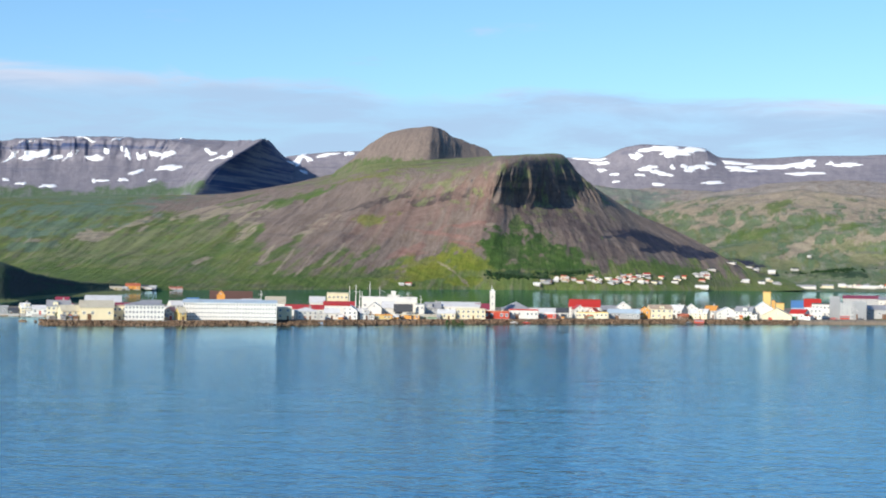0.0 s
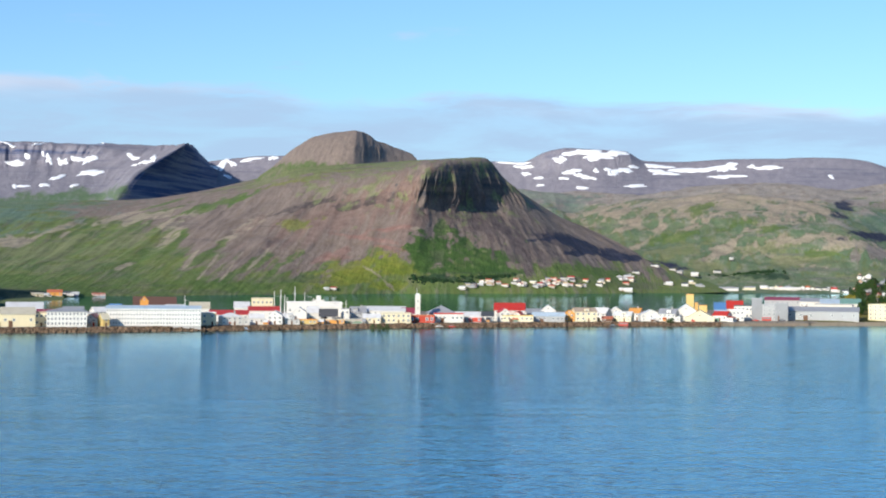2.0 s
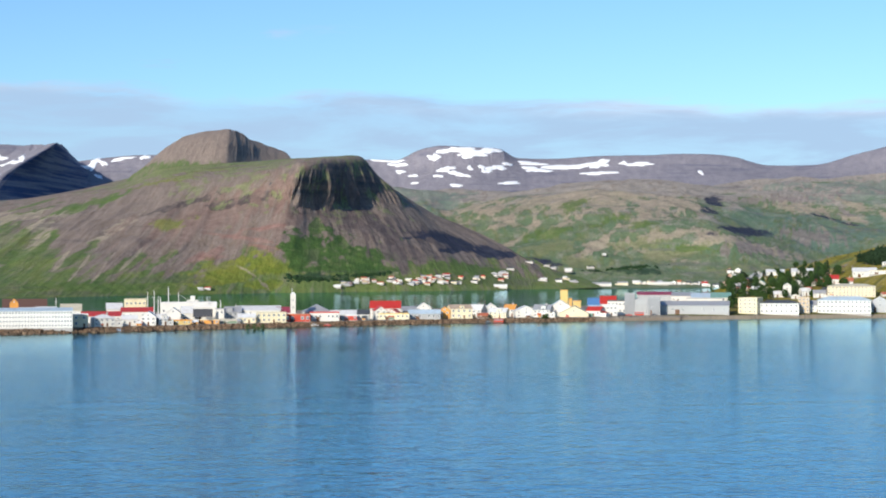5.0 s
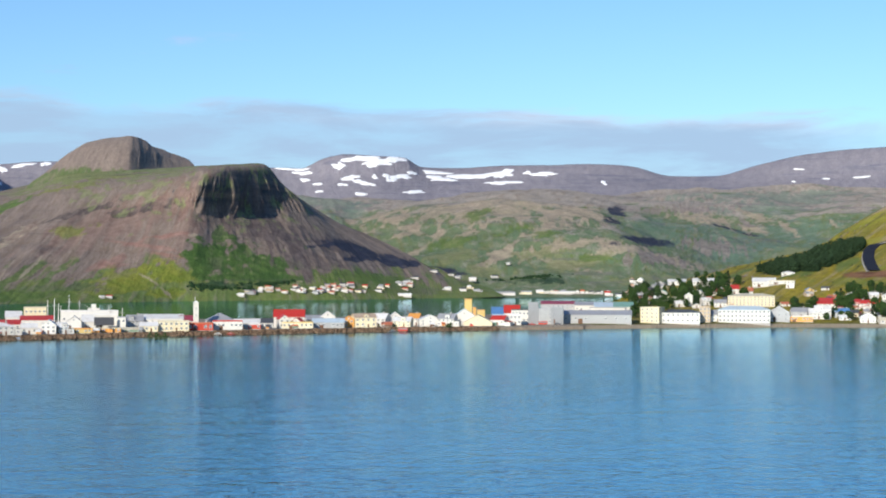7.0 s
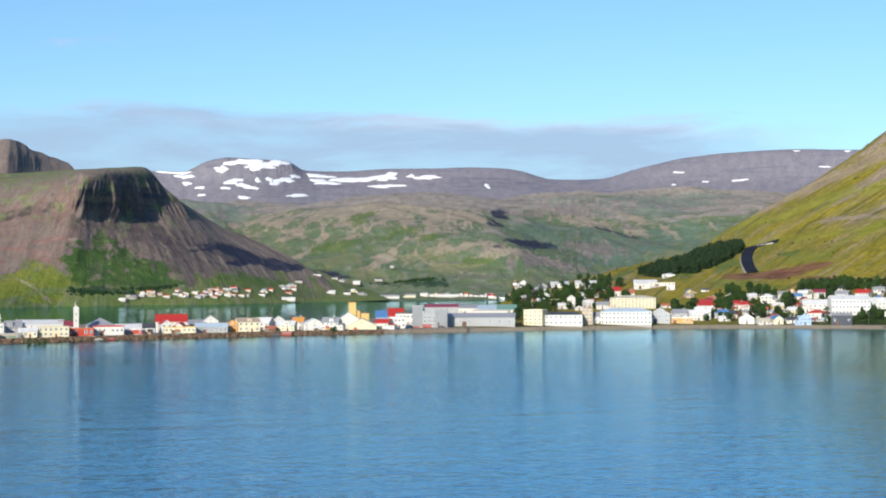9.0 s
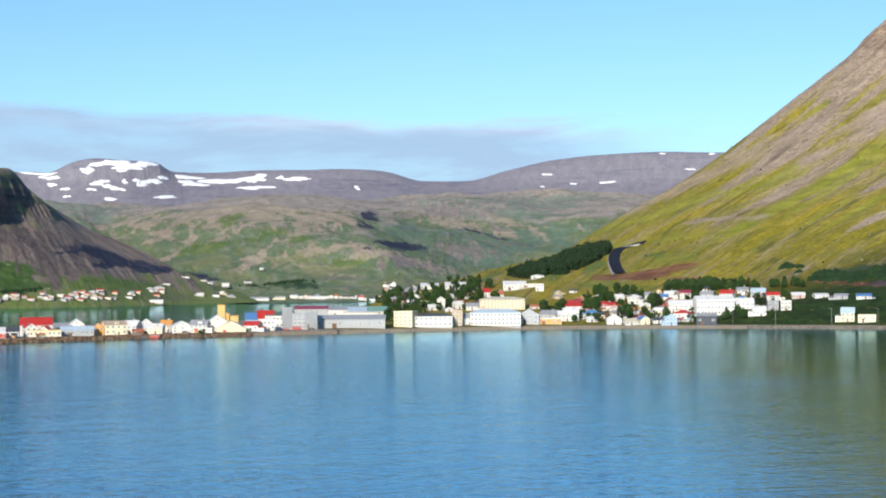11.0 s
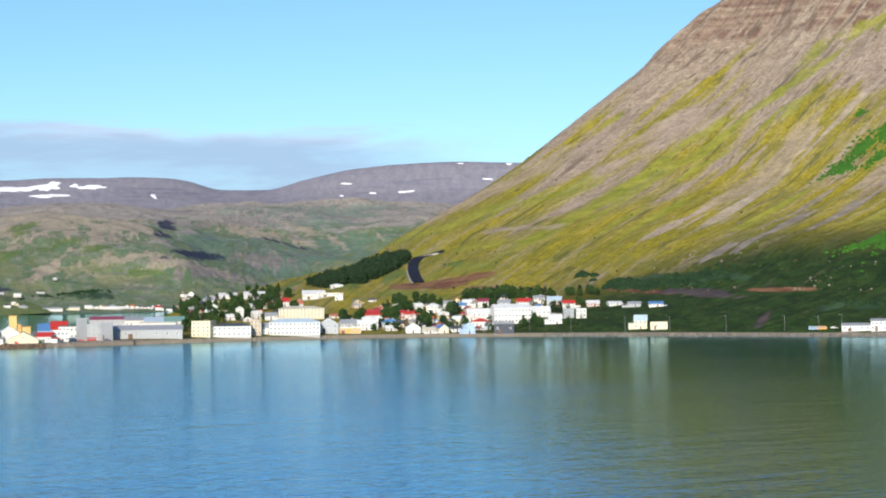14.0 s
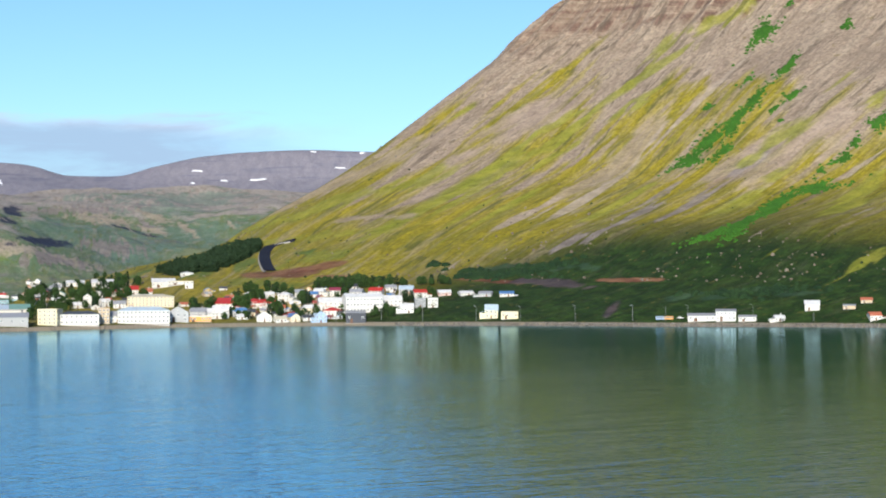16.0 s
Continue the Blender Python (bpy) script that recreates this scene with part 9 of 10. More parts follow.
def dark_gate():
    """The wide dark roller door of the white harbour hall."""
    x, y = -21.8, 931.4
    ob = empty("roller_door", pose(x, y, ground_at(x, y), 0, 0, 1))
    tagged(ob, "wide dark blue roller door on the white hall", "door")
    for k in range(9):
        bm = bmesh.new()
        box(bm, -5.4, 5.4, -0.12 - 0.03 * (k % 2), 0.1, 3.6 + k * 0.5, 4.1 + k * 0.5)
        part("slat", mesh_of(bm, "slat", WALL["dark"]), ob)


dark_gate()


def trawler(x, y, turn, length):
    ob = empty("trawler", pose(x, y, 0.0, 0, 0, turn))
    tagged(ob, "white fishing trawler moored behind the harbour sheds", "boat")
    bm = bmesh.new()
    prof = []
    for k in range(13):
        u = k / 12 * 2 - 1
        half = 4.2 * (1 - max(0.0, u) ** 3) * (1 - 0.15 * max(0.0, -u))
        top = 3.2 + 1.6 * max(0.0, u) ** 2
        prof.append([bm.verts.new((u * length / 2, s * half * m, z)) for s, m, z in ((-1, 1.0, top), (-1, 0.8, -0.8), (1, 0.8, -0.8), (1, 1.0, top))])
    for p, q in zip(prof, prof[1:]):
        for k in range(4):
            j = (k + 1) % 4
            bm.faces.new((p[k], q[k], q[j], p[j]))
    bm.faces.new(prof[0]), bm.faces.new(prof[-1][::-1])
    bmesh.ops.recalc_face_normals(bm, faces=bm.faces)
    part("hull", mesh_of(bm, "hull", WALL["blue"]), ob)
    bm = bmesh.new()
    box(bm, -length * 0.2, length * 0.18, -3.0, 3.0, 3.2, 6.4)
    box(bm, -length * 0.12, length * 0.12, -2.6, 2.6, 6.4, 9.0)
    house = part("deckhouse", mesh_of(bm, "deckhouse", WALL["white"]), ob)
    bm = bmesh.new()
    box(bm, -length * 0.14, length * 0.14, -2.9, 2.9, 9.0, 9.25), box(bm, -1.6, 1.6, -2.4, 2.4, 9.25, 12.2)
    part("bridge", mesh_of(bm, "bridge", FRAME), ob)
    for k in range(6):
        add_window(house, -length * 0.1 + k * length * 0.04, -2.6, 7.9, 0, 1.0, 0.8)
    bm = bmesh.new()
    tube(bm, (-length * 0.3, 0, 3), (-length * 0.3, 0, 15), 0.25, 0.12), tube(bm, (-length * 0.3, 0, 13), (-length * 0.05, 0, 9.2), 0.08, 0.08)
    part("mast", mesh_of(bm, "mast", FRAME), ob)


trawler(-36.0, 1225.0, 4.0, 34.0)


def vehicle(x, y, turn, paintwork, kind="car"):
    """A car, van or bus: body, cabin glass and four wheels."""
    L, Wd, Hh = {"car": (4.3, 1.75, 1.45), "van": (5.6, 2.0, 2.4), "bus": (11.0, 2.5, 3.1)}[kind]
    ob = empty(kind, pose(x, y, ground_at(x, y), 0, 0, turn))
    tagged(ob, f"{paintwork.replace('_', ' ')} {kind} parked by the shore road", kind, "vehicles along the shore")
    bm = bmesh.new()
    low = 0.55 * Hh if kind == "car" else Hh
    box(bm, -L / 2, L / 2, -Wd / 2, Wd / 2, 0.3, low)
    bmesh.ops.bevel(bm, geom=bm.edges[:], offset=0.12, segments=1, affect="EDGES")
    if kind == "car":
        v = box(bm, -L * 0.32, L * 0.22, -Wd * 0.44, Wd * 0.44, low - 0.02, Hh)
        for k in (4, 5, 6, 7):
            v[k].co.x *= 0.72
    part("body", mesh_of(bm, "body", WALL[paintwork]), ob)
    bm = bmesh.new()
    if kind == "car":
        box(bm, -L * 0.24, L * 0.15, -Wd * 0.46, Wd * 0.46, low + 0.08, Hh - 0.12)
    else:
        box(bm, -L * 0.46, L * 0.46, -Wd / 2 - 0.02, Wd / 2 + 0.02, Hh * 0.55, Hh * 0.85)
    part("glazing", mesh_of(bm, "glazing", GLASS), ob)
    for sx in (-1, 1):
        for sy in (-1, 1):
            bm = bmesh.new()
            tube(bm, (sx * L * 0.31, sy * Wd * 0.38, 0.33), (sx * L * 0.31, sy * Wd * 0.5, 0.33), 0.33, 0.33, 10)
            part("wheel", mesh_of(bm, "wheel", WALL["dark"]), ob)


# ---- snow, grass, soil and rock lying on the slopes ----
patch('snow', (-1076, 4115, 288), (13.4, 16.4, 9.6), (3.2, -0.3, -6.3))
patch('snow', (-1020, 4135, 292), (28.7, 17.7, 8.7), (4.7, -10.0, -10.3))
patch('snow', (-972, 4146, 288), (12.8, 7.7, 9.2), (2.9, -3.1, -3.8))
patch('snow', (-935, 4164, 291), (12.7, 17.7, 11.9), (3.4, -5.0, -3.9))
patch('snow', (-877, 4164, 286), (25.4, 0.2, -1.8), (1.7, -10.1, -6.3))
patch('snow', (-847, 4169, 311), (4.6, -1.6, -0.0), (0.7, -3.3, -3.1))
patch('snow', (-802, 4195, 294), (10.8, -18.2, -13.4), (-6.5, -4.6, -4.7))
patch('snow', (-766, 4180, 296), (3.2, 5.2, 7.8), (12.8, -15.6, -6.5))
patch('snow', (-729, 4188, 300), (13.5, -4.4, -2.3), (0.5, -8.0, -6.1))
patch('snow', (-699, 4184, 299), (12.8, 19.9, 12.9), (5.9, -5.5, -7.3))
patch('snow', (-678, 4094, 261), (32.1, 21.5, 8.0), (4.0, -17.6, -6.5))
patch('snow', (-749, 4044, 243), (15.6, 17.0, 5.2), (4.3, -18.3, -5.0))
patch('snow', (-915, 3843, 197), (14.3, 16.1, 2.9), (4.1, -15.6, -3.9))
patch('snow', (-978, 3843, 201), (9.5, 4.0, 0.3), (3.3, -12.6, -3.2))
patch('snow', (-1024, 3876, 212), (6.9, 3.8, 0.3), (3.8, -14.2, -3.3))
patch('snow', (-829, 3929, 214), (5.1, 1.2, 0.1), (3.6, -16.9, -4.8))
patch('snow', (-811, 3933, 215), (11.5, 2.6, 0.3), (2.4, -11.3, -3.2))
patch('snow', (-764, 3951, 219), (13.0, 2.1, 0.3), (2.3, -11.8, -3.2))
patch('snow', (-539, 3972, 291), (42.5, -94.0, 0.7), (4.5, -19.6, -9.2))
patch('snow', (-516, 3973, 298), (5.9, 26.2, 7.3), (7.3, -40.9, -6.0))
patch('snow', (-592, 4196, 308), (15.6, -10.1, -2.9), (1.1, -14.5, -6.6))
patch('snow', (-694, 3953, 219), (9.0, 2.2, 0.2), (2.3, -12.9, -3.3))
patch('snow', (-1044, 4160, 322), (14.1, 11.2, 2.2), (1.0, -3.2, -2.5))
patch('snow', (-1004, 4232, 332), (25.9, -0.5, 0.3), (3.5, -14.8, -1.5))
patch('snow', (-918, 4233, 339), (24.7, -21.3, -1.2), (2.8, -12.8, -2.7))
patch('snow', (-830, 4226, 337), (14.7, 27.3, 0.5), (1.0, -5.6, -2.4))
patch('snow', (-710, 4465, 354), (-3.1, 130.3, 9.6), (2.2, -13.7, -1.5))
patch('snow', (-403, 4582, 314), (17.3, 68.5, 12.2), (4.9, -21.7, -10.2))
patch('snow', (-324, 4608, 331), (30.9, 4.2, 3.5), (1.0, -8.0, -4.4))
patch('snow', (-377, 4588, 318), (11.3, -19.4, -9.1), (-3.1, -9.7, -5.5))
patch('snow', (-265, 4616, 335), (10.9, 1.3, 0.2), (1.0, -15.3, -6.5))
patch('snow', (-379, 4491, 275), (9.1, -12.7, -5.2), (-1.2, -12.1, -4.7))
patch('snow', (514, 4450, 329), (13.2, -12.8, -4.6), (-3.6, -11.6, -9.6))
patch('snow', (584, 4471, 353), (51.4, -3.1, -1.3), (-2.1, -14.8, -7.2))
patch('snow', (628, 4462, 344), (56.1, 8.7, -0.5), (-1.8, -11.4, -8.4))
patch('snow', (607, 4441, 333), (21.5, 2.2, 0.5), (-0.9, -7.1, -5.0))
patch('snow', (670, 4490, 351), (34.1, 23.8, 2.1), (-2.5, -17.2, -7.3))
patch('snow', (403, 4577, 325), (37.1, -37.2, -1.8), (-0.8, -9.7, -3.7))
patch('snow', (425, 4523, 311), (22.1, -25.3, 0.5), (-0.7, -10.4, -4.5))
patch('snow', (425, 4472, 290), (13.6, -17.0, -0.8), (-0.8, -8.6, -3.5))
patch('snow', (452, 4392, 275), (9.9, -19.8, -2.0), (-1.3, -10.6, -3.6))
patch('snow', (536, 4388, 293), (26.7, -0.2, 3.2), (-1.0, -13.0, -6.0))
patch('snow', (558, 4358, 281), (20.1, -5.5, -1.1), (-1.4, -10.2, -4.3))
patch('snow', (581, 4334, 273), (16.5, -8.0, -2.7), (-1.5, -8.6, -3.4))
patch('snow', (603, 4386, 297), (7.5, 0.1, 0.1), (-1.5, -11.7, -6.7))
patch('snow', (638, 4401, 301), (8.5, -0.3, -3.0), (-4.5, -14.0, -7.9))
patch('snow', (651, 4387, 290), (16.1, 7.8, 0.7), (-2.4, -16.6, -6.9))
patch('snow', (683, 4420, 300), (21.3, 2.9, -3.2), (-4.0, -17.8, -8.5))
patch('snow', (716, 4460, 312), (14.1, 12.1, 0.9), (-1.4, -9.3, -5.1))
patch('snow', (550, 4261, 244), (17.1, -2.3, 0.1), (-1.1, -8.8, -3.3))
patch('snow', (699, 4314, 253), (35.0, 16.3, 1.3), (-1.5, -9.3, -3.4))
patch('snow', (792, 4527, 318), (38.9, 11.6, -1.3), (-3.1, -16.0, -5.6))
patch('snow', (797, 4470, 298), (36.4, -0.2, -2.0), (-4.6, -23.9, -7.5))
patch('snow', (895, 4501, 308), (67.8, 3.0, 4.7), (-4.6, -25.4, -9.2))
patch('snow', (983, 4500, 317), (27.3, -0.5, 3.3), (-4.7, -26.4, -10.8))
patch('snow', (962, 4420, 286), (43.0, -9.8, 0.1), (-3.2, -14.9, -4.6))
patch('snow', (1084, 4462, 314), (36.5, -12.4, -0.2), (-2.7, -11.2, -5.0))
patch('snow', (1044, 4485, 318), (11.5, -3.3, -0.0), (-1.9, -8.4, -3.6))
patch('snow', (447, 4318, 252), (7.8, -9.8, -0.4), (-0.8, -7.7, -2.6))
patch('snow', (512, 4343, 272), (11.5, -2.9, 0.0), (-1.0, -8.8, -3.4))
patch('snow', (1210, 4296, 282), (-5.1, -31.9, -8.4), (-6.8, -9.8, -2.9))
patch('snow', (1723, 4206, 319), (10.8, -8.8, -0.4), (-1.1, -2.5, -1.4))
patch('snow', (1846, 4079, 292), (20.5, -6.8, 1.0), (-1.8, -4.2, -1.9))
patch('snow', (1761, 4111, 288), (7.6, -4.2, -0.2), (-1.4, -3.3, -1.3))
patch('snow', (1679, 4130, 281), (3.7, -2.6, -0.1), (-1.6, -4.0, -1.4))
patch('snow', (2077, 4047, 328), (9.9, -4.9, -0.2), (-1.2, -2.3, -1.7))
patch('snow', (2049, 4156, 378), (5.8, -3.5, -0.2), (-1.4, -2.9, -1.3))
patch('snow', (2170, 4096, 375), (7.9, -4.1, -0.2), (-1.6, -3.1, -1.4))
patch('lush_grass', (918, 1127, 132), (13.9, -9.2, 5.3), (-9.5, -14.9, -7.7))
patch('lush_grass', (949, 1138, 150), (22.8, 3.0, 13.3), (-6.3, -13.7, -6.3))
patch('lush_grass', (981, 1141, 169), (27.1, 11.7, 17.6), (-4.4, -11.0, -4.3))
patch('lush_grass', (1017, 1155, 193), (19.0, 7.1, 12.4), (-3.3, -8.8, -4.1))
patch('lush_grass', (1076, 1175, 228), (23.9, 9.6, 13.8), (-3.9, -8.1, -3.8))
patch('lush_grass', (941, 1109, 142), (13.1, 2.9, 7.6), (-3.4, -7.3, -3.2))
patch('lush_grass', (1124, 1263, 276), (20.9, 4.1, 13.0), (-7.9, -15.8, -8.3))
patch('lush_grass', (1172, 1278, 310), (5.9, -1.5, 2.2), (-1.8, -3.6, -3.9))
patch('lush_grass', (1038, 1126, 196), (13.5, 0.3, 6.0), (-2.7, -5.3, -3.8))
patch('lush_grass', (1011, 1123, 182), (10.6, 0.8, 5.8), (-1.3, -3.6, -2.5))
patch('lush_grass', (1036, 1020, 163), (13.3, -3.5, 6.0), (-5.7, -8.8, -6.2))
patch('lush_grass', (1003, 1016, 144), (6.6, -1.2, 3.5), (-3.6, -6.3, -3.9))
patch('lush_grass', (981, 1008, 129), (8.0, -5.2, 3.4), (-5.2, -7.1, -4.1))
patch('lush_grass', (930, 987, 104), (20.7, -9.2, 5.5), (-8.0, -9.9, -4.6))
patch('lush_grass', (882, 980, 88), (37.4, 16.6, 10.4), (-10.5, -14.1, -3.9))
patch('lush_grass', (817, 944, 72), (40.1, 20.9, 10.9), (-10.9, -14.8, -3.1))
patch('lush_grass', (782, 941, 62), (17.8, -2.6, 5.7), (-5.9, -8.4, -2.6))
patch('lush_grass', (1165, 1188, 275), (9.0, 2.1, 5.2), (-4.5, -7.5, -3.9))
patch('lush_grass', (1044, 1196, 217), (9.9, 2.7, 5.6), (-2.4, -5.3, -2.7))
patch('lush_grass', (958, 1010, 118), (1.8, -3.3, -0.1), (-2.9, -3.1, -2.1))
patch('lush_grass', (991, 1192, 189), (7.0, -3.7, 2.9), (-2.8, -4.7, -3.0))
patch('lush_grass', (998, 1101, 167), (1.7, -2.5, -0.1), (-2.8, -3.0, -2.4))
patch('dark_wood', (652, 1022, 34), (17.9, -33.4, -0.2), (-7.8, -12.1, -4.1))
patch('dark_wood', (679, 1002, 38), (19.8, -14.5, 2.5), (-6.5, -10.3, -4.1))
patch('dark_wood', (639, 1031, 32), (8.6, -17.4, -0.1), (-4.7, -7.6, -2.5))
patch('dark_wood', (720, 845, 20), (10.4, -21.6, -1.5), (-5.5, -6.1, -2.9))
patch('dark_wood', (743, 826, 22), (15.6, -15.2, 1.5), (-5.1, -5.9, -2.9))
patch('dark_wood', (643, 1095, 40), (2.6, -9.2, -0.1), (-5.5, -9.4, -2.2))
patch('dark_wood', (90, 2179, 19), (45.6, 25.2, -1.8), (-0.4, -5.4, -3.7))
patch('dark_wood', (165, 2238, 22), (40.2, 28.9, 0.4), (-0.3, -4.6, -2.3))
patch('dark_wood', (623, 2652, 30), (57.8, 3.6, 0.0), (-3.0, -12.6, -4.6))

# ---- road, wood, stones ----
def ribbon(name, line, width, mat, lift):
    """A road draped over the slope, with sides that go into the ground."""
    c = spline(np.array(line, float), len(line) * 8)
    bm = bmesh.new()
    rows = []
    for k, p in enumerate(c):
        q = c[min(k + 1, len(c) - 1)] - c[max(k - 1, 0)]
        s = np.array([-q[1], q[0]]) / (np.linalg.norm(q) + 1e-9)
        z = max(ground_at(*(p + s * t * width / 2)) for t in (-1, 0, 1)) + lift
        e = [p + s * width / 2, p - s * width / 2]
        rows.append([bm.verts.new((e[0][0], e[0][1], z - 6)), bm.verts.new((e[0][0], e[0][1], z)), bm.verts.new((e[1][0], e[1][1], z)), bm.verts.new((e[1][0], e[1][1], z - 6))])
    for a, b in zip(rows, rows[1:]):
        for k in range(3):
            bm.faces.new((a[k], a[k + 1], b[k + 1], b[k]))
    bmesh.ops.recalc_face_normals(bm, faces=bm.faces)
    return new(name, mesh_of(bm, name, mat))


ASPHALT = ground_stuff("asphalt", rgb(0.010, 0.012, 0.022), rgb(0.014, 0.016, 0.026), rgb(0.02, 0.021, 0.03), 0.2, 0.85, 0.1)
tagged(ribbon("road", ROAD_LINE, 9.5, ASPHALT, 0.6), "dark asphalt road climbing the slope behind town", "road", kind="structure")


tagged(ribbon("kerb", [(x - 5.5, y - 1.1) for x, y in ROAD_LINE], 1.8, CONCRETE, 0.9), "pale concrete kerb along the climbing road", "kerb", kind="structure")


def leaf_clumps(rnd, n, w, h, z0, size, conifer=False):
    """A crown of many small tilted leaf clumps with gaps and an uneven outline."""
    bm = bmesh.new()
    for _ in range(n):
        u = rnd.random()
        if conifer:
            r = w * (1 - u) * math.sqrt(rnd.random()) + 0.1
            zz = z0 + h * u
        else:
            r = w * math.sqrt(rnd.random()) * math.sqrt(max(0.05, 1 - (2 * u - 0.9) ** 2 / 1.25))
            zz = z0 + h * u
        th = rnd.uniform(0, 6.283)
        c = Vector((r * math.cos(th), r * math.sin(th), zz))
        s = size * rnd.uniform(0.6, 1.3)
        m = Euler((rnd.uniform(0, 6), rnd.uniform(0, 6), rnd.uniform(0, 6))).to_matrix()
        v = [bm.verts.new(c + m @ (Vector(p) * s * rnd.uniform(0.7, 1.2))) for p in ((1, 0, -0.3), (-0.5, 0.87, -0.3), (-0.5, -0.87, -0.3), (0, 0, 0.7))]
        for f in ((0, 1, 3), (1, 2, 3), (2, 0, 3), (2, 1, 0)):
            bm.faces.new([v[k] for k in f])
    return bm


def foliage(name, c1, c2):
    m, n, b = material(name, 0.85)
    isl = n.add("ShaderNodeNewGeometry").outputs["Random Per Island"]
    rnd = n.add("ShaderNodeObjectInfo").outputs["Random"]
    n.put(b, "Base Color", n.mix(n.math("ADD", n.math("MULTIPLY", isl, 0.7), n.math("MULTIPLY", rnd, 0.3)), c1, c2))
    return m


LEAVES = foliage("broad_leaves", rgb(0.015, 0.04, 0.011), rgb(0.045, 0.085, 0.02))
NEEDLES = foliage("spruce_needles", rgb(0.008, 0.022, 0.010), rgb(0.022, 0.044, 0.017))
BARK = ground_stuff("bark", rgb(0.10, 0.075, 0.055), rgb(0.13, 0.10, 0.075), rgb(0.06, 0.045, 0.035), 1.0)
TREES = []
for k in range(5):
    rnd = random.Random(300 + k)
    spruce = k >= 3
    ob = empty("tree", pose(0, 0, -60))
    bm = bmesh.new()
    tube(bm, (0, 0, -0.6), (0, 0, 0.45 if not spruce else 0.9), 0.03, 0.012)
    for j in range(0 if spruce else 5):
        th = j * 1.26 + k
        tube(bm, (0, 0, 0.22 + 0.05 * j), (0.26 * math.cos(th), 0.26 * math.sin(th), 0.5 + 0.06 * j), 0.014, 0.005, 5)
    part("trunk", mesh_of(bm, "trunk", BARK), ob)
    part("crown", mesh_of(leaf_clumps(rnd, 230, 0.24 if spruce else 0.42, 0.9 if spruce else 0.78, 0.1 if spruce else 0.2, 0.055 if spruce else 0.085, spruce), "crown", NEEDLES if spruce else LEAVES), ob)
    tagged(ob, "dark green spruce tree between the houses" if spruce else "leafy dark green garden tree between the houses", "tree", "trees of the town")
    TREES.append(ob)
_tree = [0]


def tree(x, y, h):
    _tree[0] += 1
    rnd = random.Random(_tree[0])
    src = TREES[_tree[0] % 5]
    m = Matrix.LocRotScale((x, y, ground_at(x, y)), Euler((0, 0, rnd.uniform(0, 6.28))), None)
    ob = copy_thing(src, m)
    ob.scale = (h * rnd.uniform(0.85, 1.1), h * rnd.uniform(0.85, 1.1), h)
    return ob


# ---- trees among the houses ----
tree(366, 1218, 7.3)
tree(394, 1285, 8.0)
tree(381, 1214, 6.8)
tree(407, 1318, 8.0)
tree(450, 1492, 5.1)
tree(374, 1179, 8.3)
tree(410, 1324, 6.2)
tree(405, 1319, 8.6)
tree(454, 1491, 8.0)
tree(352, 1176, 6.6)
tree(385, 1248, 6.8)
tree(361, 1197, 5.7)
tree(367, 1159, 7.8)
tree(377, 1206, 7.7)
tree(377, 1259, 8.1)
tree(353, 1172, 8.3)
tree(383, 1255, 6.6)
tree(352, 1153, 6.4)
tree(385, 1213, 6.8)
tree(366, 1186, 5.8)
tree(376, 1214, 7.3)
tree(390, 1233, 7.2)
tree(423, 1315, 5.2)
tree(390, 1178, 6.3)
tree(393, 1198, 8.4)
tree(415, 1245, 8.7)
tree(404, 1210, 8.3)
tree(408, 1256, 5.9)
tree(429, 1291, 5.2)
tree(390, 1178, 6.8)
tree(435, 1314, 5.9)
tree(401, 1250, 5.6)
tree(401, 1267, 8.4)
tree(394, 1180, 6.7)
tree(369, 1151, 6.9)
tree(435, 1320, 5.7)
tree(389, 1174, 8.3)
tree(407, 1245, 7.1)
tree(420, 1266, 7.0)
tree(380, 1185, 4.9)
tree(377, 1148, 5.0)
tree(394, 1205, 8.2)
tree(417, 1278, 6.5)
tree(384, 1151, 5.4)
tree(385, 1272, 5.1)
tree(374, 1239, 7.9)
tree(454, 1501, 7.6)
tree(375, 1276, 6.0)
tree(398, 1334, 8.6)
tree(372, 1230, 6.1)
tree(386, 1277, 7.1)
tree(378, 1241, 6.6)
tree(449, 1514, 6.4)
tree(423, 1256, 5.1)
tree(422, 1251, 7.6)
tree(392, 1147, 6.7)
tree(411, 1225, 6.8)
tree(377, 1109, 5.2)
tree(405, 1200, 7.7)
tree(389, 1136, 7.3)
tree(395, 1158, 8.2)
tree(394, 1157, 5.8)
tree(416, 1212, 7.3)
tree(378, 1107, 8.7)
tree(413, 1242, 6.1)
tree(429, 1273, 7.0)
tree(414, 1243, 8.5)
tree(409, 1200, 5.3)
tree(394, 1148, 5.7)
tree(394, 1172, 7.5)
tree(374, 1116, 6.1)
tree(418, 1169, 6.3)
tree(460, 1275, 8.2)
tree(446, 1249, 9.7)
tree(443, 1234, 8.3)
tree(460, 1287, 7.3)
tree(459, 1285, 9.8)
tree(418, 1176, 9.7)
tree(471, 1305, 7.8)
tree(430, 1210, 8.7)
tree(470, 1316, 8.0)
tree(451, 1266, 7.6)
tree(449, 1238, 6.2)
tree(423, 1168, 7.9)
tree(459, 1290, 7.4)
tree(458, 1273, 9.1)
tree(418, 1154, 9.5)
tree(432, 1215, 6.0)
tree(427, 1178, 8.9)
tree(450, 1301, 8.0)
tree(411, 1173, 6.7)
tree(432, 1225, 5.9)
tree(433, 1245, 7.3)
tree(453, 1280, 5.2)
tree(407, 1165, 5.6)
tree(450, 1299, 5.0)
tree(407, 1164, 7.4)
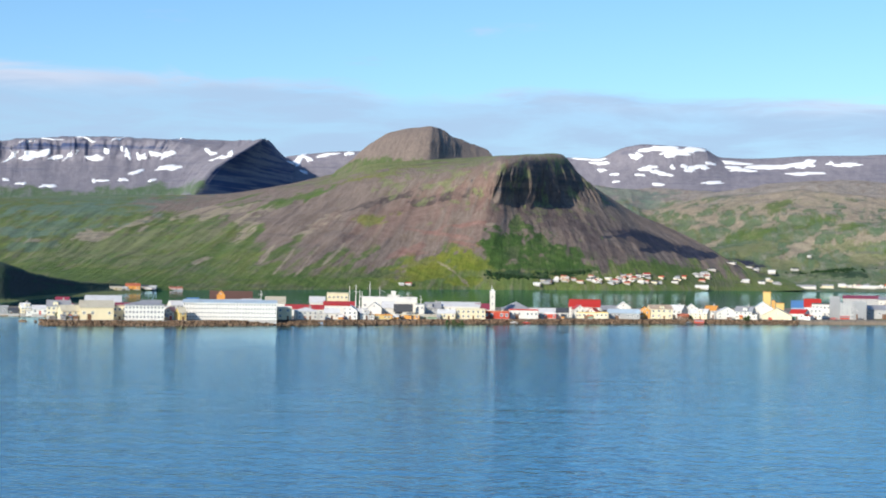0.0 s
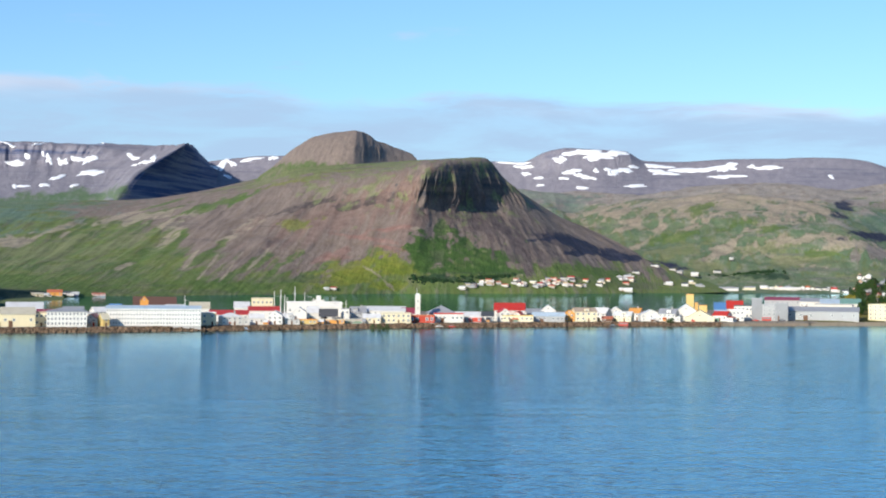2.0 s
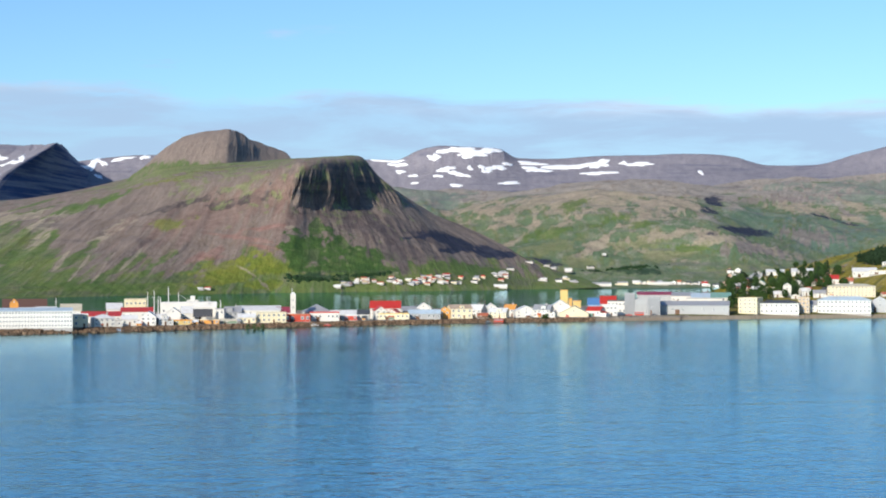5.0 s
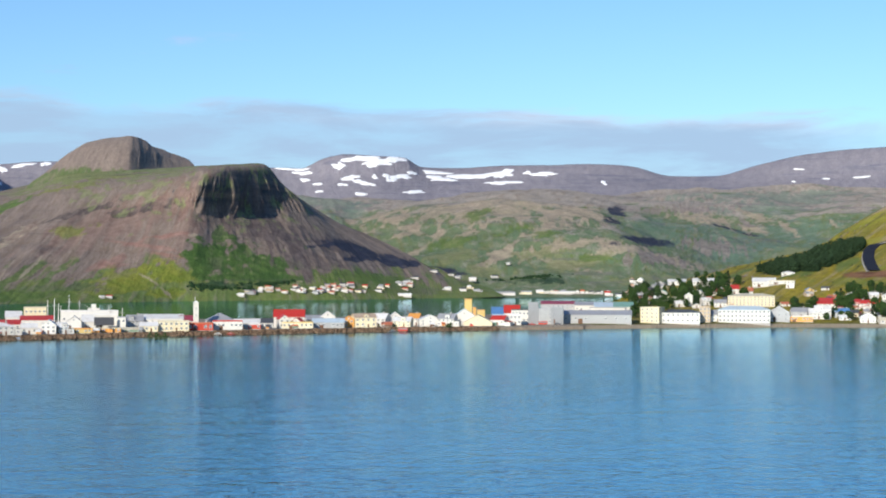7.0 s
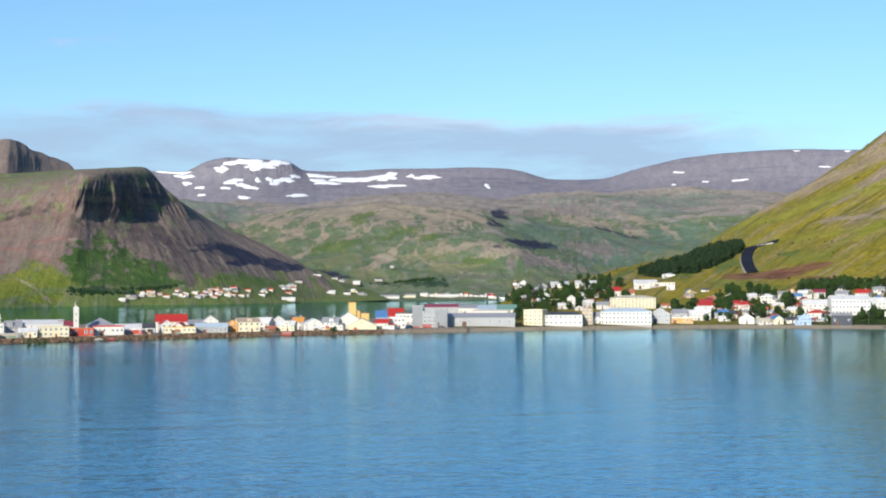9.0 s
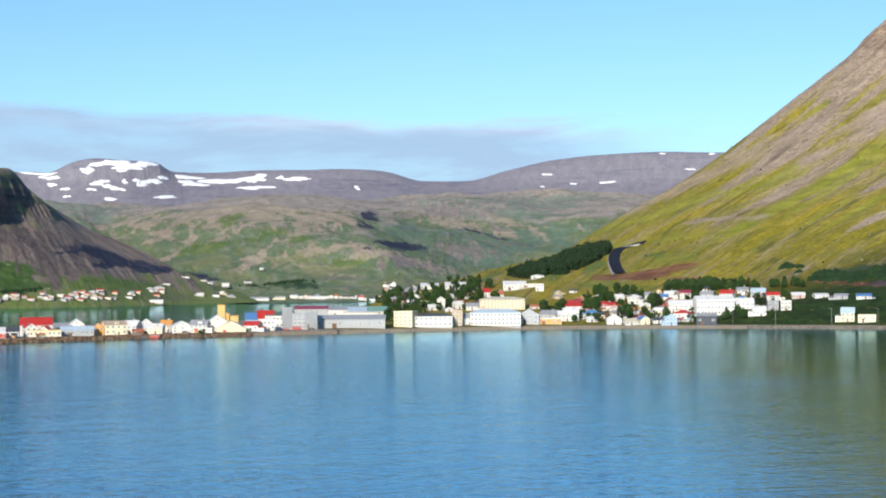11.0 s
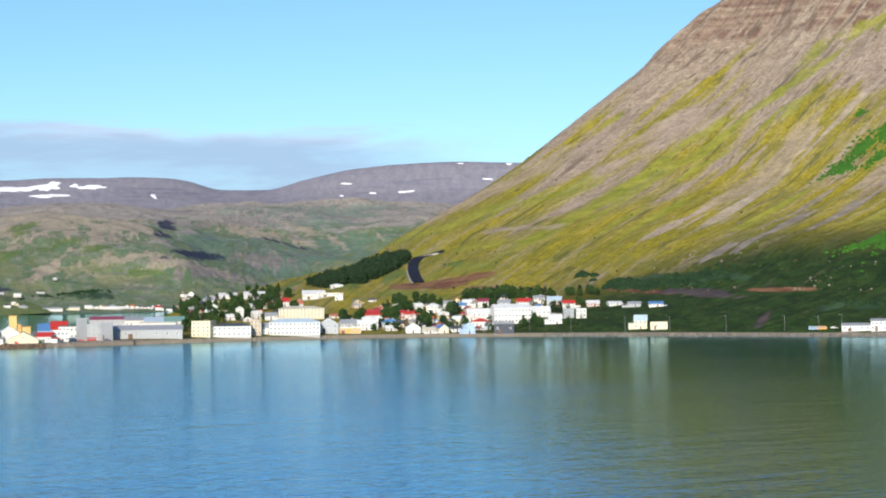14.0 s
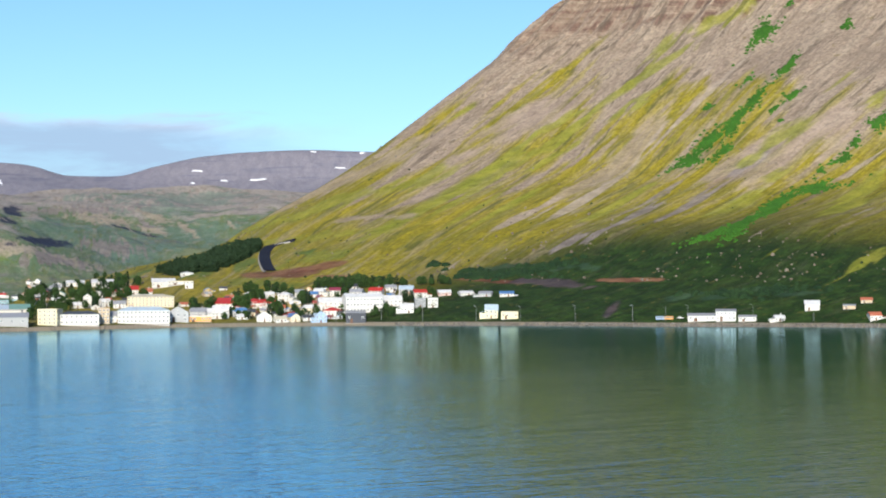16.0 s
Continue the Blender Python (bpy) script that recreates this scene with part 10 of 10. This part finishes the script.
tree(447, 1292, 8.5)
tree(426, 1217, 7.6)
tree(418, 1189, 5.2)
tree(442, 1251, 5.1)
tree(416, 1196, 7.3)
tree(403, 1165, 6.8)
tree(434, 1053, 6.9)
tree(441, 1055, 4.9)
tree(438, 1050, 6.0)
tree(438, 1048, 5.5)
tree(455, 1019, 5.7)
tree(442, 1040, 5.2)
tree(450, 1026, 5.3)
tree(439, 1025, 5.0)
tree(461, 1035, 6.2)
tree(449, 1026, 5.5)
tree(459, 1032, 3.7)
tree(452, 1040, 5.0)
tree(487, 1047, 6.2)
tree(482, 1046, 8.2)
tree(476, 1035, 6.5)
tree(471, 1023, 7.9)
tree(484, 1039, 6.1)
tree(483, 1046, 8.4)
tree(478, 1029, 8.5)
tree(483, 1045, 7.3)
tree(490, 1024, 5.0)
tree(492, 1028, 5.8)
tree(488, 1015, 5.5)
tree(489, 1011, 4.5)
tree(491, 1029, 5.3)
tree(489, 1018, 6.2)
tree(435, 1070, 8.8)
tree(435, 1061, 5.8)
tree(428, 1051, 7.8)
tree(434, 1064, 8.4)
tree(431, 1055, 9.4)
tree(473, 1069, 6.7)
tree(469, 1058, 9.7)
tree(463, 1059, 9.5)
tree(469, 1074, 8.4)
tree(463, 1060, 6.8)
tree(490, 1079, 5.7)
tree(482, 1078, 7.6)
tree(480, 1073, 6.2)
tree(489, 1077, 5.6)
tree(487, 1089, 7.6)
tree(489, 1085, 8.3)
tree(493, 1086, 7.7)
tree(356, 1115, 5.9)
tree(364, 1115, 6.3)
tree(358, 1118, 5.3)
tree(357, 1108, 5.7)
tree(357, 1123, 6.8)
tree(343, 1111, 5.7)
tree(347, 1112, 6.1)
tree(346, 1116, 4.7)
tree(329, 1078, 5.3)
tree(331, 1098, 4.8)
tree(318, 1060, 7.0)
tree(329, 1093, 6.0)
tree(322, 1074, 6.7)
tree(317, 1055, 6.0)
tree(326, 1085, 6.2)
tree(440, 1306, 4.6)
tree(450, 1281, 5.0)
tree(439, 1281, 5.6)
tree(447, 1271, 5.8)
tree(450, 1291, 4.9)
tree(450, 1298, 5.3)
tree(433, 1283, 5.6)
tree(445, 1315, 4.9)
tree(452, 1076, 7.5)
tree(445, 1068, 6.6)
tree(449, 1071, 6.3)
tree(467, 1066, 9.3)
tree(471, 1069, 7.0)
tree(466, 1055, 6.2)
tree(466, 1058, 8.6)
tree(466, 1054, 6.7)
tree(488, 1038, 6.4)
tree(490, 1044, 6.4)
tree(486, 1042, 5.9)
tree(481, 1029, 7.8)
tree(477, 1020, 8.3)
tree(476, 1017, 6.8)
tree(509, 1042, 9.9)
tree(510, 1046, 8.5)
tree(515, 1062, 7.3)
tree(517, 1069, 6.0)
tree(502, 1033, 5.8)
tree(517, 1061, 7.8)
tree(507, 1047, 8.7)
tree(555, 1100, 7.7)
tree(550, 1107, 7.6)
tree(555, 1077, 5.9)
tree(559, 1097, 7.6)
tree(565, 1096, 6.2)
tree(564, 1089, 7.3)
tree(563, 1093, 7.9)
tree(548, 1110, 5.5)
tree(556, 1105, 5.0)
tree(564, 1096, 7.1)
tree(552, 1086, 8.2)
tree(561, 1100, 7.8)
tree(543, 1094, 6.1)
tree(554, 1107, 6.4)
tree(556, 1081, 7.8)
tree(562, 1096, 6.1)
tree(552, 1101, 8.3)
tree(568, 1093, 8.6)
tree(562, 1087, 7.6)
tree(563, 1096, 7.3)
tree(559, 1076, 8.4)
tree(545, 1099, 6.8)
tree(552, 1062, 8.0)
tree(531, 1030, 8.8)
tree(545, 1057, 6.2)
tree(538, 1037, 5.9)
tree(530, 1019, 7.5)
tree(579, 1074, 7.2)
tree(575, 1078, 7.8)
tree(572, 1087, 7.8)
tree(575, 1091, 8.4)
tree(570, 1086, 6.1)
tree(573, 1084, 7.0)
tree(568, 1084, 5.1)
tree(571, 1093, 5.8)
tree(575, 1082, 8.1)
tree(580, 1069, 7.9)
tree(582, 1071, 7.3)
tree(581, 1065, 7.8)
tree(574, 1060, 5.9)
tree(575, 1058, 6.9)
tree(589, 1069, 7.7)
tree(568, 1075, 6.5)
tree(580, 1077, 5.9)
tree(582, 1059, 7.3)
tree(570, 1089, 8.6)
tree(570, 1081, 7.6)
tree(576, 1072, 8.6)
tree(585, 1070, 6.6)
tree(573, 1072, 7.5)
tree(569, 1076, 6.6)
tree(569, 1012, 6.4)
tree(566, 1004, 8.7)
tree(569, 1002, 8.2)
tree(541, 985, 5.4)
tree(535, 997, 4.1)
tree(539, 991, 3.3)
tree(541, 976, 3.7)
tree(537, 995, 5.1)
tree(533, 986, 3.6)
tree(541, 981, 4.8)
tree(529, 984, 5.2)
tree(538, 980, 4.6)
tree(536, 994, 5.2)
tree(546, 997, 3.6)
tree(535, 990, 4.7)
tree(542, 990, 5.5)
tree(537, 986, 3.7)
tree(546, 993, 3.4)
tree(543, 997, 4.1)
tree(544, 984, 5.1)
tree(546, 996, 5.0)
tree(537, 984, 5.6)
tree(545, 992, 4.0)
tree(544, 991, 3.4)
tree(538, 985, 5.2)
tree(561, 966, 4.0)
tree(557, 973, 2.6)
tree(562, 967, 3.0)
tree(560, 975, 4.0)
tree(556, 971, 4.2)
tree(564, 970, 3.1)
tree(466, 1015, 3.2)
tree(454, 1021, 4.5)
tree(455, 1026, 4.9)
tree(452, 1030, 4.3)
tree(465, 1014, 3.8)
tree(462, 1015, 3.5)
tree(455, 1029, 4.5)
tree(451, 1026, 4.8)
tree(498, 999, 4.0)
tree(511, 993, 3.9)
tree(508, 991, 3.1)
tree(509, 996, 4.9)
tree(511, 993, 3.7)
tree(500, 1003, 3.3)
tree(446, 1038, 3.6)
tree(450, 1040, 5.5)
tree(447, 1032, 4.3)
tree(447, 1042, 4.2)
tree(516, 1083, 6.5)
tree(523, 1113, 5.8)
tree(508, 1124, 5.4)
tree(505, 1109, 4.3)
tree(517, 1127, 7.4)
tree(509, 1109, 5.2)
tree(511, 1099, 7.2)
tree(515, 1120, 6.3)
tree(490, 1118, 5.2)
tree(522, 1121, 6.2)
tree(507, 1144, 5.1)
tree(521, 1107, 5.9)
tree(509, 1087, 5.1)
tree(510, 1097, 6.8)
tree(504, 1120, 6.8)
tree(501, 1123, 6.3)
tree(524, 1112, 6.4)
tree(506, 1137, 5.8)
tree(511, 1104, 7.3)
tree(498, 1124, 5.8)
tree(494, 1105, 4.7)
tree(510, 1141, 6.3)
tree(609, 1042, 7.2)
tree(609, 1043, 7.3)
tree(613, 1033, 7.1)
tree(595, 1061, 5.6)
tree(616, 1030, 5.5)
tree(593, 1051, 4.8)
tree(613, 1033, 6.0)
tree(614, 1033, 5.9)
tree(606, 1038, 5.5)
tree(608, 1041, 4.7)
tree(589, 1062, 6.1)
tree(613, 1038, 6.4)
tree(601, 1046, 6.9)
tree(604, 1045, 6.3)
tree(591, 1052, 5.9)
tree(591, 1062, 7.3)
tree(615, 1027, 5.1)
tree(615, 1030, 4.3)
tree(427, 1141, 7.5)
tree(428, 1149, 7.7)
tree(432, 1154, 7.6)
tree(463, 1262, 5.8)
tree(469, 1270, 7.4)
tree(464, 1256, 5.8)
tree(472, 1281, 4.5)
tree(480, 1323, 5.6)
tree(486, 1341, 6.2)
tree(472, 1347, 3.7)
tree(487, 1400, 5.8)
tree(478, 1357, 4.5)
tree(478, 1339, 5.2)
tree(474, 1388, 3.7)
tree(476, 1391, 6.0)
tree(498, 1403, 3.5)

for ob in TREES:
    for o in list(ob.children_recursive) + [ob]:
        bpy.data.objects.remove(o)


def inside(p, poly):
    hit = False
    for (x1, y1), (x2, y2) in zip(poly, poly[1:] + poly[:1]):
        if (y1 > p[1]) != (y2 > p[1]) and p[0] < (x2 - x1) * (p[1] - y1) / (y2 - y1) + x1:
            hit = not hit
    return hit


def wood(name, poly, count, hmin, hmax, label, seed, mat, conifer=True):
    """A planted wood: many small trees in one mesh."""
    rnd = random.Random(seed)
    xs, ys = [p[0] for p in poly], [p[1] for p in poly]
    verts, faces = [], []
    shapes = []
    for k in range(4):
        bm = leaf_clumps(random.Random(seed + k), 26, 0.3 if conifer else 0.55, 1.0, 0.05, 0.16, conifer)
        bm.verts.ensure_lookup_table(), bm.verts.index_update()
        shapes.append((np.array([v.co[:] for v in bm.verts]), [[v.index for v in f.verts] for f in bm.faces]))
        bm.free()
    made = 0
    while made < count:
        p = (rnd.uniform(min(xs), max(xs)), rnd.uniform(min(ys), max(ys)))
        if not inside(p, poly):
            continue
        made += 1
        v, f = shapes[made % 4]
        h = rnd.uniform(hmin, hmax)
        th = rnd.uniform(0, 6.28)
        rot = np.array([[math.cos(th), -math.sin(th), 0], [math.sin(th), math.cos(th), 0], [0, 0, 1]])
        base = len(verts)
        verts += (v @ rot.T * h + [p[0], p[1], ground_at(*p) - 0.1 * h]).tolist()
        faces += [[base + k for k in q] for q in f]
    me = bpy.data.meshes.new(name)
    me.from_pydata(verts, [], faces)
    me.materials.append(mat)
    return tagged(new(name, me), label, "wood", kind="stuff")


wood("spruce_wood", WOOD_EDGE, 1150, 5.0, 8.0, "dark planted spruce wood on the slope above town", 500, NEEDLES)


def thicket(name, spots, each, spread, hmin, hmax, label, seed, mat):
    """Garden bushes and low trees crowding between the houses."""
    rnd = random.Random(seed)
    verts, faces = [], []
    for sx, sy in spots:
        for k in range(each):
            x, y = sx + rnd.gauss(0, spread), sy + rnd.gauss(0, spread)
            h = rnd.uniform(hmin, hmax)
            bm = leaf_clumps(random.Random(rnd.randrange(9999)), 60, 0.45, 0.95, 0.02, 0.12)
            bm.verts.ensure_lookup_table(), bm.verts.index_update()
            base, z = len(verts), ground_at(x, y)
            verts += [(x + v.co.x * h, y + v.co.y * h, z + v.co.z * h - 0.2) for v in bm.verts]
            faces += [[base + v.index for v in f.verts] for f in bm.faces]
            bm.free()
    me = bpy.data.meshes.new(name)
    me.from_pydata(verts, [], faces)
    me.materials.append(mat)
    return tagged(new(name, me), label, "bushes", kind="stuff")


GARDENS = [(369, 1254), (386, 1249), (351, 1154), (357, 1148), (397, 1202), (379, 1154), (421, 1247), (430, 1261), (426, 1233), (390, 1113), (392, 1137), (463, 1280), (455, 1490), (363, 1154), (404, 1267), (338, 1122), (410, 1224), (455, 1271), (478, 1084), (493, 1095), (495, 1093), (508, 1051), (514, 1055), (505, 1024), (484, 1042), (489, 1043), (548, 1103), (558, 1097), (561, 1086), (567, 1078), (574, 1074), (579, 1067), (540, 1050), (559, 1049), (569, 989), (547, 986), (540, 985), (572, 1007), (522, 1102), (451, 1040), (496, 1016), (518, 1002), (552, 1098), (580, 1054), (592, 1014), (575, 979), (490, 1115)]
thicket("garden_bushes", GARDENS, 4, 3.2, 3.0, 5.5, "dark green bushes crowding between the town houses", 520, LEAVES)

YARDS = [(-206, 889), (-197, 863), (-176, 903), (-150, 916), (-147, 934), (-70, 970), (-63, 1051), (-84, 946), (2, 987), (76, 1080), (9, 879), (144, 999), (148, 984), (215, 1013), (247, 1102), (179, 981)]
thicket("yard_bushes", YARDS, 4, 2.2, 1.8, 3.6, "dark bushes in the yards between harbour sheds", 521, LEAVES)


def boulders(name, line, count, across, size, mat, label, seed):
    """A bank of tumbled boulders along the waterline."""
    rnd = random.Random(seed)
    c = spline(np.array(line, float), len(line) * 12)
    seglen = np.concatenate([[0], np.cumsum(np.linalg.norm(np.diff(c, axis=0), axis=1))])
    verts, faces = [], []
    ico = bmesh.new()
    bmesh.ops.create_icosphere(ico, subdivisions=1, radius=1.0)
    ico.verts.ensure_lookup_table(), ico.verts.index_update()
    iv = np.array([v.co[:] for v in ico.verts])
    fi = [[v.index for v in f.verts] for f in ico.faces]
    ico.free()
    gen = np.random.RandomState(seed)
    for _ in range(count):
        s = rnd.uniform(0, seglen[-1])
        k = min(int(np.searchsorted(seglen, s)), len(c) - 1)
        p = c[k]
        q = p / np.linalg.norm(p)
        o = rnd.random()
        p = p + q * (o * across - 1.0) + np.array([q[1], -q[0]]) * rnd.uniform(-4, 4)
        r = size * rnd.uniform(0.45, 1.3)
        z = min(o * across * 0.22, 2.0) - 0.25
        base = len(verts)
        verts += (iv * gen.uniform(0.6, 1.25, (len(iv), 1)) * [r, r, r * 0.75] + [p[0], p[1], z]).tolist()
        faces += [[base + j for j in f] for f in fi]
    me = bpy.data.meshes.new(name)
    me.from_pydata(verts, [], faces)
    me.materials.append(mat)
    return tagged(new(name, me), label, "stones", kind="stuff")


def stone_material(name, c1, c2):
    m, n, b = material(name, 0.9)
    isl = n.add("ShaderNodeNewGeometry").outputs["Random Per Island"]
    pos = n.add("ShaderNodeNewGeometry").outputs["Position"]
    n.put(b, "Base Color", n.mix(n.math("MULTIPLY", n.noise(pos, 2.0), 0.4), n.mix(isl, c1, c2), rgb(0.05, 0.045, 0.03)))
    return m


BROWN_STONE = stone_material("brown_armour_stone", rgb(0.06, 0.038, 0.025), rgb(0.27, 0.175, 0.11))
GREY_STONE = stone_material("grey_shore_stone", rgb(0.14, 0.125, 0.11), rgb(0.29, 0.26, 0.225))
boulders("rock_armour", [p[:2] for p in spit_foot[2:10]], 6000, 11.5, 0.9, BROWN_STONE, "brown boulders armouring the harbour shore", 601)
boulders("shore_stones", [p[:2] for p in right_mountain_foot[8:]], 3600, 12.0, 0.6, GREY_STONE, "grey stones along the road embankment", 602)

for x, y, a, c, k in ((-119, 905, 10, "red", "car"), (-117, 902, 80, "white", "van"), (-100, 868, 8, "dark", "car"), (-63, 868, 5, "blue", "car"), (40, 924, 0, "white", "car"), (47, 926, 0, "red", "car"), (150, 968, -10, "red", "van"), (143, 962, -8, "dark", "car"), (236, 1000, -12, "red", "car"), (243, 1002, -14, "red", "van"), (253, 1004, -14, "dark", "car"), (295, 1030, -16, "orange", "van"), (451, 1060, -24, "orange", "bus"), (664, 846, -38, "blue", "van"), (668, 842, -38, "orange", "van"), (674, 838, -40, "white", "car"), (712, 794, -42, "white", "car"), (716, 790, -42, "dark", "car")):
    vehicle(x, y, a, c, k)


def skerry(x, y, w):
    rnd = random.Random(int(x * 7 + y))
    bm = bmesh.new()
    bmesh.ops.create_icosphere(bm, subdivisions=2, radius=1.0)
    for v in bm.verts:
        v.co = Vector((v.co.x * w / 2, v.co.y * 1.6, v.co.z * 0.9)) * rnd.uniform(0.8, 1.15)
    ob = new("rock", mesh_of(bm, "rock", BROWN_STONE))
    ob.location = (x, y, 0.1)
    tagged(ob, "dark rock just breaking the water near shore", "rock", "rocks in the water")


for x, y, w in ((-215, 852, 5.0), (-208, 850, 1.6), (-204, 849, 1.4), (-200, 847, 1.5)):
    skerry(x, y, w)


def loose_stones(name, land, count, zlo, zhi, smin, smax, mat, label, seed):
    """Fallen stones strewn over a slope."""
    rnd = random.Random(seed)
    pts = land[(land[:, 2] > zlo) & (land[:, 2] < zhi)]
    ico = bmesh.new()
    bmesh.ops.create_icosphere(ico, subdivisions=1, radius=1.0)
    ico.verts.index_update()
    iv = np.array([v.co[:] for v in ico.verts])
    fi = [[v.index for v in f.verts] for f in ico.faces]
    ico.free()
    gen = np.random.RandomState(seed)
    verts, faces = [], []
    for _ in range(count):
        p = pts[rnd.randrange(len(pts))]
        if lattice((p / 60.0)[None, :], seed)[0] < rnd.uniform(-0.3, 0.7):
            continue
        x, y = p[0] + rnd.uniform(-3, 3), p[1] + rnd.uniform(-3, 3)
        s = smin + (smax - smin) * rnd.random() ** 3
        base = len(verts)
        verts += (iv * gen.uniform(0.6, 1.25, (len(iv), 1)) * s + [x, y, ground_at(x, y) + 0.2 * s]).tolist()
        faces += [[base + j for j in f] for f in fi]
    me = bpy.data.meshes.new(name)
    me.from_pydata(verts, [], faces)
    me.materials.append(mat)
    return tagged(new(name, me), label, "stones", kind="stuff")


SLOPE = LAND[7][0]
loose_stones("fallen_stones", SLOPE, 3600, 28.0, 190.0, 0.35, 1.5, stone_material("fallen_stone", rgb(0.12, 0.09, 0.07), rgb(0.27, 0.23, 0.18)), "fallen stones strewn over the grassy slope", 701)
loose_stones("low_bushes", SLOPE, 1300, 20.0, 150.0, 0.4, 1.4, NEEDLES, "small dark bushes strewn over the slope", 702)
